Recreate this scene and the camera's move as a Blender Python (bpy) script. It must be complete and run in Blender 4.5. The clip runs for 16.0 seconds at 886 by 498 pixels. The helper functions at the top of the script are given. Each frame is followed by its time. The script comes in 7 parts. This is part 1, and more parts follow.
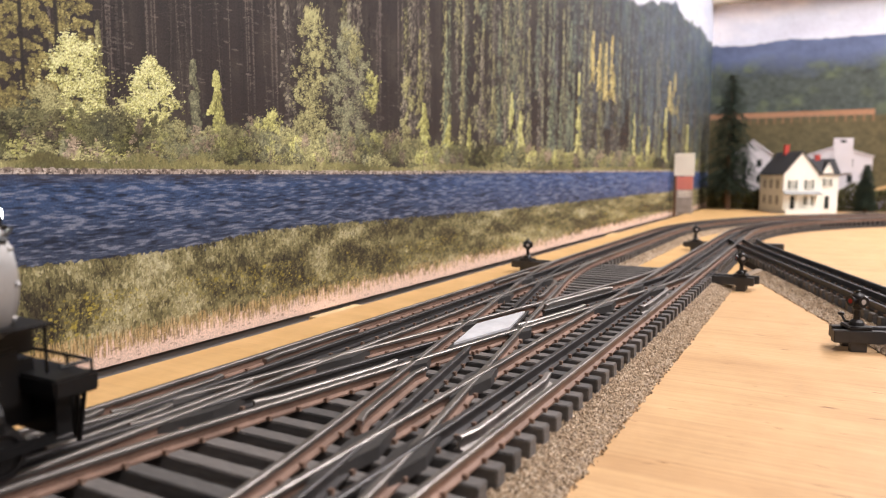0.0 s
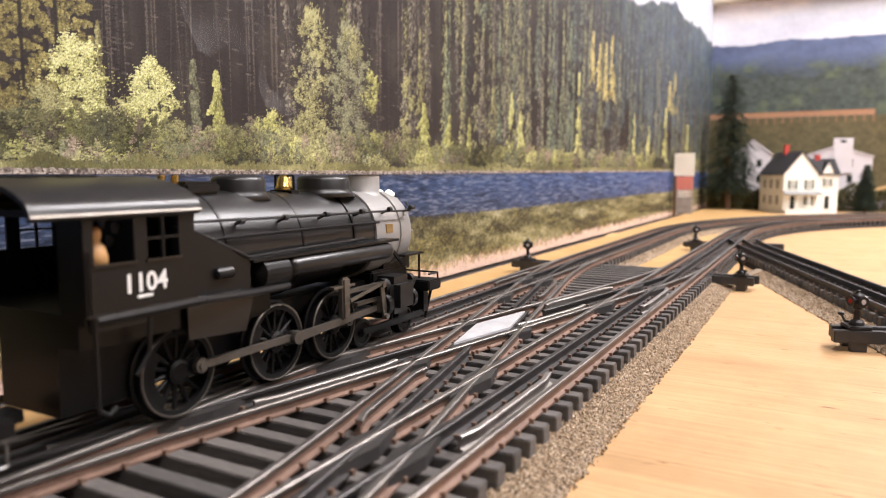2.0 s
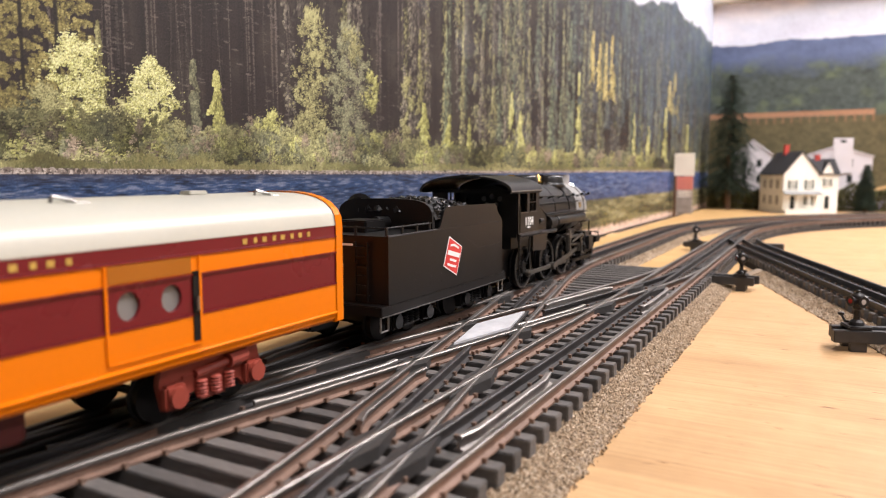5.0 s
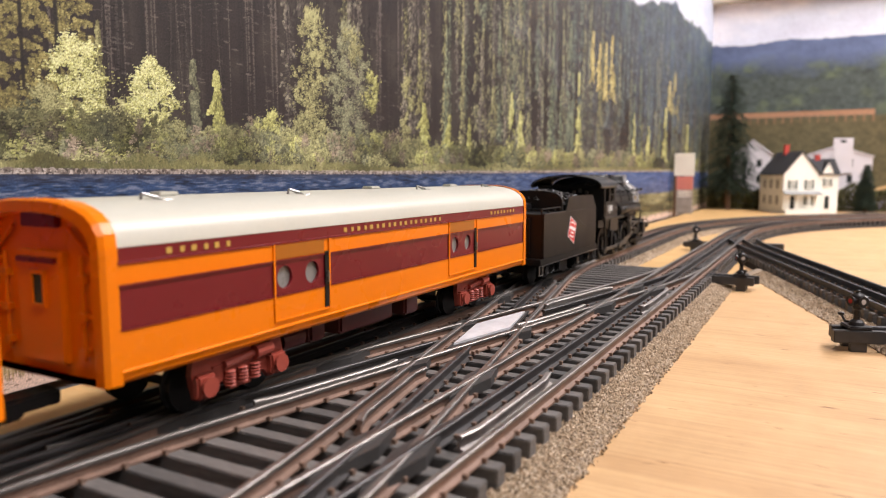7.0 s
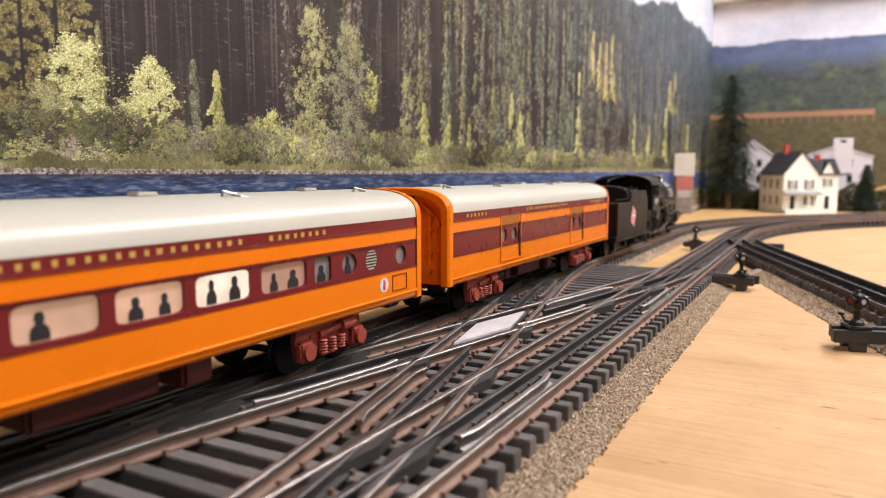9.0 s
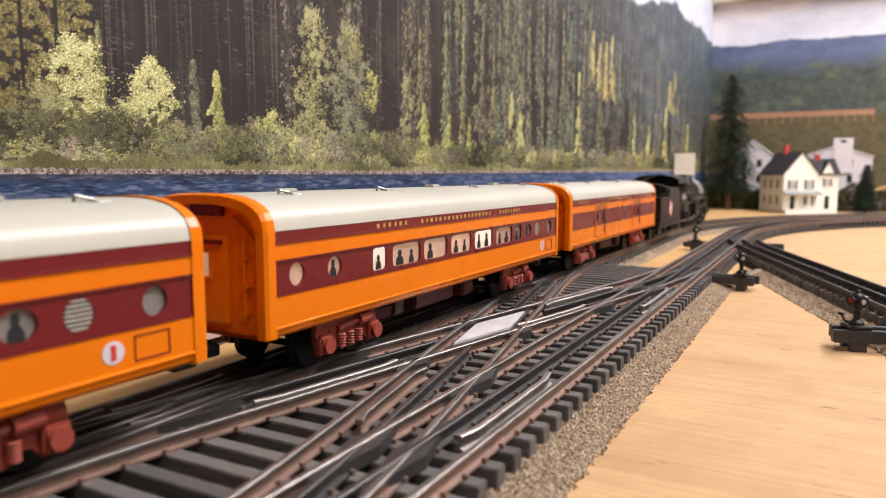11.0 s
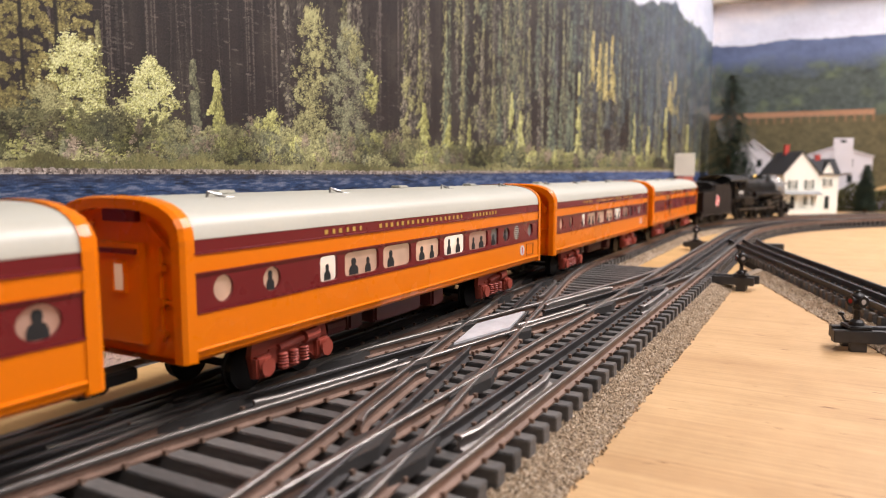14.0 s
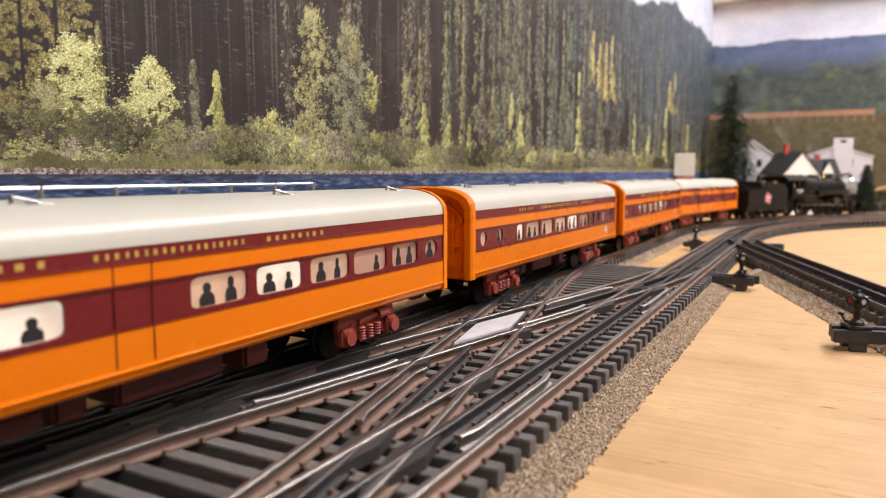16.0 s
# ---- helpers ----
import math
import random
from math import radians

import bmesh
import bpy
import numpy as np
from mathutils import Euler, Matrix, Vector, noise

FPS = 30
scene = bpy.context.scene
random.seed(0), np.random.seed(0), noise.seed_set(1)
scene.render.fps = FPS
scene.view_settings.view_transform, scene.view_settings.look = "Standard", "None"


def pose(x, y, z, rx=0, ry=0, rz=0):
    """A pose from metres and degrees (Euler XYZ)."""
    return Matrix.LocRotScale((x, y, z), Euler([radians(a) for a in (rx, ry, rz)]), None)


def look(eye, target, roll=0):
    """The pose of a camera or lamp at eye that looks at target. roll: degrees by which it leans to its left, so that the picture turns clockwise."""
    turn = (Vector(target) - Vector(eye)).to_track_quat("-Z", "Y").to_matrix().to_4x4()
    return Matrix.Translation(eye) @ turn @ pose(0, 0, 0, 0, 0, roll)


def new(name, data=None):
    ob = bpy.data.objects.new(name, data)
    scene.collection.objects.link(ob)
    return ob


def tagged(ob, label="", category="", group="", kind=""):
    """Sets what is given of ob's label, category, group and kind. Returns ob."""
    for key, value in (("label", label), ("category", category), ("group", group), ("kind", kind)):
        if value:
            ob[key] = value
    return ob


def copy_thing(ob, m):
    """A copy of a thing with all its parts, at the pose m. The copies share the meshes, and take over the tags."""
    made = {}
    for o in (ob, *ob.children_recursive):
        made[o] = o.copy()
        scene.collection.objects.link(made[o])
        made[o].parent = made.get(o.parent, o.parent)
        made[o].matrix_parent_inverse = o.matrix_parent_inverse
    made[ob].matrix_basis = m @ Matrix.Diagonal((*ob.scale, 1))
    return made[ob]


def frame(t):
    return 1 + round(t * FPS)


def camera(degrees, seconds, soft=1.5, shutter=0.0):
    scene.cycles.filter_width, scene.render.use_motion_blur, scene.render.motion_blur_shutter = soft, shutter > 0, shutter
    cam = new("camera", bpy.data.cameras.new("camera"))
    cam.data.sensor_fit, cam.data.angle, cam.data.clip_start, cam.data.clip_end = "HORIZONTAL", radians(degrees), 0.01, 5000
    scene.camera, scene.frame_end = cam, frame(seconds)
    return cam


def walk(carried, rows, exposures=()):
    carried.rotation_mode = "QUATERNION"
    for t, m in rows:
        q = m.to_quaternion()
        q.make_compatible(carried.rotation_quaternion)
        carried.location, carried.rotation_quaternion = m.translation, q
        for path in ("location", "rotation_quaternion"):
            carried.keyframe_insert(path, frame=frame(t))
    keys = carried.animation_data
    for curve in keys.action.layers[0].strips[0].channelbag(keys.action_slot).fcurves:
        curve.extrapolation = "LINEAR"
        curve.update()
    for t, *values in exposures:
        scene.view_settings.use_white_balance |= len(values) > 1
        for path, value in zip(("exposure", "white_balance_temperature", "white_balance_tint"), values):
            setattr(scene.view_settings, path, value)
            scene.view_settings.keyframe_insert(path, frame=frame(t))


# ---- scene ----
# World: x runs along the straight main tracks, y towards the mural, z up; z = 0 is the plywood table top.
EYE = (0.0, 0.0, 0.097)
YAW, PITCH = radians(28.46), radians(6.08)


def aim(dyaw=0.0, dpitch=0.0):
    a, p = YAW + radians(dyaw), PITCH + radians(dpitch)
    return look(EYE, (EYE[0] + math.cos(a) * math.cos(p), EYE[1] + math.sin(a) * math.cos(p), EYE[2] - math.sin(p)))


cam = camera(64.6, 16.0, soft=1.1)
cam.data.dof.use_dof, cam.data.dof.focus_distance, cam.data.dof.aperture_fstop = True, 0.36, 12.0
walk(cam, [(0.0, aim()), (16.0, aim())], [(0.0, -0.1), (0.8, 0.0), (2.0, 0.08), (4.0, 0.05), (6.5, -0.08), (9.0, -0.16), (16.0, -0.22)])

# ---- light: fluorescent ceiling fittings of the layout room ----
world = bpy.data.worlds.new("room_air")
scene.world = world
world.use_nodes = True
world.node_tree.nodes["Background"].inputs[0].default_value = (1.0, 0.95, 0.92, 1)
world.node_tree.nodes["Background"].inputs[1].default_value = 0.4


def room_lamp(x, y, z, sx, sy, watts):
    data = bpy.data.lights.new("room_lamp", "AREA")
    data.shape, data.size, data.size_y, data.energy = "RECTANGLE", sx, sy, watts
    data.color = (1.0, 0.95, 0.97)
    ob = new("room_lamp", data)
    ob.matrix_world = look((x, y, z), (x, y + 0.0001, 0))
    return ob


room_lamp(0.0, -0.6, 1.45, 1.2, 0.25, 25)
room_lamp(1.45, -0.55, 1.45, 1.2, 0.25, 58)
room_lamp(0.75, -1.5, 1.45, 1.6, 0.25, 22)

# ---- sizes ----
RAIL_TOP = 0.017
TIE_TOP = 0.0115
BED_TOP = 0.005
Y_A, Y_B = 0.2030, 0.1031
GAUGE = 0.0318
X_CURVE, R_A = 1.05, 0.8294
R_B = R_A - (Y_A - Y_B)


# ---- material helpers ----
def material(name, rough=0.5, metal=0.0, spec=0.5):
    m = bpy.data.materials.new(name)
    m.use_nodes = True
    b = m.node_tree.nodes["Principled BSDF"]
    b.inputs["Roughness"].default_value = rough
    b.inputs["Metallic"].default_value = metal
    b.inputs["Specular IOR Level"].default_value = spec
    return m, m.node_tree.nodes, m.node_tree.links, b


def coords(n, l, scale=(1, 1, 1), kind="Object"):
    c, mp = n.new("ShaderNodeTexCoord"), n.new("ShaderNodeMapping")
    mp.inputs["Scale"].default_value = scale
    l.new(c.outputs[kind], mp.inputs[0])
    return mp.outputs[0]


def noise_node(n, l, vec, scale, detail=4, rough=0.55):
    t = n.new("ShaderNodeTexNoise")
    t.inputs["Scale"].default_value, t.inputs["Detail"].default_value, t.inputs["Roughness"].default_value = scale, detail, rough
    l.new(vec, t.inputs["Vector"])
    return t.outputs[0]


def ramp(n, l, fac, stops):
    r = n.new("ShaderNodeValToRGB")
    els = r.color_ramp.elements
    while len(els) < len(stops):
        els.new(0.5)
    for e, (p, c) in zip(els, stops):
        e.position, e.color = p, (*c, 1)
    l.new(fac, r.inputs[0])
    return r.outputs[0]


def mix(n, l, fac, a, b, mode="MIX"):
    x = n.new("ShaderNodeMix")
    x.data_type, x.blend_type = "RGBA", mode
    for s, v in ((x.inputs[0], fac), (x.inputs[6], a), (x.inputs[7], b)):
        if isinstance(v, bpy.types.NodeSocket):
            l.new(v, s)
        elif isinstance(v, tuple):
            s.default_value = (*v, 1)
        else:
            s.default_value = v
    return x.outputs[2]


def bump(n, l, b, height, strength=0.3, dist=0.001):
    k = n.new("ShaderNodeBump")
    k.inputs["Strength"].default_value, k.inputs["Distance"].default_value = strength, dist
    l.new(height, k.inputs["Height"])
    l.new(k.outputs[0], b.inputs["Normal"])


def worn(name, colour, rough=0.45, metal=0.0, vary=0.12, scale=60, spec=0.5, grain=600, relief=0.1):
    """Painted or moulded surface: slow tone changes, fine grain and a little relief."""
    m, n, l, b = material(name, rough, metal, spec)
    v = coords(n, l)
    slow, fine = noise_node(n, l, v, scale), noise_node(n, l, v, grain, 3)
    lo = tuple(c * (1 - vary) for c in colour)
    hi = tuple(min(1, c * (1 + vary)) for c in colour)
    c1 = ramp(n, l, slow, [(0.3, lo), (0.7, hi)])
    c2 = mix(n, l, 0.25, c1, ramp(n, l, fine, [(0.35, lo), (0.65, hi)]))
    l.new(c2, b.inputs["Base Color"])
    r = n.new("ShaderNodeMapRange")
    r.inputs["To Min"].default_value, r.inputs["To Max"].default_value = max(0.02, rough - 0.08), min(1, rough + 0.1)
    l.new(slow, r.inputs["Value"])
    l.new(r.outputs[0], b.inputs["Roughness"])
    if relief:
        bump(n, l, b, fine, relief, 0.0003)
    return m


def piece_colour(name, stops, rough=0.8, grain=500, relief=0.3, stretch=(1, 1, 1)):
    """Pieces that differ one from the next by Object Info's Random."""
    m, n, l, b = material(name, rough, 0, 0.3)
    o = n.new("ShaderNodeObjectInfo")
    v = coords(n, l, stretch)
    f = noise_node(n, l, v, grain, 5, 0.65)
    base = ramp(n, l, o.outputs["Random"], stops)
    col = mix(n, l, 1.0, base, ramp(n, l, f, [(0.25, (0.6, 0.6, 0.6)), (0.75, (1.3, 1.3, 1.3))]), "MULTIPLY")
    l.new(col, b.inputs["Base Color"])
    bump(n, l, b, f, relief, 0.0004)
    return m


# ---- mesh helpers ----
def finish(name, bm, mat, smooth=False):
    me = bpy.data.meshes.new(name)
    bmesh.ops.recalc_face_normals(bm, faces=bm.faces)
    bm.to_mesh(me)
    bm.free()
    for m in (mat if isinstance(mat, (list, tuple)) else [mat]):
        me.materials.append(m)
    if smooth:
        me.shade_smooth()
    return me


def part(name, bm, mat, parent=None, label="", smooth=False):
    ob = new(name, finish(name, bm, mat, smooth))
    if parent is not None:
        ob.parent = parent
    if label:
        ob["label"] = label
    return ob


def box(bm, x0, x1, y0, y1, z0, z1, bevel=0.0, mat=0):
    vs = [bm.verts.new((x, y, z)) for x in (x0, x1) for y in (y0, y1) for z in (z0, z1)]
    fs = [bm.faces.new([vs[i] for i in q]) for q in ((0, 1, 3, 2), (4, 6, 7, 5), (0, 4, 5, 1), (2, 3, 7, 6), (0, 2, 6, 4), (1, 5, 7, 3))]
    for f in fs:
        f.material_index = mat
    if bevel:
        bmesh.ops.recalc_face_normals(bm, faces=fs)
        bmesh.ops.bevel(bm, geom=list({e for f in fs for e in f.edges}), offset=bevel, segments=2, affect="EDGES")
    return vs


def tube(bm, a, b, r0, r1=None, n=12, caps=True):
    r1 = r0 if r1 is None else r1
    a, b = Vector(a), Vector(b)
    q = (b - a).to_track_quat("Z", "Y")
    rings = []
    for p, r in ((a, r0), (b, r1)):
        rings.append([bm.verts.new(p + q @ Vector((r * math.cos(k * math.tau / n), r * math.sin(k * math.tau / n), 0))) for k in range(n)])
    for k in range(n):
        bm.faces.new((rings[0][k], rings[0][(k + 1) % n], rings[1][(k + 1) % n], rings[1][k]))
    if caps:
        bm.faces.new(rings[0][::-1])
        bm.faces.new(rings[1])


def wire(bm, pts, r, n=6):
    for a, b in zip(pts, pts[1:]):
        tube(bm, a, b, r, n=n)


def lathe(bm, prof, n=24, axis="z", at=(0, 0, 0)):
    """Revolves (radius, height) pairs about an axis through at."""
    at = Vector(at)
    rings = []
    for r, h in prof:
        ring = []
        for k in range(n):
            c, s = r * math.cos(k * math.tau / n), r * math.sin(k * math.tau / n)
            p = {"z": (c, s, h), "x": (h, c, s), "y": (c, h, s)}[axis]
            ring.append(bm.verts.new(at + Vector(p)))
        rings.append(ring)
    for r0, r1 in zip(rings, rings[1:]):
        for k in range(n):
            bm.faces.new((r0[k], r0[(k + 1) % n], r1[(k + 1) % n], r1[k]))
    for r in (rings[0], rings[-1]):
        bm.faces.new(r)
    return rings


def prism(bm, outline, a, b, axis="y", mat=0):
    """A flat outline of (u, v) pulled from a to b along an axis: u, v are the other two axes in order."""
    def p(u, v, w):
        return {"y": (u, w, v), "x": (w, u, v), "z": (u, v, w)}[axis]
    r0 = [bm.verts.new(p(u, v, a)) for u, v in outline]
    r1 = [bm.verts.new(p(u, v, b)) for u, v in outline]
    fs = [bm.faces.new(r0), bm.faces.new(r1[::-1])]
    for k in range(len(outline)):
        j = (k + 1) % len(outline)
        fs.append(bm.faces.new((r0[k], r0[j], r1[j], r1[k])))
    for f in fs:
        f.material_index = mat
    return fs


def thing(name, label, category, m=None, group="", kind=""):
    ob = new(name)
    if m is not None:
        ob.matrix_basis = m
    return tagged(ob, label, category, group, kind)
# ---- materials ----
RAIL = worn("weathered_rail", (0.2, 0.125, 0.092), 0.55, 0.25, 0.35, 60, grain=900, relief=0.3)
RAIL_HEAD = worn("worn_rail_head", (0.22, 0.2, 0.185), 0.42, 0.8, 0.3, 50, grain=900)
RAIL_DARK = worn("blackened_rail", (0.06, 0.055, 0.054), 0.42, 0.5, 0.3, 40, grain=900)
BRIGHT = worn("polished_guard_rail", (0.36, 0.33, 0.31), 0.46, 0.85, 0.15, 60)
FROG = worn("frog_casting", (0.05, 0.046, 0.044), 0.55, 0.3, 0.25, 80, grain=900, relief=0.3)
PLATE = worn("zinc_plate", (0.62, 0.62, 0.64), 0.5, 0.35, 0.15, 90, grain=500, relief=0.2)
TIE = piece_colour("tie_plastic", [(0.0, (0.085, 0.08, 0.077)), (1.0, (0.15, 0.136, 0.126))], 0.62, 700, 0.25, (1, 0.2, 1))
TIE_BLACK = worn("black_tie_plastic", (0.035, 0.034, 0.036), 0.45, 0, 0.2, 50)
BED = worn("roadbed_foam", (0.028, 0.022, 0.018), 0.9, 0, 0.3, 90, grain=700, relief=0.6)
SPIKE = worn("spike_steel", (0.3, 0.2, 0.15), 0.45, 0.6, 0.2, 90)
BLACK = worn("black_enamel", (0.0075, 0.007, 0.0071), 0.38, 0, 0.2, 40, spec=0.3, relief=0.05)
BLACK_GLOSS = worn("black_gloss_enamel", (0.009, 0.0086, 0.0088), 0.32, 0, 0.2, 30, spec=0.6, relief=0.0)
CHARCOAL = worn("dark_lantern_paint", (0.02, 0.018, 0.018), 0.4, 0.2, 0.2, 60)
CLOUDY = worn("lantern_lens", (0.5, 0.45, 0.42), 0.2, 0, 0.1, 60)
RED_LENS = worn("red_lens", (0.3, 0.03, 0.025), 0.2, 0, 0.1, 60)
WHITE = worn("white_house_paint", (0.78, 0.77, 0.7), 0.6, 0, 0.05, 20, grain=300)
PINKISH = worn("faded_white_card", (0.62, 0.58, 0.6), 0.8, 0, 0.06, 25, grain=300)
SHINGLE = worn("dark_shingles", (0.022, 0.021, 0.023), 0.8, 0, 0.3, 60, grain=400, relief=0.4)
BRICK_RED = worn("red_chimney", (0.45, 0.05, 0.035), 0.7, 0, 0.2, 90, grain=400)
PANE = worn("dark_window_glass", (0.03, 0.035, 0.035), 0.15, 0, 0.2, 40, relief=0)
SHUTTER = worn("shutter_green", (0.08, 0.1, 0.08), 0.6, 0, 0.15, 80)
SIGN_WHITE = worn("sign_card_white", (0.8, 0.76, 0.68), 0.7, 0, 0.05, 40)
SIGN_RED = worn("sign_card_red", (0.6, 0.2, 0.16), 0.6, 0, 0.12, 40)
SIGN_GREY = worn("sign_card_grey", (0.3, 0.27, 0.25), 0.7, 0, 0.3, 60)
WOOD_POST = worn("stained_post", (0.12, 0.065, 0.035), 0.7, 0, 0.2, 60)
PLASTER = worn("ceiling_plaster", (0.5, 0.45, 0.36), 0.8, 0, 0.06, 8)
SHIM = worn("pine_shim", (0.6, 0.44, 0.24), 0.7, 0, 0.15, 60)
DARK_WALL = worn("bare_wallboard", (0.2, 0.185, 0.175), 0.8, 0, 0.08, 6)


def plywood(name, light, dark, worn_face=1.0):
    """Plywood face: grain across the table, darker pore streaks, scuffs."""
    m, n, l, b = material(name, 0.5, 0, 0.35)
    v = coords(n, l, (14, 1.4, 4))
    v2 = coords(n, l, (420, 9, 20))
    v3 = coords(n, l, (1, 1, 1))
    v4 = coords(n, l, (560, 110, 20))
    big = noise_node(n, l, v, 2.0, 5, 0.6)
    pore = noise_node(n, l, v2, 1.0, 4, 0.6)
    tick = noise_node(n, l, v4, 0.5, 2, 0.5)
    scuff = noise_node(n, l, v3, 30, 5, 0.65)
    base = ramp(n, l, big, [(0.32, dark), (0.68, light)])
    c = mix(n, l, 1.0, base, ramp(n, l, pore, [(0.28, (1 - 0.15 * worn_face, 1 - 0.19 * worn_face, 1 - 0.22 * worn_face)), (0.6, (1.03, 1.02, 1.01))]), "MULTIPLY")
    c = mix(n, l, 1.0, c, ramp(n, l, tick, [(0.25, (1 - 0.55 * worn_face, 1 - 0.66 * worn_face, 1 - 0.75 * worn_face)), (0.32, (1.0, 1.0, 1.0))]), "MULTIPLY")
    c = mix(n, l, 1.0, c, ramp(n, l, scuff, [(0.35, (0.9, 0.88, 0.86)), (0.7, (1.08, 1.08, 1.1))]), "MULTIPLY")
    l.new(c, b.inputs["Base Color"])
    bump(n, l, b, pore, 0.12, 0.0005)
    return m


PLY = plywood("plywood", (0.59, 0.39, 0.2), (0.49, 0.305, 0.148))
OCHRE = plywood("ochre_painted_plywood", (0.58, 0.37, 0.16), (0.5, 0.31, 0.125), 0.25)

# ---- printed wall murals, painted dab by dab ----
def lin(*rgb):
    return np.array([(c / 255 / 12.92) if c <= 10 else ((c / 255 + 0.055) / 1.055) ** 2.4 for c in rgb])


RNG = np.random.RandomState(7)


def smooth_noise(x, z, seed):
    """Lattice value noise of two coordinates."""
    xi, zi = np.floor(x).astype(np.int64), np.floor(z).astype(np.int64)
    fx, fz = x - xi, z - zi
    fx, fz = fx * fx * (3 - 2 * fx), fz * fz * (3 - 2 * fz)

    def h(a, b):
        k = (a * 374761393 + b * 668265263 + seed * 974711) & 0x7FFFFFFF
        k = ((k ^ (k >> 13)) * 1274126177) & 0x7FFFFFFF
        return ((k ^ (k >> 16)) & 0xFFFF) / 65535.0
    return (h(xi, zi) * (1 - fx) + h(xi + 1, zi) * fx) * (1 - fz) + (h(xi, zi + 1) * (1 - fx) + h(xi + 1, zi + 1) * fx) * fz


class Print:
    """A picture printed on a wall: a grid of points with a colour each."""

    def __init__(self, xs, zs):
        self.xs, self.zs = xs, zs
        self.X, self.Z = np.meshgrid(xs, zs, indexing="ij")
        self.C = np.zeros((len(xs), len(zs), 3))
        self.G = RNG.rand(len(xs), len(zs))

    def noise(self, sx, sz, seed, octaves=1):
        out, amp, tot = 0, 1.0, 0
        for o in range(octaves):
            out = out + amp * smooth_noise(self.X * sx * 2 ** o, self.Z * sz * 2 ** o, seed + o)
            tot += amp
            amp *= 0.55
        return out / tot

    def blend(self, mask, colour):
        self.C += mask[..., None] * (np.asarray(colour) - self.C)

    def dab(self, x, z, rx, rz, colour, a=0.8, ragged=0.6):
        i0, i1 = np.searchsorted(self.xs, (x - rx, x + rx))
        j0, j1 = np.searchsorted(self.zs, (z - rz, z + rz))
        if i1 <= i0:
            i1 = i0 + 1
        if i1 > len(self.xs) or j1 <= j0:
            return
        d = ((self.X[i0:i1, j0:j1] - x) / rx) ** 2 + ((self.Z[i0:i1, j0:j1] - z) / rz) ** 2
        m = np.clip((1 - d) * 2.2, 0, 1) * a
        if ragged:
            m = m * (self.G[i0:i1, j0:j1] > ragged * np.clip(d, 0.25, 1))
        self.C[i0:i1, j0:j1] += m[..., None] * (colour - self.C[i0:i1, j0:j1])

    def specks(self, x, z, rx, rz, col, a=0.85):
        """Many small leaves at once, later ones over earlier ones."""
        i = np.clip(np.searchsorted(self.xs, x), 1, len(self.xs) - 2)
        j = np.clip(np.searchsorted(self.zs, z), 1, len(self.zs) - 2)
        dx, dz = self.xs[i + 1] - self.xs[i], self.zs[j + 1] - self.zs[j]
        for u in range(-4, 5):
            for v in range(-4, 5):
                m = (u * dx / np.maximum(rx, dx * 0.4)) ** 2 + (v * dz / np.maximum(rz, dz * 0.4)) ** 2 < 1
                ii, jj = i[m] + u, j[m] + v
                ok = (ii >= 0) & (ii < len(self.xs)) & (jj >= 0) & (jj < len(self.zs))
                ii, jj = ii[ok], jj[ok]
                self.C[ii, jj] += a * (col[m][ok] - self.C[ii, jj])

    def leaves(self, x, z, lit, cols, size, flat=0.8, a=0.85):
        """Leaves toned by how much light falls on each, the dark ones laid first."""
        lit = np.clip(lit, 0, 0.999)
        order = np.argsort(lit + 0.35 * RNG.rand(len(x)))
        x, z, lit = x[order], z[order], lit[order]
        q = lit * (len(cols) - 1)
        k = q.astype(int)
        cols = np.asarray(cols)
        c = cols[k] + (q - k)[:, None] * (cols[np.minimum(k + 1, len(cols) - 1)] - cols[k])
        c = c * (0.75 + 0.5 * RNG.rand(len(x)))[:, None]
        r = size * (0.5 + 0.8 * RNG.rand(len(x)))
        self.specks(x, z, r, r * flat, c, a)

    def leafy(self, x, z0, z1, w, cols, count, belly=0.35, thin=1.0):
        """Broadleaf crown: clumps of leaves lit from above, with gaps and a ragged outline."""
        n, count = max(10, count // 90), int(count * 1.7)
        f = (np.arange(n) + RNG.rand(n)) / n
        half = w * np.where(f < belly, 0.6 + 0.4 * f / belly, np.cos(np.maximum(f - belly, 0) / (1 - belly) * 1.45) ** 0.8)
        cx = x + (RNG.rand(n) * 2 - 1) * half * 0.85
        cz = z0 + (z1 - z0) * f
        cr = w * (0.14 + 0.36 * RNG.rand(n) ** 1.5) * (1.15 - 0.5 * f)
        tone = 0.28 * (RNG.rand(n) - 0.5) + 0.12 * f
        k = RNG.randint(0, n, count)
        dx, dz = RNG.randn(count) * 0.6, RNG.randn(count) * 0.6
        lit = 0.5 + 1.3 * tone[k] + 0.26 * dz - 0.1 * dx + 0.3 * RNG.randn(count)
        px = 0.00062 * (0.5 + 1.35 * x)
        lx, lz = cx[k] + dx * cr[k], cz[k] + dz * cr[k] * 0.9
        gap = smooth_noise(lx * 5.5 / w, lz * 6.5 / w, int(x * 811)) + 0.3 * RNG.rand(count)
        keep = gap > 0.4 + 0.2 * np.abs(lx - x) / w
        self.leaves(lx[keep], lz[keep], (lit + 0.25 * (gap - 0.7))[keep], cols, px * thin)

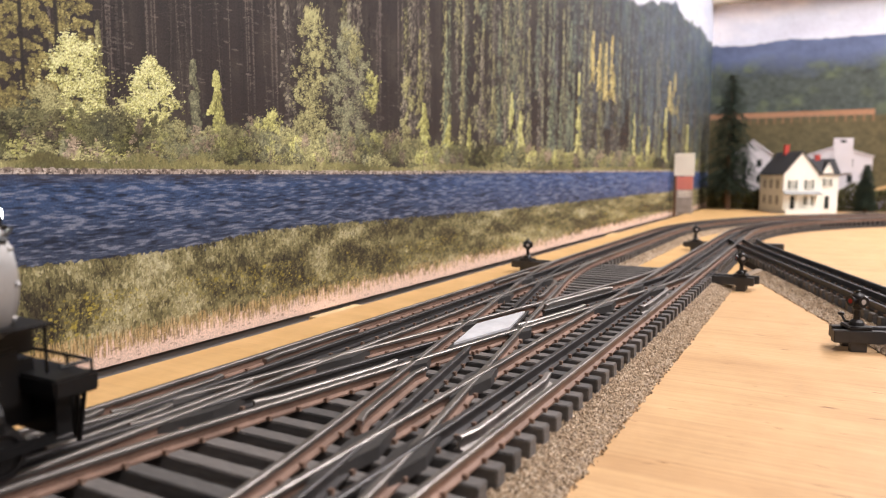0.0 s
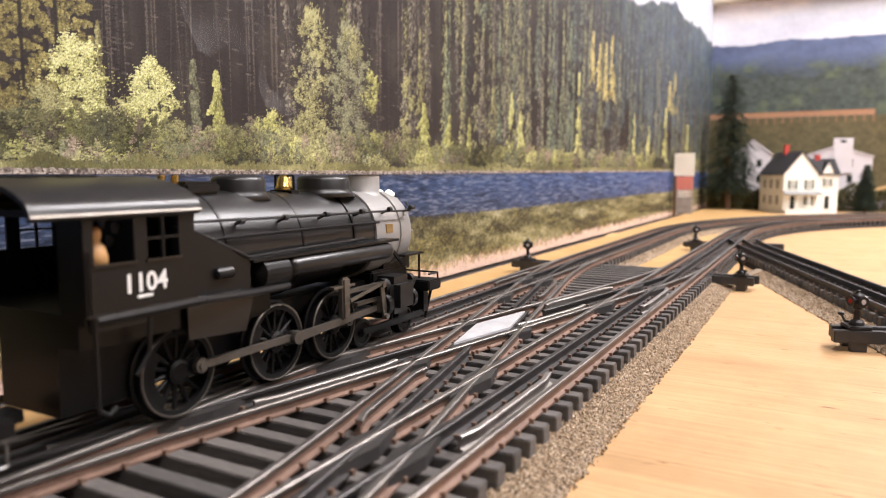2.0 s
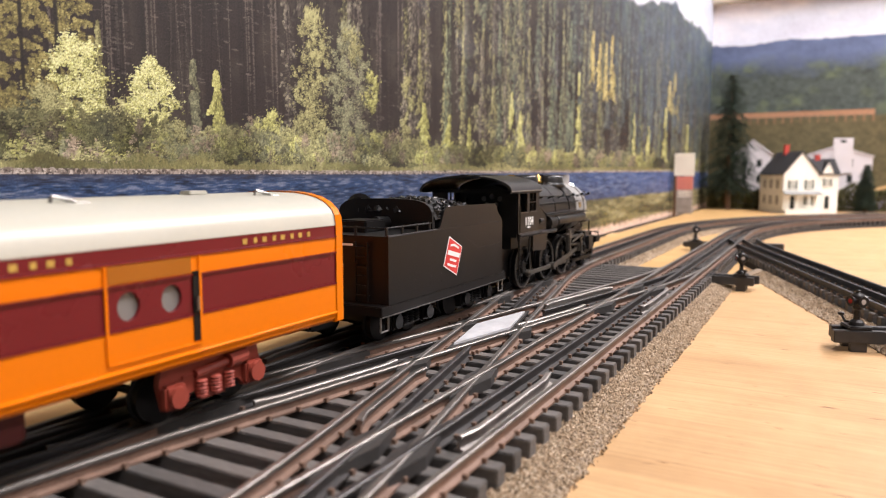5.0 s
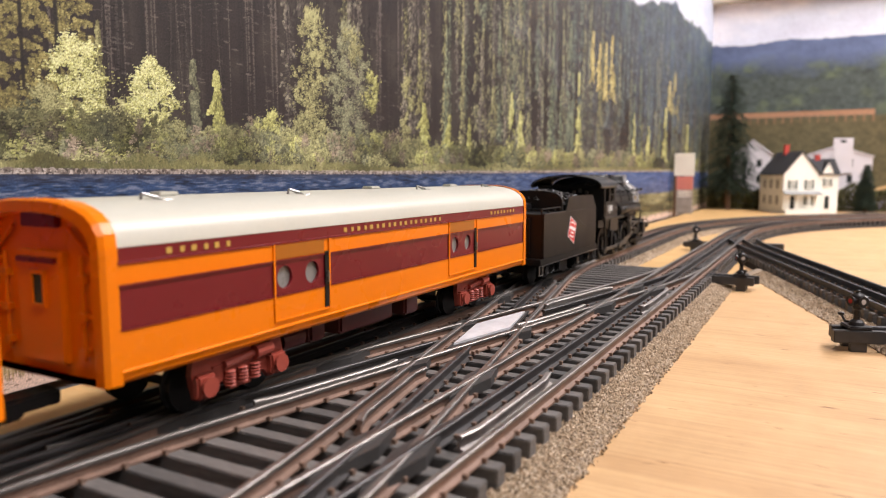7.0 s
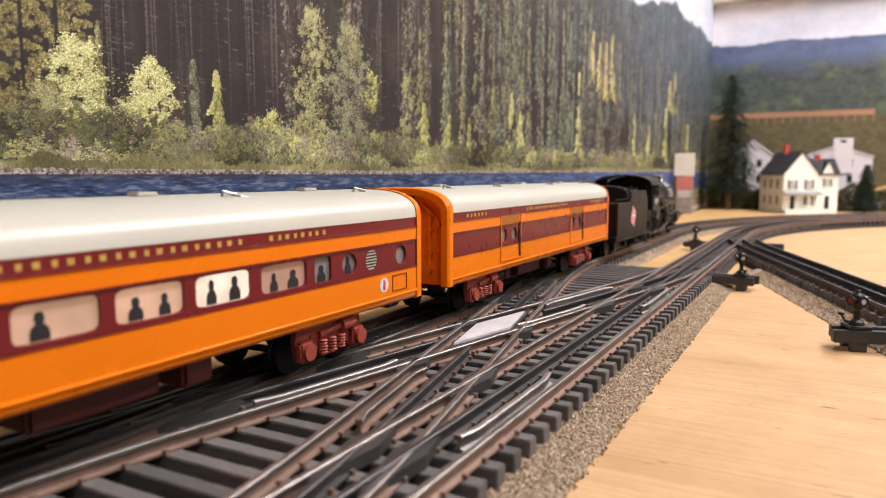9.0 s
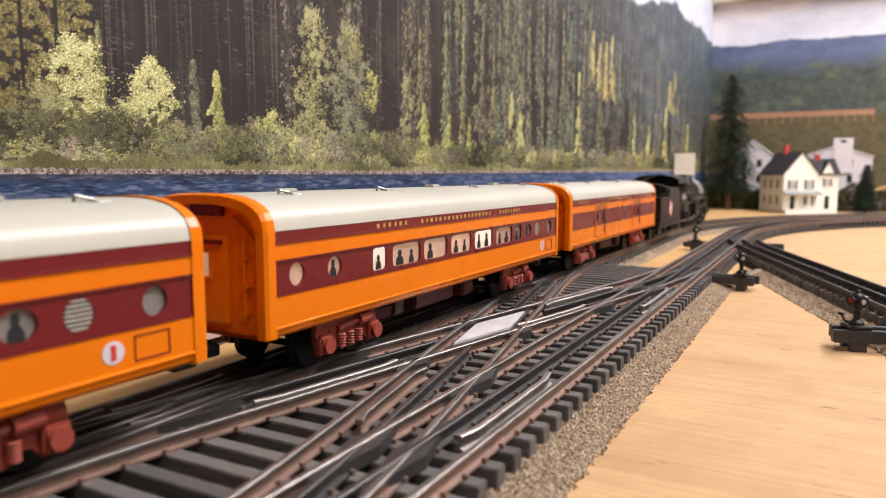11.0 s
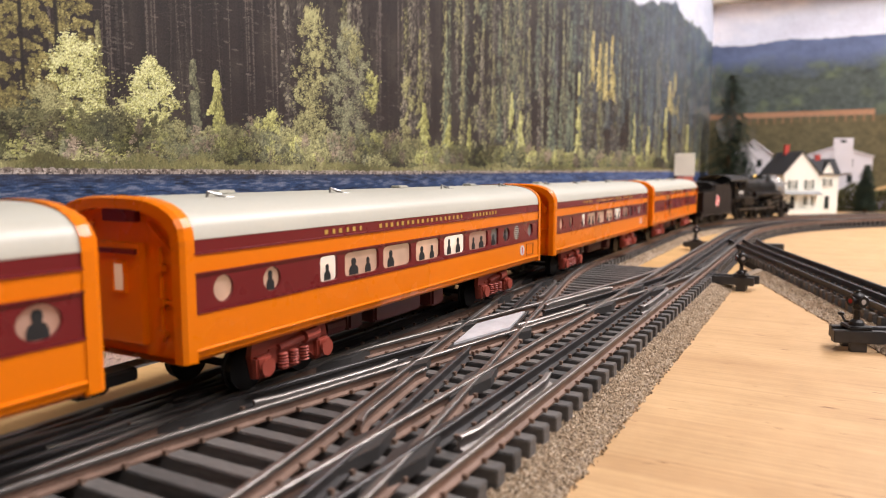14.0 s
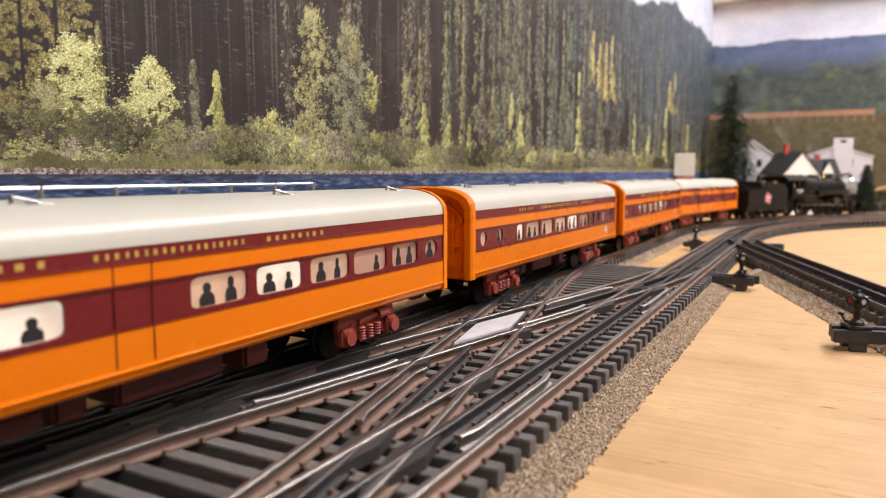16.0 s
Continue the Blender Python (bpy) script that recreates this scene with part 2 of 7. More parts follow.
    def fir(self, x, z0, z1, w, cols, count, lean=0.0, a=0.8):
        """Conifer: drooping tiers that narrow to the tip, lit along one side."""
        h = z1 - z0
        tiers = max(5, int(h / (w * 0.6)))
        f = RNG.rand(count) ** 1.15
        k = np.floor(f * tiers)
        saw = f * tiers - k
        u = RNG.rand(count) * 2 - 1
        side = np.where(u > 0, 3.3, 7.7)
        reach = w * (1 - k / tiers) ** 0.8 * (1 - 0.8 * saw) * (0.25 + 1.25 * smooth_noise(k * 1.7 + side, np.full(count, x * 531), 17)) + 0.05 * w
        lx = x + u * reach + lean * f * h + 0.25 * w * (smooth_noise(f * 5, np.full(count, x * 333), 23) - 0.5)
        lz = z0 + f * h - 0.3 * np.abs(u) * reach
        patch = smooth_noise(lx * 2.2 / w, lz * 1.5 / w, int(x * 911)) + 0.25 * RNG.rand(count)
        keep = patch > 0.45
        px = 0.0009 * (0.5 + 1.35 * x)
        lit = 0.38 + 0.25 * np.abs(u) - 0.16 * u - 0.2 * (1 - saw) + 0.55 * (patch - 0.5) + 0.2 * RNG.randn(count)
        self.leaves(lx[keep], lz[keep], lit[keep], cols, px, 1.0, a)

    def mesh(self, name, place, grain, dest_mat):
        nx, nz = len(self.xs), len(self.zs)
        co = place(self.X.ravel(), self.Z.ravel()).astype(np.float32)
        idx = np.arange(nx * nz).reshape(nx, nz)
        q = np.stack([idx[:-1, :-1], idx[1:, :-1], idx[1:, 1:], idx[:-1, 1:]], -1).reshape(-1, 4)
        me = bpy.data.meshes.new(name)
        me.vertices.add(nx * nz)
        me.vertices.foreach_set("co", co.ravel())
        me.loops.add(q.size)
        me.loops.foreach_set("vertex_index", q.ravel().astype(np.int32))
        me.polygons.add(len(q))
        me.polygons.foreach_set("loop_start", np.arange(0, q.size, 4, dtype=np.int32))
        me.update(calc_edges=True)
        at = me.color_attributes.new("ink", "FLOAT_COLOR", "POINT")
        rgba = np.ones((nx * nz, 4), np.float32)
        shade = 1 + grain * (self.G - 0.5)
        rgba[:, :3] = np.clip(self.C * shade[..., None], 0.005, 0.95).reshape(-1, 3)
        at.data.foreach_set("color", rgba.ravel())
        me.materials.append(dest_mat)
        return me


def print_material(name, rough=0.55):
    m, n, l, b = material(name, rough, 0, 0.25)
    a = n.new("ShaderNodeAttribute")
    a.attribute_name = "ink"
    v = coords(n, l)
    f = noise_node(n, l, v, 900, 3)
    g = noise_node(n, l, v, 12, 3)
    c = mix(n, l, 1.0, a.outputs["Color"], ramp(n, l, f, [(0.3, (0.8, 0.8, 0.8)), (0.7, (1.2, 1.2, 1.2))]), "MULTIPLY")
    c = mix(n, l, 1.0, c, ramp(n, l, g, [(0.3, (0.95, 0.95, 0.95)), (0.7, (1.04, 1.04, 1.04))]), "MULTIPLY")
    l.new(c, b.inputs["Base Color"])
    bump(n, l, b, g, 0.05, 0.002)
    return m


WALL_Y, WALL_X = 0.31, 2.24


def river_mural():
    cols, x = [], 0.14
    while x < WALL_X:
        cols.append(x)
        x += 1.5 * (0.879 * x + 0.148) ** 2 / 384
    xs = np.array(list(np.linspace(-2.2, 0.13, 24)) + cols + [WALL_X])
    zs = np.concatenate([np.arange(0.0015, 0.1, 0.00045), np.arange(0.1, 0.2, 0.0005), np.arange(0.2, 0.6, 0.0016)])

    p = Print(xs, zs)
    X, Z = p.X, p.Z
    dark = lin(54, 46, 43)
    p.C[:] = dark
    n1, n2 = p.noise(40, 25, 3, 3), p.noise(140, 30, 9, 2)
    p.blend(np.clip((n1 - 0.45) * 2.5, 0, 0.6), lin(76, 68, 60))
    p.blend(np.clip((n2 - 0.55) * 2.0, 0, 0.5), lin(40, 35, 34))
    # trunks in the shade of the wood
    for k in range(170):
        tx = 0.16 + 0.9 * RNG.rand() ** 1.6
        z0 = 0.115 + 0.02 * RNG.rand()
        w = 0.0006 + 0.0008 * RNG.rand()
        c = lin(118, 106, 96) if RNG.rand() < 0.35 else lin(44, 38, 36)
        p.dab(tx, z0 + 0.12, w, 0.12, c, 0.5, 0.35)
        for b in range(7):
            p.dab(tx + RNG.randn() * 0.004, z0 + 0.1 * RNG.rand() + 0.01, 0.003, 0.0007, c, 0.5, 0.5)
    # distant wooded slope to the far end, hazy
    ridge = 0.40 + 0.075 * np.clip((X - 1.3) / 0.35, 0, 1) + 0.02 * (smooth_noise(X * 9, X * 0, 5) - 0.5) + 0.012 * (smooth_noise(X * 40, X * 0, 6) - 0.5)
    ridge = ridge + np.clip((1.22 - X) / 0.1, 0, 1) * 0.3
    haze = np.clip((X - 0.75) / 0.75, 0, 1) * np.clip((Z - 0.2) / 0.16, 0, 1)
    n3 = p.noise(35, 55, 21, 3)
    p.blend(haze * 0.95, lin(96, 108, 118))
    p.blend(haze * np.clip((n3 - 0.5) * 3, 0, 0.8), lin(112, 128, 102))
    p.blend(haze * np.clip((0.48 - n3) * 3, 0, 0.7), lin(72, 80, 92))
    # ranks of conifers behind one another, darker between
    olive = [lin(44, 39, 36), lin(78, 72, 56), lin(122, 118, 82), lin(164, 158, 108)]
    green = [lin(44, 42, 39), lin(74, 76, 64), lin(108, 114, 88), lin(142, 148, 112)]
    ash = [lin(42, 36, 34), lin(66, 59, 54), lin(98, 90, 78), lin(146, 138, 116)]
    haze_c = lin(118, 128, 138)
    span = np.log(0.148 + 0.879 * np.array([0.3, 2.2]))

    def misty(cols, tx, tz):
        k = 0.85 * min(1, max(0, (tx - 0.55) / 0.9)) * min(1, max(0.12, (tz - 0.16) / 0.13))
        return [q + k * (haze_c * (0.55 + 0.5 * i / 3) - q) for i, q in enumerate(cols)]
    for rank, (n, top, dim) in enumerate(((60, 0.56, 0.95), (58, 0.44, 1.15), (46, 0.33, 1.35), (34, 0.23, 1.4))):
        for k in range(n):
            tx = (math.exp(span[0] + (span[1] - span[0]) * (k + RNG.rand()) / n) - 0.148) / 0.879
            far = 0.148 + 0.879 * tx
            if tx < 0.6 and RNG.rand() < (0.8 if tx < 0.5 else 0.4):
                continue
            z1 = 0.13 + (top - 0.13) * (0.6 + 0.6 * RNG.rand()) * min(1.0, 0.62 + 0.5 * tx)
            z0 = 0.105 + (0.5 * (z1 - 0.13) if rank < 2 else 0.03) * RNG.rand()
            pick = ash if (tx < 0.55 and RNG.rand() < 0.7) else (olive, green, olive, ash)[RNG.randint(4)]
            cols = [q * dim * (1 - 0.4 * min(1, max(0, (tx - 0.6) / 0.5))) for q in misty(pick, tx, (z0 + z1) / 2)]
            wide = far * (0.008 + 0.014 * RNG.rand())
            p.leaves(np.full(90, tx) + RNG.randn(90) * wide * 0.5, z0 + (z1 - z0) * RNG.rand(90), np.zeros(90), [dark * 0.8, dark], far * 0.0022, 2.5, 0.55 * (1 - 0.6 * min(1, max(0, (tx - 0.6) / 0.8))))
            p.fir(tx, z0, z1, wide, cols, int(500 + 900 * (z1 - z0) / 0.2), 0.05 * RNG.randn() * 0.3)
    # golden aspens far along
    gold = [lin(104, 94, 62), lin(156, 140, 82), lin(192, 172, 98), lin(214, 196, 122)]
    for gx, g0, g1, w in ((1.035, 0.235, 0.305, 0.011), (1.07, 0.225, 0.295, 0.013), (1.105, 0.215, 0.3, 0.013), (1.143, 0.22, 0.325, 0.014), (1.68, 0.24, 0.325, 0.03), (1.62, 0.24, 0.3, 0.022)):
        p.fir(gx, g0, g1, w * 1.5, misty(gold, gx, 0.2), 700)
    lime = [lin(96, 94, 58), lin(150, 148, 88), lin(192, 188, 118), lin(222, 216, 150)]
    for gx, g0, g1, w in ((0.972, 0.13, 0.236, 0.012), (1.581, 0.13, 0.238, 0.018), (1.3, 0.12, 0.2, 0.014), (0.73, 0.112, 0.187, 0.011), (0.757, 0.112, 0.168, 0.013), (1.42, 0.12, 0.19, 0.016), (1.86, 0.13, 0.22, 0.02)):
        p.fir(gx, g0, g1, w * 1.5, lime, 1000)
    # sky over the ridge
    cloud = p.noise(5, 12, 31, 4)
    sky = lin(222, 224, 234) + (cloud[..., None] - 0.5) * 0.5 * lin(235, 225, 225)
    up = np.clip((Z - ridge) / 0.006, 0, 1)
    p.C += up[..., None] * (sky - p.C)
    # shaded trunks with bare twigs behind the near bushes
    for k in range(30):
        tx = 0.225 + 0.3 * RNG.rand()
        c = (lin(112, 100, 90), lin(86, 76, 68), lin(36, 30, 29))[RNG.randint(3)]
        tz = np.arange(0.13, 0.22, 0.0004)
        p.specks(tx + 0.0012 * np.sin(tz * 60 + k) + RNG.randn(len(tz)) * 0.00012, tz, np.full(len(tz), 0.00035), np.full(len(tz), 0.0005), np.repeat((c * (0.6 + 0.5 * RNG.rand()))[None], len(tz), 0) * (0.5 + RNG.rand(len(tz), 1)), 0.4)
        n = 150
        bz, bu = 0.135 + 0.08 * RNG.rand(n // 6), RNG.randn(n // 6) * 0.004
        for q in range(6):
            p.specks(tx + bu * q / 5, bz - 0.25 * np.abs(bu) * q / 5, np.full(n // 6, 0.0005), np.full(n // 6, 0.0003), np.repeat(c[None] * 0.8, n // 6, 0), 0.45)
    # great yellow-olive conifer at the near end, its boughs hanging in layers
    bough = [lin(52, 45, 38), lin(96, 86, 56), lin(146, 134, 80), lin(188, 174, 108)]
    for k in range(420):
        bx, bz, reach = 0.168 + 0.052 * RNG.rand(), 0.118 + 0.08 * RNG.rand(), 0.0015 + 0.0045 * RNG.rand()
        n = 45
        t = RNG.rand(n)
        way = 1 if RNG.rand() < 0.65 else -1
        sag = 0.3 * reach * (t - 1.6 * t * t) - 0.0022 * RNG.rand(n) ** 2
        p.leaves(bx + way * reach * t + RNG.randn(n) * 0.0004, bz + sag, 0.62 - 0.3 * RNG.rand() + 0.25 * RNG.randn(n), bough, 0.00065, 0.8, 0.7)
    for tx in (0.187, 0.2035):
        tz = np.arange(0.135, 0.2, 0.0004)
        p.specks(np.full(len(tz), tx), tz, np.full(len(tz), 0.0009), np.full(len(tz), 0.0006), np.repeat(lin(46, 40, 36)[None], len(tz), 0), 0.7)
    bright = [lin(62, 57, 40), lin(118, 114, 66), lin(170, 166, 96), lin(212, 208, 132), lin(240, 236, 172)]
    soft = [lin(60, 54, 44), lin(104, 98, 66), lin(144, 138, 92), lin(184, 178, 124)]
    grey = [lin(56, 52, 46), lin(88, 86, 68), lin(122, 120, 92), lin(158, 156, 118)]
    p.fir(0.2245, 0.135, 0.170, 0.0045, soft, 900)
    p.fir(0.2815, 0.12, 0.1595, 0.009, grey, 1700)
    p.fir(0.299, 0.118, 0.1552, 0.0105, bright[:4], 2200)
    p.leafy(0.2135, 0.117, 0.1585, 0.019, bright, 7000, 0.3)
    p.leafy(0.196, 0.112, 0.135, 0.014, soft, 2600)
    p.leafy(0.238, 0.112, 0.132, 0.014, soft, 2200)
    p.leafy(0.2545, 0.115, 0.1545, 0.018, bright, 6400, 0.25)
    p.leafy(0.384, 0.116, 0.2055, 0.022, [q * 1.2 for q in soft], 6500, 0.5, 0.85)
    p.leafy(0.428, 0.116, 0.199, 0.029, [q * 1.15 for q in grey], 6500, 0.6, 0.85)
    p.leafy(0.4560, 0.146, 0.176, 0.012, bright[:4], 900, 0.5)
    p.leafy(0.430, 0.18, 0.1995, 0.016, soft, 900, 0.4)
    p.leafy(0.3440, 0.110, 0.1345, 0.020, bright[:4], 2200, 0.4)
    p.leafy(0.372, 0.110, 0.136, 0.012, soft, 1200, 0.4)
    p.leafy(0.508, 0.12, 0.178, 0.013, soft, 1500, 0.4)
    p.fir(0.5295, 0.15, 0.2185, 0.009, soft, 900)
    p.fir(0.5368, 0.112, 0.158, 0.019, bright[:4], 1700)
    p.fir(0.584, 0.112, 0.1515, 0.018, bright[:4], 1300)
    p.fir(0.6254, 0.112, 0.1515, 0.011, bright[:4], 1000)
    # shrubs along the far bank: rounded clumps, dark hollows between
    scree = np.array([q for q in xs if 0.13 < q < WALL_X])
    for k in range(330):
        bx = np.interp((k + RNG.rand()) / 330, np.linspace(0, 1, len(scree)), scree)
        far = 0.148 + 0.879 * bx
        bz = 0.101 + 0.005 * min(1, max(0, bx - 0.5)) + 0.017 * RNG.rand() ** 1.3
        pick = (grey, soft, soft, bright[:4], [lin(66, 56, 48), lin(104, 90, 74), lin(140, 122, 102), lin(170, 152, 128)])[RNG.randint(5)]
        gloom = (0.1 + 1.45 * (0.75 if bx > 0.6 else 1.0)) * smooth_noise(np.array(bx * 34 / (0.4 + bx)), np.array(bz * 90), 77)
        p.leafy(bx, bz, bz + 0.006 + 0.008 * RNG.rand(), far * (0.012 + 0.022 * RNG.rand()), [q * gloom for q in pick], 420, 0.4)
    n = 7000
    bx = np.interp(RNG.rand(n), np.linspace(0, 1, len(scree)), scree)
    f = RNG.rand(n) ** 1.6 * (0.15 + 1.2 * smooth_noise(bx * 55 / (0.4 + bx), bx * 0, 83))
    base = 0.0995 + 0.0055 * np.clip((bx - 0.45) / 0.8, 0, 1)
    p.leaves(bx, base + 0.0065 * f, 0.25 + 0.75 * smooth_noise(bx * 40 / (0.4 + bx), bx * 0, 79) * (0.5 + 0.7 * RNG.rand(n)), [lin(64, 57, 42), lin(108, 102, 64), lin(146, 138, 88), lin(188, 180, 124)], 0.0006 * (0.5 + 1.3 * bx), 1.7, 0.7)
    # low growth between the bushes
    g1, g2 = p.noise(170, 260, 251, 3), p.noise(60, 110, 257, 2)
    grow = np.clip((0.121 + 0.012 * g2 - Z) / 0.004, 0, 1) * np.clip((g1 - 0.46) * 3.5, 0, 1) * 0.4
    tint = lin(112, 112, 76) + np.clip((g2 - 0.5) * 3, 0, 1)[..., None] * (lin(168, 164, 108) - lin(112, 112, 76))
    p.C += grow[..., None] * (tint * (0.6 + 0.8 * p.G[..., None] * g1[..., None] * 1.4) - p.C)
    # stony shore and the river
    shore = 0.0975 + 0.0065 * np.clip((X - 0.45) / 1.2, 0, 1)
    p.blend(((Z < shore + 0.0022) & (Z > shore - 0.001)) * (p.noise(420, 500, 55) > 0.42) * 0.85, lin(196, 178, 160))
    p.blend(((Z < shore + 0.0016) & (Z > shore - 0.001)) * (p.noise(600, 700, 58) < 0.4) * 0.8, lin(78, 66, 60))
    n = 5200
    bx = np.interp(RNG.rand(n), np.linspace(0, 1, len(scree)), scree)
    bz = 0.0975 + 0.0065 * np.clip((bx - 0.45) / 1.2, 0, 1) + 0.0019 * RNG.rand(n) - 0.0003
    p.leaves(bx, bz, RNG.rand(n) ** 1.3, [lin(60, 50, 46), lin(118, 102, 92), lin(176, 158, 142), lin(222, 206, 190)], 0.0006 * (0.4 + 1.2 * bx), 0.6, 0.8)
    # ripples: short crests, longer and closer together towards the far shore
    squeeze = X / (0.55 + 0.45 * X)
    wob = 0.0016 * (smooth_noise(squeeze * 60, Z * 120, 69) - 0.5)
    zz = Z + wob

    def ripple(fx, fz, seed):
        return smooth_noise(squeeze * fx, zz * fz, seed)
    w1, w2, w4, w3 = ripple(75, 560, 61), ripple(135, 1150, 65), ripple(240, 1900, 66), p.noise(14, 60, 68, 2)
    wave = 0.28 * w1 + 0.42 * w2 + 0.3 * w4
    deep = np.clip((shore - Z) / 0.04, 0, 1)[..., None]
    river = lin(56, 78, 114) * (1 - deep) + lin(60, 68, 86) * deep
    river = river + (np.clip(X - 0.4, 0, 1) * 0.7)[..., None] * (lin(70, 92, 142) - lin(60, 74, 104))
    river = river * (0.8 + 0.5 * w3[..., None])
    river += np.clip((wave - 0.54) * 6, 0, 1)[..., None] * 0.5 * (lin(158, 160, 172) - river)
    river += np.clip((0.46 - wave) * 5, 0, 1)[..., None] * 0.85 * (lin(26, 30, 44) - river)
    river += (np.clip(1 - (shore - Z) / 0.006, 0, 1) * 0.75 * np.clip(1.3 - X, 0, 1))[..., None] * (lin(66, 58, 58) - river)
    wet = (Z < shore - 0.0006)
    p.C[wet] = river[wet]
    # grassy near bank over pink sand
    edge = 0.0535 + 0.006 * np.clip((X - 0.26) / 0.08, 0, 1) - 0.003 * np.clip((X - 0.4) / 0.3, 0, 1) + 0.005 * (smooth_noise(X * 70, X * 0, 81) - 0.5) + 0.003 * (smooth_noise(X * 260, X * 0, 83) - 0.5)
    land = Z < edge
    n5, n6 = p.noise(120, 170, 91, 3), p.noise(500, 260, 95, 2)
    grass = np.zeros_like(p.C) + lin(112, 102, 70)
    grass += np.clip((n5 - 0.5) * 4, 0, 1)[..., None] * (lin(152, 140, 90) - grass)
    grass += np.clip((0.46 - n5) * 5, 0, 1)[..., None] * 0.9 * (lin(50, 45, 36) - grass)
    grass += np.clip((n6 - 0.6) * 5, 0, 1)[..., None] * 0.5 * (lin(166, 152, 100) - grass)
    p.C[land] = grass[land]
    n = 80000
    bx = np.interp(RNG.rand(n), np.linspace(0, 1, len(scree)), scree)
    rim = 0.053 + 0.006 * np.clip((bx - 0.26) / 0.08, 0, 1) - 0.003 * np.clip((bx - 0.4) / 0.3, 0, 1)
    bz = 0.011 + (rim - 0.009) * RNG.rand(n) ** 0.9
    bush = smooth_noise(bx * 48 / (0.5 + bx), bz * 75, 93) * 0.65 + 0.35 * smooth_noise(bx * 150 / (0.5 + bx), bz * 210, 94)
    p.leaves(bx, bz, 0.05 + 0.95 * np.clip((bush - 0.25) * 1.7, 0, 1) + 0.2 * RNG.randn(n), [lin(42, 36, 32), lin(84, 78, 54), lin(122, 114, 76), lin(158, 148, 104), lin(190, 180, 140)], 0.0005 * (0.5 + 1.2 * bx), 1.3, 0.8)
    n = 5200
    bx = np.interp(RNG.rand(n), np.linspace(0, 1, len(scree)), scree)
    bz = 0.014 + 0.026 * RNG.rand(n)
    keep = smooth_noise(bx * 30 / (0.5 + bx), bz * 60, 96) * 0.7 + 0.3 * RNG.rand(n) > 0.55
    p.leaves(bx[keep], bz[keep], RNG.rand(keep.sum()), [lin(128, 112, 50), lin(160, 144, 64), lin(196, 178, 86)], 0.0004 * (0.5 + 1.2 * bx[keep]), 0.8, 0.75)
    sand_top = 0.0135 + 0.004 * (smooth_noise(X * 120, X * 0, 101) - 0.5) + 0.006 * (p.noise(900, 40, 103) - 0.45)
    low = np.clip((sand_top - Z) / 0.0015, 0, 1)
    sand = lin(240, 206, 182) * (0.92 + 0.16 * p.noise(90, 200, 105, 3)[..., None])
    p.C += low[..., None] * (sand - p.C)
    for k in range(2600):
        bx = np.interp(RNG.rand(), np.linspace(0, 1, len(scree)), scree)
        c = (lin(206, 176, 128), lin(176, 146, 96), lin(120, 100, 66))[RNG.randint(3)]
        p.dab(bx, 0.009 + 0.008 * RNG.rand(), 0.0005 * (0.7 + bx), 0.0025 + 0.002 * RNG.rand(), c, 0.7, 0.3)
    for k in range(160):
        bx = np.interp(RNG.rand(), np.linspace(0, 1, len(scree)), scree)
        p.dab(bx, 0.003 + 0.007 * RNG.rand(), 0.0016 * (0.7 + bx), 0.0004, lin(132, 104, 86), 0.7, 0.3)
    p.C *= 0.82 * np.array([0.97, 1.01, 1.08])
    return p.mesh("mural_print", lambda x, z: np.stack([x, np.full_like(x, WALL_Y), z], -1), 0.3, print_material("river_mural_print"))


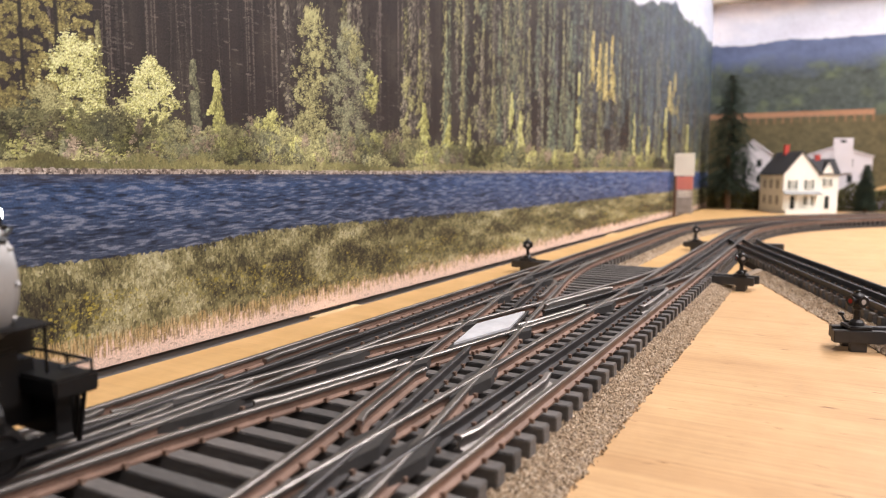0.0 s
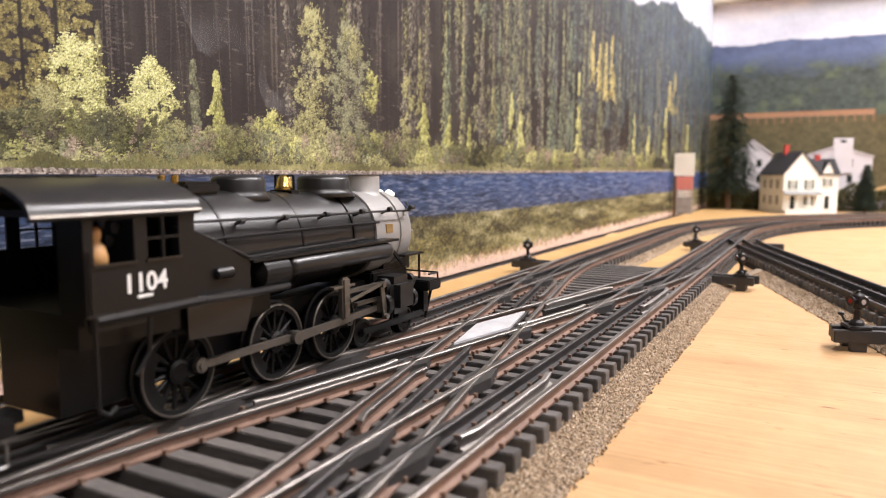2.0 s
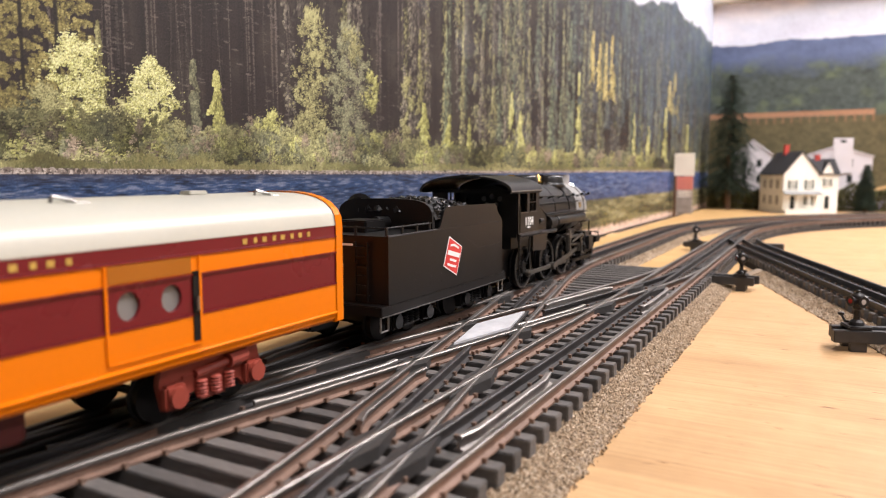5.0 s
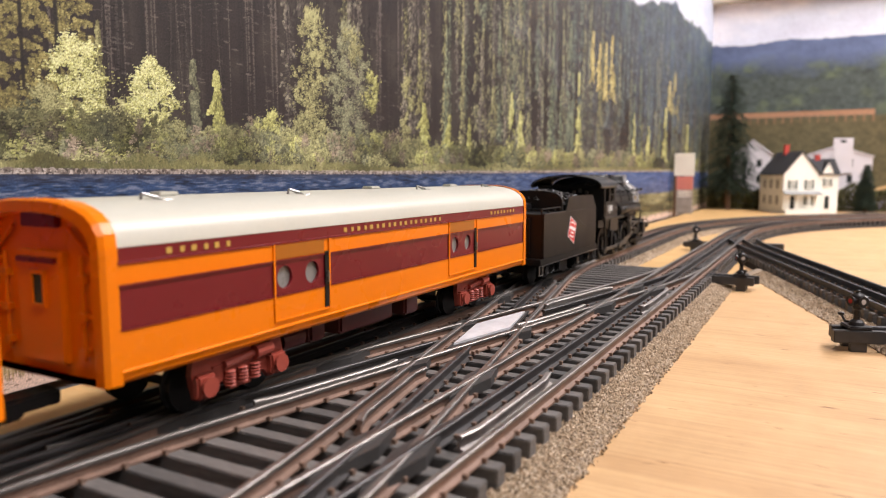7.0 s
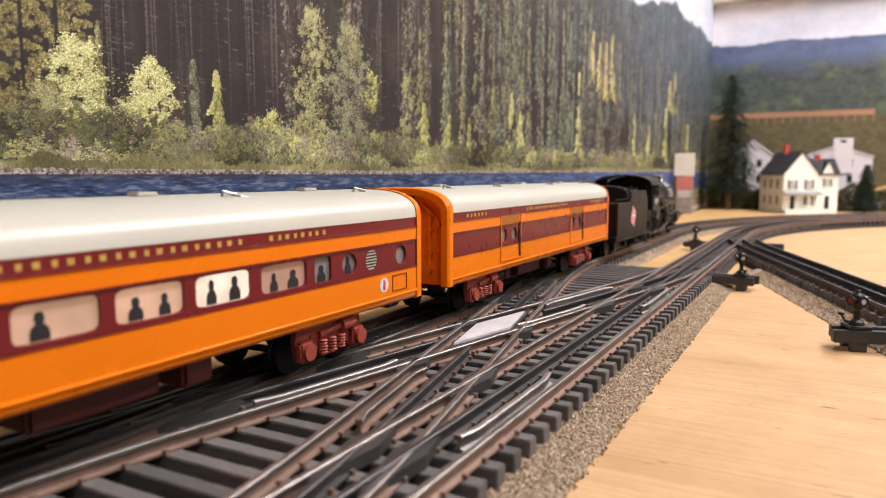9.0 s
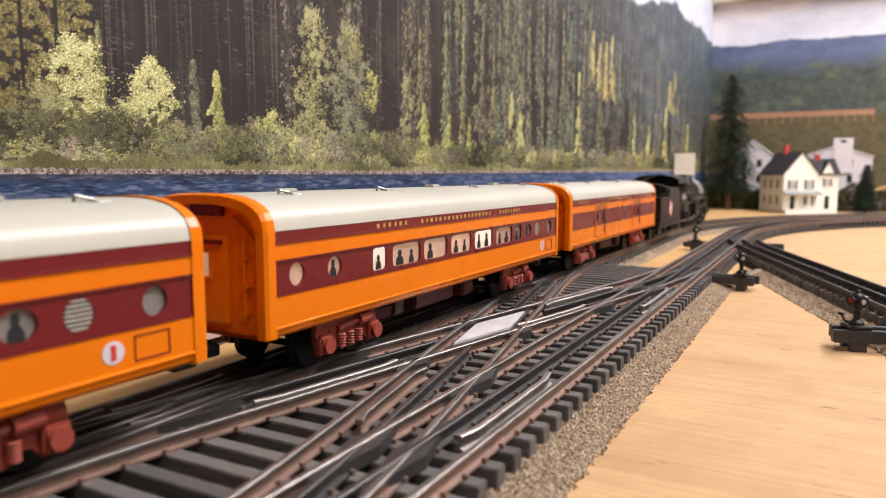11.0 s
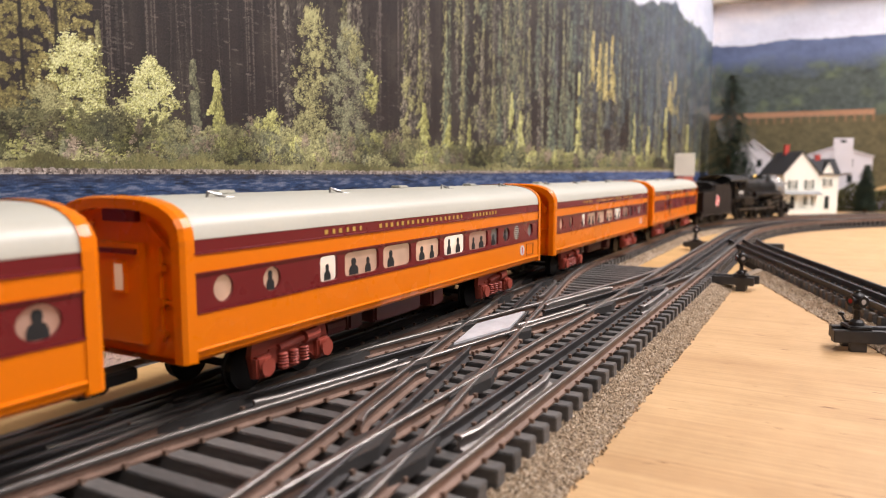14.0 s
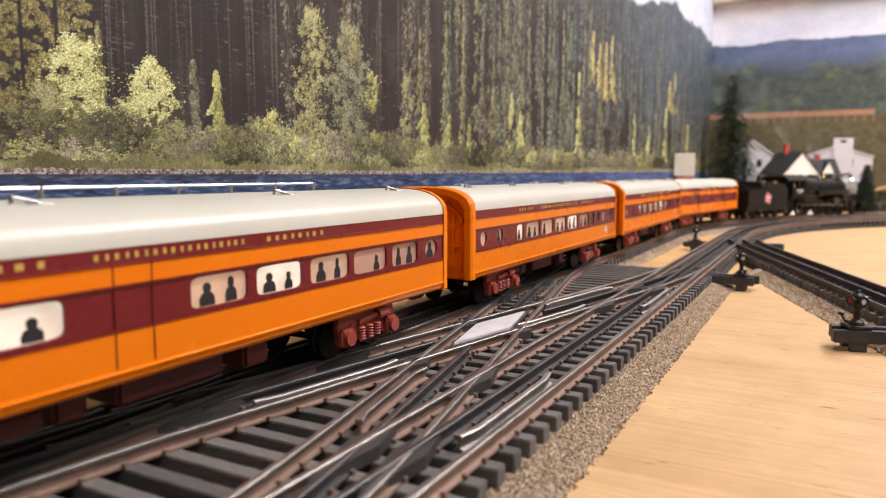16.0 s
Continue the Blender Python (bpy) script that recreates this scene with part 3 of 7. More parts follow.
def hills_mural():
    ys = np.linspace(-1.3, WALL_Y, 520)
    zs = np.arange(0.002, 0.62, 0.0025)
    p = Print(ys, zs)
    X, Z = p.X, p.Z
    cloud = p.noise(6, 14, 131, 4)
    p.C[:] = lin(206, 210, 224)
    p.C += np.clip((cloud - 0.42) * 3, 0, 1)[..., None] * (lin(238, 234, 238) - p.C)
    p.C += np.clip((0.4 - cloud) * 4, 0, 1)[..., None] * 0.5 * (lin(186, 186, 202) - p.C)
    hill = 0.472 + 0.012 * (smooth_noise(X * 9, X * 0, 141) - 0.5) + 0.004 * (smooth_noise(X * 60, X * 0, 142) - 0.5)
    n1, n2 = p.noise(24, 30, 145, 4), p.noise(90, 110, 149, 3)
    hills = lin(98, 110, 142) * (0.7 + 0.6 * n1[..., None])
    mid = np.clip((0.43 - Z + 0.06 * (n1 - 0.5)) / 0.05, 0, 1)
    wood = lin(74, 82, 78) * (0.55 + 0.9 * n2[..., None])
    wood += np.clip((n1 - 0.52) * 4, 0, 1)[..., None] * 0.6 * (lin(112, 124, 92) - wood)
    hills += mid[..., None] * (wood - hills)
    k = Z < hill
    p.C[k] = hills[k]
    low = np.clip((0.262 - Z) / 0.01, 0, 1)
    scrub = lin(96, 88, 62) * (0.6 + 0.8 * n2[..., None])
    p.C += low[..., None] * (scrub - p.C)
    # painted trestle
    deck = (Z > 0.258) & (Z < 0.274) & (X > -0.11)
    p.blend(deck * 0.9, lin(172, 128, 98))
    legs = (Z > 0.24) & (Z < 0.26) & (np.mod(X, 0.022) < 0.005) & (X > -0.11)
    p.blend(legs * 0.6, lin(150, 112, 84))
    field = np.clip((0.03 + 0.04 * np.clip(-X / 0.15, 0, 1.2) - Z) / 0.006, 0, 1)
    p.C += field[..., None] * (lin(206, 170, 120) - p.C)
    p.blend(field * np.clip((-0.1 - X) / 0.02, 0, 1) * (Z < 0.05), lin(176, 172, 196))
    p.C *= np.where(Z < hill, 0.88, 1.0)[..., None]
    return p.mesh("mural_print", lambda y, z: np.stack([np.full_like(y, WALL_X), y, z], -1), 0.2, print_material("hills_mural_print", 0.7))


# ---- room ----
def slab(name, x0, x1, y0, y1, z0, z1, mat, label, category):
    bm = bmesh.new()
    box(bm, x0, x1, y0, y1, z0, z1)
    return tagged(part(name, bm, mat), label, category, kind="structure")


north = slab("wall_north", -2.2, WALL_X + 0.04, WALL_Y + 0.003, WALL_Y + 0.04, -0.6, 1.6, DARK_WALL, "plain wallboard wall carrying a printed river mural", "wall")
ob = new("mural_print", river_mural())
ob.parent = north
ob["label"] = "printed mural of conifers, blue river and grassy bank"
east = slab("wall_east", WALL_X + 0.003, WALL_X + 0.04, -2.0, WALL_Y + 0.003, -0.6, 1.6, DARK_WALL, "plain wallboard wall carrying a printed hills mural", "wall")
ob = new("mural_print", hills_mural())
ob.parent = east
ob["label"] = "printed mural of wooded hills under a cloudy sky"
slab("wall_south", -2.2, WALL_X + 0.04, -2.04, -2.0, -0.6, 1.6, DARK_WALL, "plain wallboard wall behind the layout", "wall")
slab("wall_west", -2.24, -2.2, -2.04, WALL_Y + 0.04, -0.6, 1.6, DARK_WALL, "plain wallboard wall at the layout's end", "wall")
slab("ceiling", -2.24, WALL_X + 0.04, -2.04, WALL_Y + 0.04, 1.6, 1.64, PLASTER, "cream plaster ceiling", "ceiling")
slab("floor", -2.24, WALL_X + 0.04, -2.04, WALL_Y + 0.04, -0.64, -0.6, DARK_WALL, "plain grey room floor", "floor")
slab("soffit", 2.2, WALL_X - 0.001, -1.9, WALL_Y - 0.001, 0.587, 0.62, PLASTER, "cream soffit above the hills mural", "soffit")
slab("table_top", -2.2, 0.858, -1.2, 0.0735, -0.018, 0.0, PLY, "sand-coloured plywood layout table top", "table top")
slab("table_top", 0.8592, WALL_X - 0.004, -1.2, 0.0735, -0.018, 0.0, PLY, "sand-coloured plywood layout table top beyond a seam", "table top")
slab("table_edge_sheet", -2.2, WALL_X - 0.004, 0.0737, 0.2985, -0.018, 0.0002, OCHRE, "ochre-painted plywood sheet under the main tracks", "table top")
for xx in (0.375, 1.12):
    bm = bmesh.new()
    box(bm, xx, xx + 0.055, 0.2987, 0.3093, -0.0165, -0.001, 0.0006)
    tagged(part("shim", bm, SHIM), "pine shim wedged between table and wall", "shim")

# Stands in for the shadow in the wall gap: an added near-black strip.
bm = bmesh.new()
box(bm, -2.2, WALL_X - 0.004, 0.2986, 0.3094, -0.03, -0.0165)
tagged(part("edge_strip", bm, worn("gap_shadow_black", (0.008, 0.007, 0.0065), 0.95, 0, 0.3, 60, spec=0.1)), "added black strip standing in for shadow in the wall gap", "trim", kind="structure")

# ---- track paths ----
def arc_path(s, off, y, r):
    if s <= X_CURVE:
        return Vector((s, y + off, 0)), 0.0
    th = (s - X_CURVE) / r
    return Vector((X_CURVE + (r + off) * math.sin(th), y - r + (r + off) * math.cos(th), 0)), -th


def path_a(s, off=0.0):
    """Centre line of the outer main: place and heading, s metres along it."""
    return arc_path(s, off, Y_A, R_A)


def sweep(bm, pts, prof):
    """Sweeps an outline of (side, height) along points on the flat."""
    rings = []
    for i, p in enumerate(pts):
        d = (pts[min(i + 1, len(pts) - 1)] - pts[max(i - 1, 0)]).normalized()
        nrm = Vector((-d.y, d.x, 0))
        rings.append([bm.verts.new(p + nrm * u + Vector((0, 0, v))) for u, v in prof])
    k = len(prof)
    for a, b in zip(rings, rings[1:]):
        for j in range(k):
            bm.faces.new((a[j], a[(j + 1) % k], b[(j + 1) % k], b[j]))
    bm.faces.new(rings[0][::-1])
    bm.faces.new(rings[-1])


def rail_profile(top=0.0):
    z0, z1, h = TIE_TOP, RAIL_TOP + top, 0.0012
    return [(-0.0021, z0), (0.0021, z0), (0.0021, z0 + 0.0007), (0.0005, z0 + 0.0013), (0.0005, z1 - 0.0018), (h, z1 - 0.0014), (h, z1 - 0.0003),
            (h - 0.0004, z1), (-h + 0.0004, z1), (-h, z1 - 0.0003), (-h, z1 - 0.0014), (-0.0005, z1 - 0.0018), (-0.0005, z0 + 0.0013), (-0.0021, z0 + 0.0007)]


def rail(pts, parent, mat=None, name="rail", top=0.0, label=""):
    bm = bmesh.new()
    sweep(bm, pts, rail_profile(top))
    head = RAIL_TOP + top - 0.0016
    for f in bm.faces:
        f.material_index = int(min(v.co.z for v in f.verts) > head)
    m = mat or RAIL
    return part(name, bm, [m, RAIL_HEAD if m is RAIL else m], parent, label)


XC, YC = 0.339, (Y_A + Y_B) / 2
TH = radians(11.25)
X_LEN = 0.666
TIE_STEP = 0.0128
TIE_PHASE = 0.1185
SIDES = (-GAUGE / 2, 0, GAUGE / 2)


def cross_path(sign, off, x):
    """The crossover's centre line: curve, straight, curve. sign -1 runs from the outer main to the inner one."""
    d = Y_A - Y_B
    t = math.tan(TH)
    c = (X_LEN * t - d) / (2 * (t - math.tan(TH / 2)))
    u = x - XC
    r = c / math.sin(TH)
    h = X_LEN / 2 - c
    if abs(u) <= h:
        y, a = t * u, TH
    else:
        v = min(abs(u) - h, c)
        w = math.asin(max(0.0, (c - v)) / r)
        y = h * t + r * (math.cos(w) - math.cos(TH))
        y, a = math.copysign(y, u), w
    y *= sign
    a *= sign
    return Vector((x - math.sin(a) * off, YC + y + math.cos(a) * off, 0))


def branch(s, off=0.0):
    """Siding: curves away from the inner main, back towards the viewer."""
    a, r, x0 = radians(18), 0.914, 1.125
    if s < r * a:
        w = s / r
        p, h = Vector((x0 - r * math.sin(w), Y_B - r * (1 - math.cos(w)), 0)), w
    else:
        e = s - r * a
        p, h = Vector((x0 - r * math.sin(a) - e * math.cos(a), Y_B - r * (1 - math.cos(a)) - e * math.sin(a), 0)), a
    return p + Vector((-math.sin(h), math.cos(h), 0)) * off


def tie_mesh(half, mat=None, length=0.0031):
    bm = bmesh.new()
    box(bm, -length, length, -half, half, BED_TOP, TIE_TOP, 0.0004)
    return finish("tie", bm, mat or TIE)


def tie(me, parent, p, heading):
    ob = new("tie", me)
    ob.parent = parent
    ob.matrix_basis = Matrix.Translation(p) @ Matrix.Rotation(heading, 4, "Z")


def spikes(parent, places):
    """Spike heads that hold the rails, all of one track as one part."""
    bm = bmesh.new()
    for p, h in places:
        c, s = math.cos(h), math.sin(h)
        for side in (-1, 1):
            q = Vector((p.x - s * side * 0.0024, p.y + c * side * 0.0024, 0))
            vs = box(bm, -0.0007, 0.0007, -0.0008, 0.0008, TIE_TOP, TIE_TOP + 0.0016)
            for v in vs:
                v.co = Vector((q.x + v.co.x * c - v.co.y * s, q.y + v.co.x * s + v.co.y * c, v.co.z))
    return tagged(part("spike", bm, SPIKE, parent), "rusty spike heads", kind="stuff")


def roadbed(parent, pts, half, name="roadbed"):
    bm = bmesh.new()
    sweep(bm, pts, [(-half - 0.002, 0.0004), (half + 0.002, 0.0004), (half, BED_TOP), (-half, BED_TOP)])
    return part(name, bm, BED, parent)


# double crossover
crossover = thing("double_crossover", "three-rail double crossover with weathered steel rails", "track")
shared = tie_mesh((Y_A - Y_B) / 2 + 0.0238)
spots = []
k = -8
while TIE_PHASE + k * TIE_STEP < 0.665:
    x = TIE_PHASE + k * TIE_STEP
    tie(shared, crossover, Vector((x, YC, 0)), 0)
    for off in SIDES:
        spots += [(Vector((x, yy + off, 0)), 0.0) for yy in (Y_A, Y_B)]
        if abs(x - XC) < X_LEN / 2:
            spots += [(cross_path(sg, off, x), 0.0) for sg in (-1, 1)]
    k += 1
spikes(crossover, spots)
roadbed(crossover, [Vector((0.0, YC, 0)), Vector((0.668, YC, 0))], (Y_A - Y_B) / 2 + 0.02)
X0, X1 = 0.01, 0.668
for yy in (Y_A, Y_B):
    for off in SIDES:
        rail([Vector((X0, yy + off, 0)), Vector((X1, yy + off, 0))], crossover, RAIL if off else RAIL_DARK)
xs_cross = [XC - X_LEN / 2 + X_LEN * i / 40 for i in range(41)]
for sg in (-1, 1):
    for off in SIDES:
        if off:
            rail([cross_path(sg, off, x) for x in xs_cross], crossover, RAIL, top=-0.0002)
        else:
            # the centre rail stops either side of the cover plate
            for side in (-1, 1):
                rail([cross_path(sg, off, x) for x in xs_cross if (x - XC) * side > 0.046], crossover, RAIL_DARK, top=-0.0002)


def flared(f, x0, x1, mat, label=""):
    """Guard rail beside a running rail, its ends bent away."""
    pts = []
    for i in range(9):
        u = i / 8
        bend = 0.0018 * max(0, abs(u - 0.5) * 2 - 0.75) / 0.25
        pts.append(f(x0 + (x1 - x0) * u, bend))
    rail(pts, crossover, mat, "guard_rail", -0.0001, label)


for x0, x1 in ((0.186, 0.266), (0.43, 0.51)):
    flared(lambda x, b: Vector((x, Y_B - GAUGE / 2 + 0.0062 + b, 0)), x0, x1, BRIGHT, "polished guard rail")
    flared(lambda x, b: Vector((x, Y_A + GAUGE / 2 - 0.006 - b, 0)), x0 + 0.04, x1 + 0.03, RAIL, "")
flared(lambda x, b: cross_path(-1, -GAUGE / 2 + 0.0048 + b, x), 0.183, 0.255, BRIGHT, "polished guard rail")
flared(lambda x, b: cross_path(1, GAUGE / 2 - 0.006 - b, x), 0.184, 0.25, RAIL)
flared(lambda x, b: cross_path(1, -GAUGE / 2 + 0.0055 + b, x), 0.43, 0.505, RAIL)
flared(lambda x, b: cross_path(-1, GAUGE / 2 - 0.0055 - b, x), 0.405, 0.494, BRIGHT, "polished guard rail")
flared(lambda x, b: cross_path(-1, -GAUGE / 2 + 0.0048 + b, x), 0.348, 0.421, BRIGHT, "polished guard rail")
for x0, x1, yy in ((0.12, 0.165, Y_A - 0.006), (0.145, 0.2, Y_A - 0.0105), (0.15, 0.2, Y_A + 0.0055), (0.1, 0.15, Y_A + 0.0105)):
    flared(lambda x, b: Vector((x, yy + b, 0)), x0, x1, RAIL)


def frog(x, y, a, b, parent):
    """Cast frog where two rails cross: a flat lozenge just under the rail heads."""
    half = 0.0032 / max(0.06, math.sin(abs(a - b) / 2))
    half = min(0.03, half)
    m = (a + b) / 2
    d, n = Vector((math.cos(m), math.sin(m), 0)), Vector((-math.sin(m), math.cos(m), 0))
    c = Vector((x, y, 0))
    pts = [c - d * half, c - n * 0.0054, c + d * half, c + n * 0.0054]
    bm = bmesh.new()
    prism(bm, [(p.x, p.y) for p in pts], TIE_TOP + 0.0002, RAIL_TOP - 0.0011, "z")
    part("frog", bm, FROG, parent, "cast metal frog")


for sg in (-1, 1):
    for off in SIDES:
        for yy in (Y_A, Y_B):
            for o2 in SIDES:
                last = None
                for i in range(201):
                    x = XC - X_LEN / 2 + 0.09 + (X_LEN - 0.18) * i / 200
                    q = cross_path(sg, off, x)
                    s = q.y - yy - o2
                    if last is not None and s * last < 0 and abs(off - o2) > 0.001:
                        frog(q.x, q.y, 0.0, sg * TH * 0.85, crossover)
                    last = s
g = GAUGE / 2
for a, b in ((-1, 1), (1, -1), (1, 1), (-1, -1)):
    # rail a of one diagonal meets rail b of the other
    x = XC + (b - a) * g / (2 * math.sin(TH))
    y = YC + (a + b) * g / (2 * math.cos(TH))
    frog(x, y, TH, -TH, crossover)
# zinc plate over the middle of the crossing, in a dark moulded surround
for k, z0, z1, m, name, lab in ((1.16, RAIL_TOP - 0.0032, RAIL_TOP - 0.0018, FROG, "plate_surround", "dark moulded surround"), (1.0, RAIL_TOP - 0.0018, RAIL_TOP - 0.0008, PLATE, "cover_plate", "dull zinc cover plate")):
    hw, hl = 0.0098 * k, 0.0458 * k
    bm = bmesh.new()
    prism(bm, [(XC - hl, YC), (XC, YC - hw), (XC + hl, YC), (XC, YC + hw)], z0, z1, "z")
    part(name, bm, m, crossover, lab)


def plain_track(name, label, path, s0, s1, near, step_s=0.04, steel=None):
    """Track with its own ties; those past near are joined."""
    e = thing(name, label, "track")
    n = max(2, int((s1 - s0) / step_s))
    ss = [s0 + (s1 - s0) * i / n for i in range(n + 1)]
    for off in SIDES:
        rail([path(s, off) for s in ss], e, steel or (RAIL if off else RAIL_DARK))
    roadbed(e, [path(s, 0) for s in ss], 0.0215)
    me = tie_mesh(0.0215)
    far = bmesh.new()
    s, places = s0 + 0.006, []
    while s < s1:
        p, q = path(s, 0), path(s + 0.002, 0)
        h = math.atan2(q.y - p.y, q.x - p.x)
        if near[0] < s < near[1]:
            tie(me, e, p, h)
            places += [(path(s, off), h) for off in SIDES]
        else:
            for v in box(far, -0.0034, 0.0034, -0.0215, 0.0215, BED_TOP, TIE_TOP):
                v.co = Matrix.Translation(p) @ Matrix.Rotation(h, 4, "Z") @ v.co
        s += TIE_STEP
    if len(far.verts):
        tagged(part("far_tie", far, TIE_BLACK, e), "", kind="stuff")
    else:
        far.free()
    if places:
        spikes(e, places)
    return e


plain_track("outer_main_track", "three-rail toy track curving past the farmhouse", lambda s, o=0.0: arc_path(s, o, Y_A, R_A)[0], 0.672, 2.05, (0.6, 1.5))
plain_track("inner_main_track", "three-rail toy track curving inside the outer line", lambda s, o=0.0: arc_path(s, o, Y_B, R_B)[0], 0.672, 1.95, (0.6, 1.4))
plain_track("siding_track", "black-railed toy siding joining the inner line", branch, 0.17, 1.3, (0.2, 0.95), steel=TIE_BLACK)
plain_track("approach_track", "straight three-rail track leading to the crossover", lambda s, o=0.0: Vector((s, Y_A + o, 0)), -2.0, 0.006, (9, 9), 0.5)
plain_track("inner_approach_track", "straight three-rail inner track leading to the crossover", lambda s, o=0.0: Vector((s, Y_B + o, 0)), -2.0, 0.006, (9, 9), 0.5)

# gravel shoulders
def gravel(name, f, s0, s1, count, size, label):
    """Loose granules in one sheet; f(s, u) places u from the tie ends (0) to the outer edge (1)."""
    rnd = random.Random(11)
    m, n, l, b = material("gravel_" + name, 0.9, 0, 0.3)
    gi = n.new("ShaderNodeNewGeometry")
    c = ramp(n, l, gi.outputs["Random Per Island"], [(0.0, (0.15, 0.11, 0.075)), (0.35, (0.36, 0.27, 0.18)), (0.75, (0.5, 0.38, 0.26)), (1.0, (0.62, 0.52, 0.4))])
    l.new(c, b.inputs["Base Color"])
    vs, fs = [], []
    shape = [(1, 0, 0), (-1, 0, 0), (0, 1, 0), (0, -1, 0), (0, 0, 1), (0, 0, -0.6)]
    tri = [(0, 2, 4), (2, 1, 4), (1, 3, 4), (3, 0, 4), (2, 0, 5), (1, 2, 5), (3, 1, 5), (0, 3, 5)]
    for k in range(count):
        s = s0 + (s1 - s0) * rnd.random()
        u = rnd.random()
        p = f(s, u + 0.04 * rnd.gauss(0, 1) * (u > 0.8))
        z = max(0.0005, 0.0052 * (1 - max(0, u - 0.25) / 0.75) + 0.0004 * rnd.random())
        r = size * (0.6 + 0.8 * rnd.random())
        rot = Euler((rnd.random() * 6, rnd.random() * 6, rnd.random() * 6)).to_matrix()
        base = len(vs)
        for q in shape:
            w = rot @ Vector((q[0] * r, q[1] * r * 0.8, q[2] * r * 0.7))
            vs.append((p.x + w.x, p.y + w.y, z + w.z))
        fs += [(base + a, base + b2, base + c2) for a, b2, c2 in tri]
    me = bpy.data.meshes.new(name)
    me.from_pydata(vs, [], fs)
    me.materials.append(m)
    ob = new(name, me)
    return tagged(ob, label, "gravel", kind="stuff")


def shoulder(name, pts_f, s0, s1, label):
    bm = bmesh.new()
    n = 24
    rings = []
    for i in range(n + 1):
        s = s0 + (s1 - s0) * i / n
        rings.append([bm.verts.new((pts_f(s, u).x, pts_f(s, u).y, z)) for u, z in ((-0.05, 0.0002), (-0.05, BED_TOP - 0.0002), (0.25, BED_TOP - 0.0002), (0.97, 0.0006), (0.97, 0.0002))])
    for a, b in zip(rings, rings[1:]):
        for j in range(4):
            bm.faces.new((a[j], a[j + 1], b[j + 1], b[j]))
    tagged(part(name, bm, worn("cork_shoulder", (0.3, 0.23, 0.165), 0.9, 0, 0.3, 120, grain=900, relief=0.8)), label, "roadbed", kind="structure")


EDGE_B = Y_B - 0.0215
f_b = lambda s, u: arc_path(s, -0.0215 - 0.0175 * u, Y_B, R_B)[0]
f_c = lambda s, u: branch(s, 0.0215 + 0.017 * u)
f_a = lambda s, u: arc_path(s, -0.0215 - 0.012 * u, Y_A, R_A)[0]
shoulder("gravel_shoulder", f_b, 0.0, 0.67, "tan gravel shoulder beside the inner track")
shoulder("gravel_shoulder", f_c, 0.38, 1.2, "tan gravel shoulder beside the siding")
shoulder("gravel_shoulder", f_a, 0.69, 1.5, "brown gravel shoulder between the main tracks")
gravel("gravel", f_b, 0.14, 0.67, 24000, 0.0007, "tan and grey gravel along the inner track")
gravel("siding_gravel", f_c, 0.4, 0.95, 9000, 0.0007, "tan gravel along the siding")
gravel("far_gravel", f_a, 0.69, 1.5, 4000, 0.001, "brown gravel between the main tracks")

# ---- switch stands ----
def switch_stand(x, y, heading, reach, label):
    """Lantern stand on two long head ties; reach is how far the ties run back under the rails."""
    e = thing("switch_stand", label, "switch stand", Matrix.Translation((x, y, 0)) @ Matrix.Rotation(heading, 4, "Z"), "switch stands")
    for dx in (-0.0064, 0.0064):
        bm = bmesh.new()
        box(bm, dx - 0.0026, dx + 0.0026, -reach, 0.011 + (0.003 if dx < 0 else 0), 0.005, TIE_TOP + 0.0003, 0.0004)
        part("head_tie", bm, TIE_BLACK, e)
        bm = bmesh.new()
        box(bm, dx - 0.002, dx + 0.002, -0.003, 0.005, 0.0002, 0.0052)
        part("packing_block", bm, TIE_BLACK, e)
    bm = bmesh.new()
    box(bm, -0.0075, 0.0075, -0.006, 0.006, TIE_TOP + 0.0003, TIE_TOP + 0.0022, 0.0006)
    lathe(bm, [(0.0042, 0.0135), (0.0036, 0.0155), (0.0022, 0.0168)], 18, "z", (0, 0, 0))
    part("base", bm, CHARCOAL, e)
    bm = bmesh.new()
    lathe(bm, [(0.0017, 0.0165), (0.0015, 0.022), (0.0026, 0.0228), (0.0026, 0.0236)], 14, "z", (0, 0, 0))
    part("post", bm, CHARCOAL, e)
    bm = bmesh.new()
    lathe(bm, [(0.0026, 0.0236), (0.0037, 0.0245), (0.0037, 0.0298), (0.003, 0.031), (0.0014, 0.0318), (0.0012, 0.0326), (0.0016, 0.033), (0.0003, 0.0334)], 20, "z", (0, 0, 0))
    head = part("lantern", bm, CHARCOAL, e, "black lantern head", True)
    for k in range(4):
        a = k * math.pi / 2 + 0.35
        d = Vector((math.cos(a), math.sin(a), 0))
        c = Vector((0, 0, 0.0272))
        bm = bmesh.new()
        tube(bm, c + d * 0.0028, c + d * 0.0046, 0.0027, 0.003, n=16)
        part("lens_hood", bm, CHARCOAL, head)
        bm = bmesh.new()
        tube(bm, c + d * 0.0043, c + d * 0.0047, 0.0017, 0.0014, n=14)
        part("lens", bm, RED_LENS if k % 2 else CLOUDY, head, "small glass lens")
    bm = bmesh.new()
    wire(bm, [(0.002, 0.0, 0.0145), (0.008, 0.003, 0.0142), (0.0115, 0.004, 0.0175)], 0.0007, 8)
    lathe(bm, [(0.0002, 0.0165), (0.0018, 0.0172), (0.0018, 0.0184), (0.0002, 0.019)], 12, "z", (0.0115, 0.004, 0))
    part("lever", bm, CHARCOAL, e)
    return e


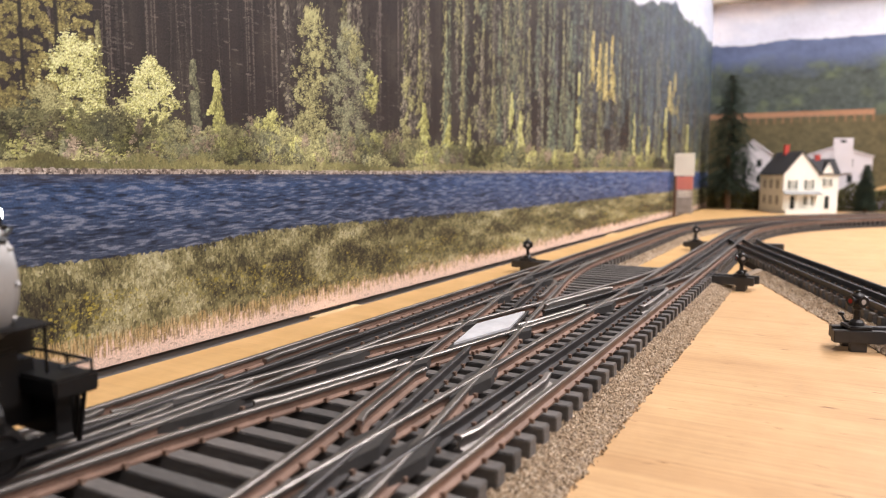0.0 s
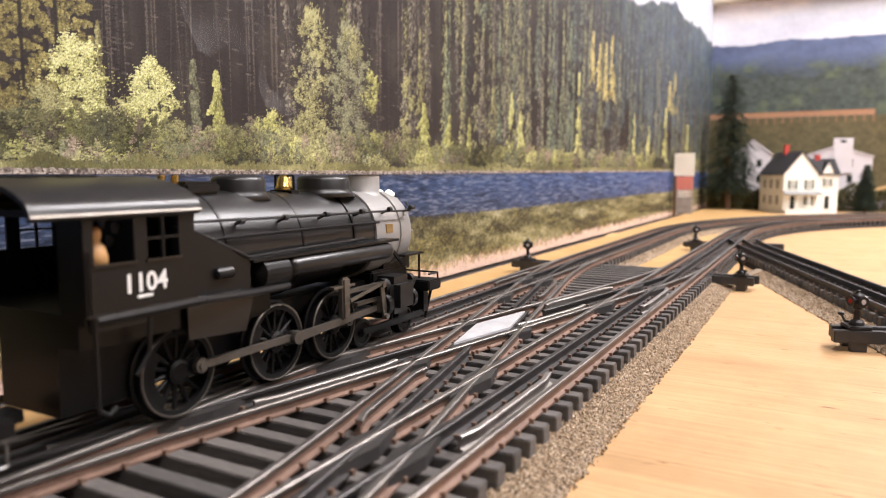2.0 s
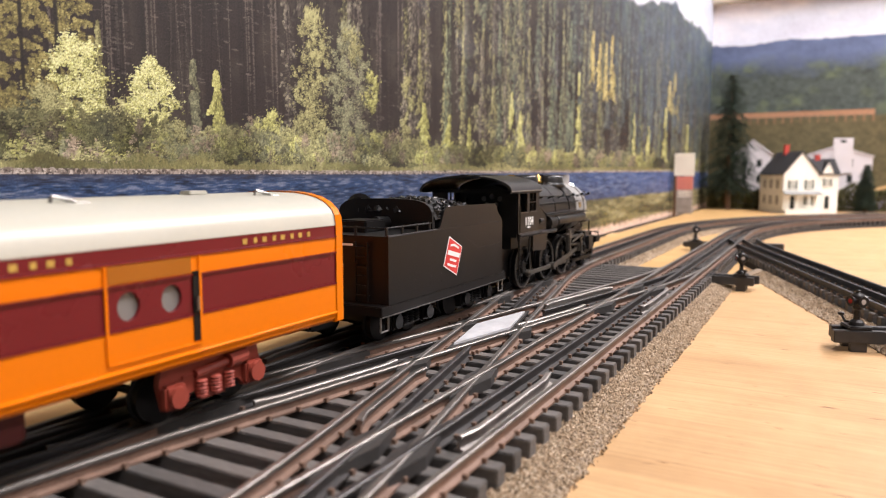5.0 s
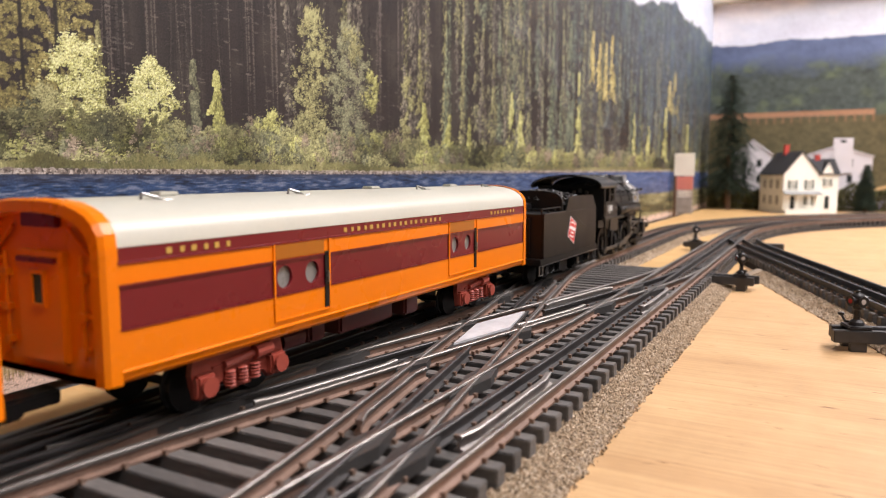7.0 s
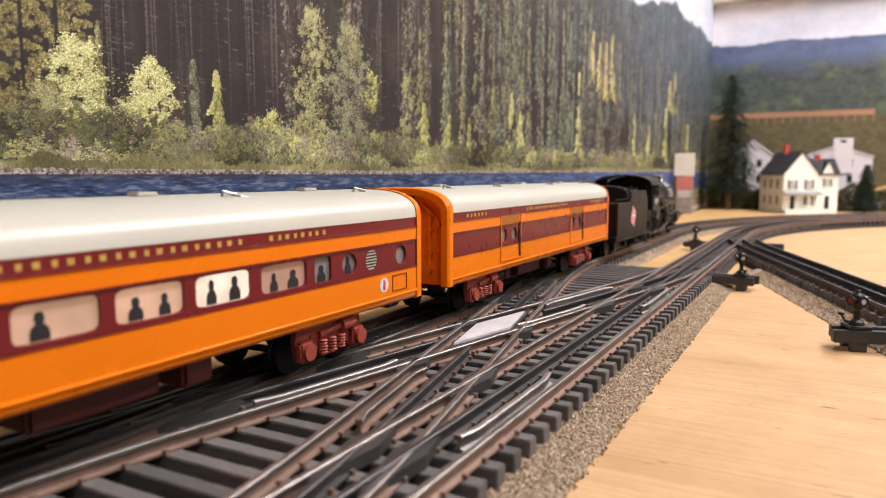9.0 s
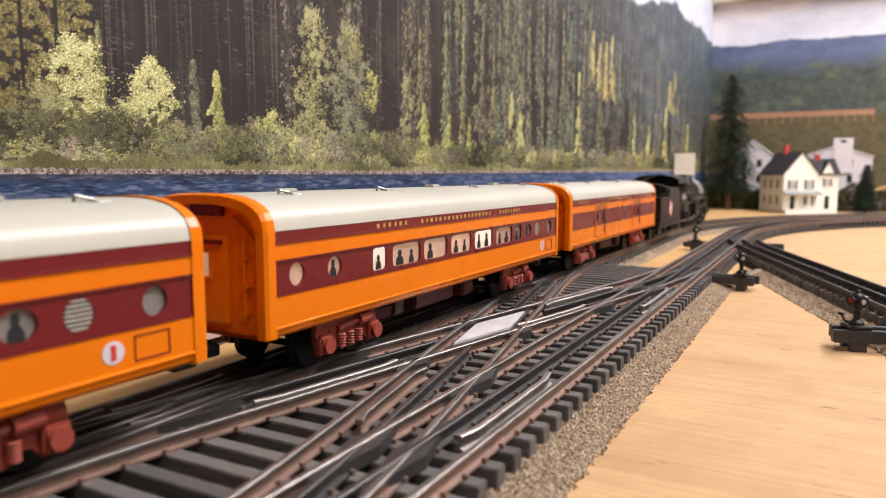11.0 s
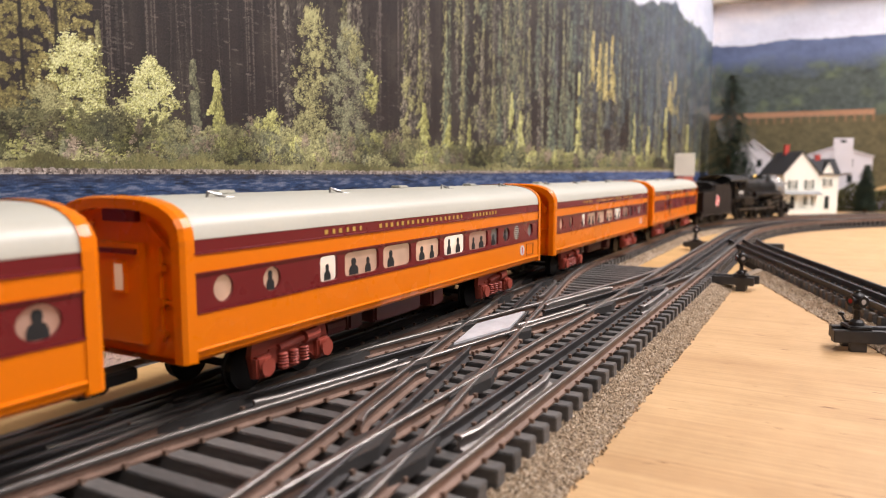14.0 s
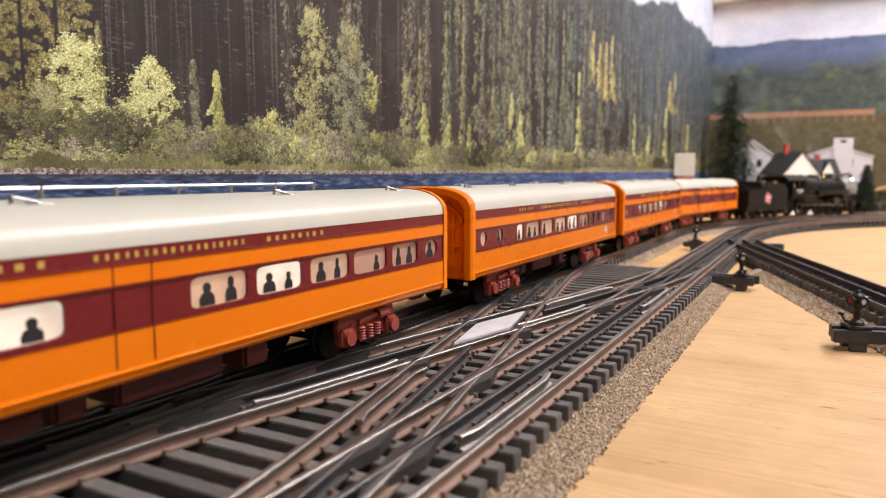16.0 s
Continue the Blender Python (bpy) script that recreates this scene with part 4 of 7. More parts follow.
switch_stand(0.652, 0.257, 0.0, 0.055, "black switch stand with lantern beside the outer track")
switch_stand(0.938, 0.141, 0.0, 0.03, "black switch stand with lantern between the main tracks")
switch_stand(0.634, 0.058, math.pi, 0.04, "black switch stand with lantern at the siding's start")
switch_stand(0.447, -0.0195, radians(18), 0.035, "black switch stand with lantern beside the siding")
bm = bmesh.new()
box(bm, 0.948, 0.962, 0.040, 0.078, 0.0035, TIE_TOP, 0.0005)
tagged(part("spare_tie", bm, TIE_BLACK), "long black head tie end beyond the siding", "tie")

# ---- sign by the wall ----
sign = thing("trackside_sign", "white and red card sign on a dark post", "sign", pose(1.67, 0.282, 0))
for name, y0, y1, z0, z1, x1, m, lab in (("post", 0.0165, 0.0215, 0.0, 0.094, 0.006, WOOD_POST, "dark wooden post"), ("upper_card", -0.022, 0.0215, 0.0935, 0.1445, 0.004, SIGN_WHITE, "blank white card"),
                                        ("lower_card", -0.02, 0.0155, 0.062, 0.0925, 0.004, SIGN_RED, "faded red card"), ("foot_card", -0.02, 0.0155, 0.008, 0.0615, 0.004, SIGN_GREY, "mottled grey card")):
    bm = bmesh.new()
    box(bm, -0.001, x1, y0, y1, z0, z1, 0.0006)
    part(name, bm, m, sign, lab)
for z in (0.046, 0.052, 0.057):
    bm = bmesh.new()
    box(bm, -0.0014, -0.001, -0.016, 0.012, z, z + 0.003)
    part("letter_bar", bm, SIGN_WHITE, sign, "pale lettering bar")

# ---- farmhouse ----
def gable_block(bm, x0, x1, y0, y1, z1, zr, along="y"):
    """Wall block with gable ends; the ridge runs along one axis."""
    if along == "y":
        prism(bm, [(x0, 0), (x1, 0), (x1, z1), ((x0 + x1) / 2, zr), (x0, z1)], y0, y1, "y")
    else:
        prism(bm, [(y0, 0), (y1, 0), (y1, z1), ((y0 + y1) / 2, zr), (y0, z1)], x0, x1, "x")


def roof_slopes(bm, x0, x1, y0, y1, z1, zr, along="y", over=0.004, thick=0.0025):
    for sgn in (-1, 1):
        if along == "y":
            xm, xe = (x0 + x1) / 2, (x0 if sgn < 0 else x1)
            k = (zr - z1) / (xm - xe)
            xo = xe + sgn * over
            prism(bm, [(xm, zr + thick), (xm, zr + 0.0002), (xo, z1 + k * (xo - xe) + 0.0002), (xo, z1 + k * (xo - xe) + thick)], y0 - over, y1 + over, "y")
        else:
            ym, ye = (y0 + y1) / 2, (y0 if sgn < 0 else y1)
            k = (zr - z1) / (ym - ye)
            yo = ye + sgn * over
            prism(bm, [(ym, zr + thick), (ym, zr + 0.0002), (yo, z1 + k * (yo - ye) + 0.0002), (yo, z1 + k * (yo - ye) + thick)], x0 - over, x1 + over, "x")


def sash(parent, x, z, w, h, y=0.0, shutters=True):
    """Framed window on the front (y faces the viewer) with two shutters."""
    bm = bmesh.new()
    for x0, x1, z0, z1 in ((x - w / 2 - 0.0015, x + w / 2 + 0.0015, z - 0.0015, z), (x - w / 2 - 0.0015, x + w / 2 + 0.0015, z + h, z + h + 0.0015), (x - w / 2 - 0.0015, x - w / 2, z, z + h),
                           (x + w / 2, x + w / 2 + 0.0015, z, z + h), (x - w / 2, x + w / 2, z + h / 2 - 0.0005, z + h / 2 + 0.0005)):
        box(bm, x0, x1, y - 0.0018, y, z0, z1)
    f = part("window_frame", bm, WHITE, parent)
    bm = bmesh.new()
    box(bm, x - w / 2, x + w / 2, y - 0.0006, y + 0.0004, z, z + h)
    part("pane", bm, worn("curtained_pane", (0.42, 0.42, 0.38), 0.3, 0, 0.2, 90), f)
    if shutters:
        for s in (-1, 1):
            bm = bmesh.new()
            c = x + s * (w / 2 + 0.0042)
            box(bm, c - 0.0022, c + 0.0022, y - 0.0014, y, z - 0.001, z + h + 0.001)
            part("shutter", bm, SHUTTER, parent, "dark green shutter")


def farmhouse():
    a = math.atan2(-0.905, 0.42)
    e = thing("farmhouse", "white two-storey model farmhouse with black roof, red chimneys", "house", Matrix.Translation((1.925, 0.0885, 0)) @ Matrix.Rotation(a, 4, "Z"))
    W, D = 0.083, 0.15
    bm = bmesh.new()
    gable_block(bm, 0, W, 0, D, 0.1, 0.152)
    part("main_wall", bm, WHITE, e)
    bm = bmesh.new()
    roof_slopes(bm, 0, W, 0, D, 0.1, 0.152)
    part("main_roof", bm, SHINGLE, e)
    bm = bmesh.new()
    gable_block(bm, W, 0.136, 0.012, 0.075, 0.1, 0.134, "x")
    part("wing_wall", bm, WHITE, e)
    bm = bmesh.new()
    roof_slopes(bm, W - 0.006, 0.136, 0.012, 0.075, 0.1, 0.134, "x")
    part("wing_roof", bm, SHINGLE, e)
    bm = bmesh.new()
    prism(bm, [(0.097, 0.094), (0.123, 0.094), (0.123, 0.102), (0.11, 0.128), (0.097, 0.102)], 0.009, 0.035, "y")
    dormer = part("dormer", bm, WHITE, e)
    bm = bmesh.new()
    roof_slopes(bm, 0.097, 0.123, 0.009, 0.035, 0.102, 0.128, over=0.002)
    part("dormer_roof", bm, SHINGLE, e)
    for x, y, z0, z1 in ((W / 2 - 0.004, 0.085, 0.146, 0.172), (0.097, 0.044, 0.128, 0.146)):
        bm = bmesh.new()
        box(bm, x - 0.0055, x + 0.0055, y - 0.0045, y + 0.0045, z0, z1)
        box(bm, x - 0.0065, x + 0.0065, y - 0.0055, y + 0.0055, z1 - 0.004, z1 - 0.001)
        part("chimney", bm, BRICK_RED, e, "bright red chimney")
    for x in (0.022, 0.061):
        sash(e, x, 0.062, 0.009, 0.02)
    sash(e, 0.11, 0.068, 0.008, 0.017, 0.012)
    sash(e, 0.061, 0.022, 0.009, 0.02)
    for x, y, w in ((0.022, 0.0, 0.011), (0.11, 0.012, 0.012)):
        bm = bmesh.new()
        box(bm, x - w / 2, x + w / 2, y - 0.001, y + 0.001, 0.012, 0.044)
        door = part("door", bm, PANE, e, "dark front door")
        bm = bmesh.new()
        for x0, x1, z0, z1 in ((x - w / 2 - 0.002, x - w / 2, 0.012, 0.046), (x + w / 2, x + w / 2 + 0.002, 0.012, 0.046), (x - w / 2 - 0.002, x + w / 2 + 0.002, 0.044, 0.046)):
            box(bm, x0, x1, y - 0.0018, y, z0, z1)
        part("door_frame", bm, WHITE, door)
    # porch
    bm = bmesh.new()
    box(bm, -0.001, W + 0.001, -0.02, -0.0005, 0.0, 0.011)
    part("porch_floor", bm, WHITE, e)
    bm = bmesh.new()
    prism(bm, [(-0.022, 0.05), (0.0, 0.057), (0.0, 0.054), (-0.022, 0.0475)], -0.002, W + 0.002, "x")
    part("porch_roof", bm, worn("grey_porch_roof", (0.3, 0.3, 0.29), 0.7), e, "grey porch roof")
    for x in (0.001, 0.028, 0.055, 0.082):
        bm = bmesh.new()
        box(bm, x - 0.0012, x + 0.0012, -0.0195, -0.0175, 0.011, 0.0485)
        part("porch_post", bm, WHITE, e)
    for i in range(9):
        bm = bmesh.new()
        z = 0.01 + 0.0098 * i
        box(bm, -0.0009, -0.0001, 0.001, D - 0.001, z, z + 0.0012)
        part("clapboard", bm, WHITE, e)
    # the long side
    for y in (0.035, 0.075, 0.115):
        for z in (0.022, 0.062):
            bm = bmesh.new()
            box(bm, -0.0016, 0.0004, y - 0.006, y + 0.006, z, z + 0.022)
            part("side_window", bm, worn("side_pane", (0.2, 0.19, 0.17), 0.3, 0, 0.2, 60), e)
    return e


farmhouse()


def far_house(x, y0, y1, z_eave, z_ridge, tower, label):
    e = thing("far_house", label, "house")
    bm = bmesh.new()
    prism(bm, [(y0, 0), (y1, 0), (y1, z_eave), ((y0 + y1) / 2, z_ridge), (y0, z_eave)], x, x + 0.045, "x")
    part("wall", bm, PINKISH, e)
    bm = bmesh.new()
    ym = (y0 + y1) / 2
    for ye in (y0, y1):
        k = 0.004 if ye > ym else -0.004
        prism(bm, [(ym, z_ridge + 0.0004), (ym, z_ridge + 0.004), (ye + k, z_eave + 0.0), (ye + k, z_eave - 0.003)], x - 0.003, x + 0.048, "x")
    part("roof", bm, PINKISH, e, "pale faded roof")
    if tower:
        t0, t1, tz = tower
        bm = bmesh.new()
        box(bm, x - 0.004, x + 0.03, t0, t1, 0.1, tz)
        tw = part("tower", bm, PINKISH, e, "square white tower")
        bm = bmesh.new()
        box(bm, x - 0.0048, x - 0.004, (t0 + t1) / 2 - 0.007, (t0 + t1) / 2 + 0.007, tz - 0.012, tz - 0.005)
        part("tower_window", bm, PANE, tw)
    for f in (0.3, 0.7):
        for z in (0.075, 0.118):
            bm = bmesh.new()
            yy = y0 + (y1 - y0) * f
            box(bm, x - 0.0012, x, yy - 0.006, yy + 0.006, z, z + 0.02)
            part("window", bm, PANE, e)
    return e


far_house(2.15, 0.134, 0.228, 0.152, 0.19, None, "pale white gabled house among trees behind")
far_house(2.16, -0.108, 0.06, 0.145, 0.17, (-0.062, -0.016, 0.193), "pale white church with square tower behind")


# ---- trees ----
def needles(name, base, tip, col):
    m, n, l, b = material(name, 0.75, 0, 0.2)
    gi = n.new("ShaderNodeNewGeometry")
    l.new(ramp(n, l, gi.outputs["Random Per Island"], [(0.0, base), (1.0, tip)]), b.inputs["Base Color"])
    return m


NEEDLE = needles("spruce_needles", (0.012, 0.02, 0.014), (0.045, 0.062, 0.04), None)
SCRUB = needles("scrub_leaves", (0.03, 0.032, 0.012), (0.14, 0.13, 0.05), None)


def conifer(x, y, h, r, z_low, seed, label):
    rnd = random.Random(seed)
    e = thing("spruce_tree", label, "tree", pose(x, y, 0))
    bm = bmesh.new()
    lathe(bm, [(0.05 * r + 0.004, 0), (0.035 * r + 0.0025, h * 0.4), (0.0008, h * 0.98)], 10, "z")
    part("trunk", bm, WOOD_POST, e, "brown tapered trunk")
    bm = bmesh.new()
    z = z_low
    while z < h:
        f = (z - z_low) / (h - z_low)
        rr = r * (1 - f) ** 0.6 * rnd.uniform(0.85, 1.1) + 0.004
        for k in range(int(13 + 8 * (1 - f))):
            a = rnd.random() * math.tau
            d = Vector((math.cos(a), math.sin(a), 0))
            ln = rr * rnd.uniform(0.6, 1.1)
            steps = max(3, int(ln / 0.0045))
            for i in range(steps):
                t = (i + 0.6) / steps
                c = d * ln * t + Vector((0, 0, z - 0.35 * ln * t * t))
                for q in range(5):
                    s = 0.0052 * rnd.uniform(0.5, 1.1) * (1.1 - 0.4 * t)
                    u = Vector((rnd.gauss(0, 1), rnd.gauss(0, 1), rnd.gauss(0, 0.5))).normalized() * s
                    w = Vector((rnd.gauss(0, 1), rnd.gauss(0, 1), rnd.gauss(0, 0.6))).normalized() * s * 0.35
                    o = Vector((rnd.gauss(0, 0.002), rnd.gauss(0, 0.002), rnd.gauss(0, 0.0012)))
                    p = c + o
                    bm.faces.new([bm.verts.new(p - u), bm.verts.new(p + w), bm.verts.new(p + u), bm.verts.new(p - w)])
        z += h * 0.028
    tagged(part("crown", bm, NEEDLE, e, "dark green needle crown"), kind="stuff")
    return e


conifer(2.1, 0.235, 0.375, 0.085, 0.06, 3, "tall dark green model spruce in the corner")
conifer(2.05, -0.092, 0.118, 0.026, 0.012, 8, "small dark green model spruce beside the church")


def scrub(x0, x1, y0, y1, top, count, seed, label):
    rnd = random.Random(seed)
    bm = bmesh.new()
    for k in range(count):
        x, y = rnd.uniform(x0, x1), rnd.uniform(y0, y1)
        hmax = top * (0.8 + 0.2 * math.sin(y * 60 + seed) * math.sin(y * 23))
        p = Vector((x, y, 0.001 + max(0.01, hmax) * rnd.random()))
        s = rnd.uniform(0.002, 0.0048)
        u = Vector((rnd.gauss(0, 1), rnd.gauss(0, 1), rnd.gauss(0, 1))).normalized() * s
        w = Vector((rnd.gauss(0, 1), rnd.gauss(0, 1), rnd.gauss(0, 1))).normalized() * s * 0.7
        if p.z - s < 0:
            p.z = s
        bm.faces.new([bm.verts.new(p - u), bm.verts.new(p + w), bm.verts.new(p + u), bm.verts.new(p - w)])
    return tagged(part("scrub", bm, SCRUB), label, "bushes", kind="stuff")


scrub(2.1, 2.14, 0.1, 0.29, 0.075, 6500, 4, "dark olive scrub below the far houses")
scrub(2.1, 2.14, -0.16, 0.08, 0.075, 6500, 9, "olive scrub before the church")

# ---- train materials ----
ORANGE = worn("orange_paint", (0.78, 0.185, 0.001), 0.27, 0, 0.04, 20, spec=0.3, relief=0)
MAROON = worn("maroon_paint", (0.15, 0.01, 0.014), 0.27, 0, 0.06, 20, spec=0.35, relief=0)
CREAM = worn("cream_roof_paint", (0.5, 0.485, 0.415), 0.38, 0, 0.05, 15, relief=0.05)
RED_OXIDE = worn("red_oxide_plastic", (0.3, 0.055, 0.035), 0.42, 0, 0.15, 60, relief=0.1)
MAROON_UNDER = worn("dark_red_underframe", (0.1, 0.016, 0.014), 0.5, 0, 0.15, 60)
GOLD = worn("gold_lettering", (0.55, 0.36, 0.08), 0.4, 0.2, 0.1, 80, relief=0)
SMOKEBOX = worn("graphite_smokebox_paint", (0.3, 0.29, 0.28), 0.45, 0.2, 0.1, 50, relief=0.05)
TYRE = worn("nickel_tyre", (0.35, 0.34, 0.33), 0.3, 0.9, 0.15, 60)
ROD = worn("blackened_rod_steel", (0.2, 0.18, 0.155), 0.38, 0.8, 0.2, 90)
BRASS = worn("brass", (0.65, 0.45, 0.14), 0.22, 0.95, 0.08, 60, relief=0)
COAL = worn("coal", (0.012, 0.012, 0.013), 0.3, 0, 0.4, 200, grain=900, relief=0.5)
WHITE_INK = worn("white_lettering", (0.8, 0.8, 0.78), 0.5, 0, 0.03, 60, relief=0)
RED_INK = worn("red_emblem", (0.62, 0.035, 0.03), 0.4, 0, 0.06, 60, relief=0)
SHAPE = worn("black_card_shape", (0.012, 0.012, 0.013), 0.6, 0, 0.2, 90)
FLESH = worn("painted_figure_plastic", (0.45, 0.25, 0.1), 0.5, 0, 0.2, 200)
GREY_PANE = worn("frosted_window_strip", (0.2, 0.19, 0.18), 0.25, 0, 0.06, 60, relief=0)


def glow(name, colour, strength, vary=0.5):
    """Lit translucent strip: brighter where a bulb stands behind it."""
    m, n, l, b = material(name, 0.3, 0, 0.4)
    b.inputs["Base Color"].default_value = (0.32, 0.21, 0.16, 1)
    f = noise_node(n, l, coords(n, l), 45, 2)
    r = n.new("ShaderNodeMapRange")
    r.inputs["From Min"].default_value, r.inputs["From Max"].default_value = 0.3, 0.7
    r.inputs["To Min"].default_value, r.inputs["To Max"].default_value = strength * (1 - vary), strength * (1 + vary)
    l.new(f, r.inputs["Value"])
    l.new(r.outputs[0], b.inputs["Emission Strength"])
    b.inputs["Emission Color"].default_value = (*colour, 1)
    return m


GLOW_BRIGHT = glow("window_glow_bright", (1.0, 0.86, 0.7), 0.95)
GLOW_WARM = glow("window_glow_warm", (1.0, 0.58, 0.36), 0.36, 0.5)
GLOW_DIM = glow("window_glow_dim", (1.0, 0.42, 0.28), 0.17, 0.5)
LAMP_GLOW = glow("headlamp_glow", (1.0, 0.97, 0.92), 14.0, 0.0)

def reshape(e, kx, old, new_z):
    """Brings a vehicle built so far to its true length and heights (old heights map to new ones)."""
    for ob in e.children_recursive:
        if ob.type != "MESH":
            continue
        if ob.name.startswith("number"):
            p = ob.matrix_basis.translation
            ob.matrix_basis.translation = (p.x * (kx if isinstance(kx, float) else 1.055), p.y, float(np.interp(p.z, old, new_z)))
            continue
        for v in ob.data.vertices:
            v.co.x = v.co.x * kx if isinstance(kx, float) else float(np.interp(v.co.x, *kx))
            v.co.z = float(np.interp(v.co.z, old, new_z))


# ---- coaches ----
HW = 0.0315
Z0, Z1, Z2, Z3, Z4, ZT = 0.0222, 0.0383, 0.0498, 0.0551, 0.0608, 0.0732
CAR_LEN = 0.29


def roof_line(half=HW, z_eave=Z4, z_top=ZT, n=14):
    """Half-elliptic roof outline from eave to eave, flattened on top."""
    out = []
    for i in range(n + 1):
        a = math.pi * i / n
        c, s = math.cos(a), math.sin(a)
        out.append((half * math.copysign(abs(c) ** 0.72, c), z_eave + (z_top - z_eave) * s ** 0.8))
    return out


def hole_outline(kind, x0, x1, z0, z1, n=28):
    cx, cz, a, b = (x0 + x1) / 2, (z0 + z1) / 2, (x1 - x0) / 2, (z1 - z0) / 2
    out = []
    for i in range(n):
        t = math.tau * (i + 0.5) / n
        c, s = math.cos(t), math.sin(t)
        e = 1.0 if kind == "round" else 0.3
        out.append((cx + a * math.copysign(abs(c) ** e, c), cz + b * math.copysign(abs(s) ** e, s)))
    return out


def pierced_band(bm, x0, x1, z0, z1, y_out, thick, holes):
    """A side band from x0 to x1 with window openings cut through it; y_out is its outer face."""
    side = -1 if y_out < 0 else 1
    y_in = y_out - side * thick
    cuts = sorted(holes, key=lambda h: h[1])
    edges = [x0]
    for a, b in zip(cuts, cuts[1:]):
        edges.append((a[2] + b[1]) / 2)
    edges.append(x1)
    for (kind, hx0, hx1, hz0, hz1), ca, cb in zip(cuts, edges, edges[1:]):
        hole = hole_outline(kind, hx0, hx1, hz0, hz1)
        cx, cz = (hx0 + hx1) / 2, (hz0 + hz1) / 2
        outer = []
        for hx, hz in hole:
            dx, dz = hx - cx, hz - cz
            k = min(((cb - cx) if dx > 0 else (ca - cx)) / dx if abs(dx) > 1e-9 else 1e9, ((z1 - cz) if dz > 0 else (z0 - cz)) / dz if abs(dz) > 1e-9 else 1e9)
            outer.append((cx + dx * k, cz + dz * k))
        rim = [bm.verts.new((x, y_out, z)) for x, z in hole]
        back = [bm.verts.new((x, y_in, z)) for x, z in hole]
        out = [bm.verts.new((x, y_out, z)) for x, z in outer]
        n = len(hole)
        for i in range(n):
            j = (i + 1) % n
            bm.faces.new((rim[i], rim[j], out[j], out[i]))
            bm.faces.new((rim[i], back[i], back[j], rim[j]))
        for i in range(n):
            j = (i + 1) % n
            a, b = outer[i], outer[j]
            on_a, on_b = abs(a[0] - ca) < 1e-7 or abs(a[0] - cb) < 1e-7, abs(b[0] - ca) < 1e-7 or abs(b[0] - cb) < 1e-7
            if not on_a and not on_b and abs(a[1] - b[1]) > 1e-7:
                xe = ca if a[0] < cx else cb
                c, d = bm.verts.new((xe, y_out, a[1])), bm.verts.new((xe, y_out, b[1]))
                bm.faces.new((out[i], out[j], d, c))
            elif on_a != on_b:
                corner = (a[0], b[1]) if on_a else (b[0], a[1])
                c = bm.verts.new((corner[0], y_out, corner[1]))
                bm.faces.new((out[i], out[j], c))


def truck(parent, x, wheels=True, mat=None, scale=1.0, half=0.0245):
    """Four-wheel truck: sprung side frames with journal boxes, axles and wheels."""
    body = mat or RED_OXIDE
    for side in (-1, 1):
        y = side * half
        o = side * 0.0035
        bm = bmesh.new()
        frame = [(-0.022, 0.0205), (0.022, 0.0205), (0.0235, 0.013), (0.0215, 0.0045), (0.0155, 0.004), (0.0125, 0.0075), (0.007, 0.0085), (0.0055, 0.0045), (-0.0055, 0.0045),
                 (-0.007, 0.0085), (-0.0125, 0.0075), (-0.0155, 0.004), (-0.0215, 0.0045), (-0.0235, 0.013)]
        prism(bm, [(x + u * scale, 0.0015 + v) for u, v in frame], y - side * 0.0015, y + side * 0.0008)
        f = part("side_frame", bm, body, parent)
        for ax in (-1, 1):
            bm = bmesh.new()
            cx = x + ax * 0.0185 * scale
            box(bm, cx - 0.004, cx + 0.004, min(y, y + o), max(y, y + o), 0.0065, 0.0145, 0.0008)
            lathe(bm, [(0.0034, 0), (0.0034, 0.001), (0.0022, 0.0016)], 12, "y", (cx, y + o if side > 0 else y + o - 0.0016, 0.0105))
            part("journal_box", bm, body, f)
        for sx in (-0.0065, 0.0, 0.0065):
            bm = bmesh.new()
            for r in range(5):
                lathe(bm, [(0.0014, 0), (0.0021, 0.0005), (0.0014, 0.001)], 10, "z", (x + sx * scale, y + o * 0.55, 0.0075 + r * 0.0012))
            part("coil_spring", bm, body, f)
        bm = bmesh.new()
        tube(bm, (x - 0.009 * scale, y + o * 0.5, 0.0155), (x + 0.006 * scale, y + o * 0.5, 0.0165), 0.0014, n=8)
        tube(bm, (x + 0.006 * scale, y + o * 0.6, 0.0168), (x + 0.0145 * scale, y + o * 0.6, 0.0172), 0.0026, n=12)
        box(bm, x - 0.013, x + 0.013, min(y, y + o * 0.4), max(y, y + o * 0.4), 0.0148, 0.0158)
        part("brake_cylinder", bm, body, f)
    for ax in (-1, 1):
        bm = bmesh.new()
        cx = x + ax * 0.0165 * scale
        for side in (-1, 1):
            y = side * 0.0172
            lathe(bm, [(0.0088, 0.0022 * side), (0.0086, -0.0006 * side), (0.0094, -0.001 * side), (0.0094, -0.0018 * side)], 24, "y", (cx, y - side * 0.002, 0.0087))
        tube(bm, (cx, -0.017, 0.0087), (cx, 0.017, 0.0087), 0.0016, n=8)
        part("wheelset", bm, BLACK, parent, "blackened wheelset")
    bm = bmesh.new()
    box(bm, x - 0.012, x + 0.012, -half + 0.002, half - 0.002, 0.0125, 0.0205)
    part("bolster", bm, BLACK, parent)


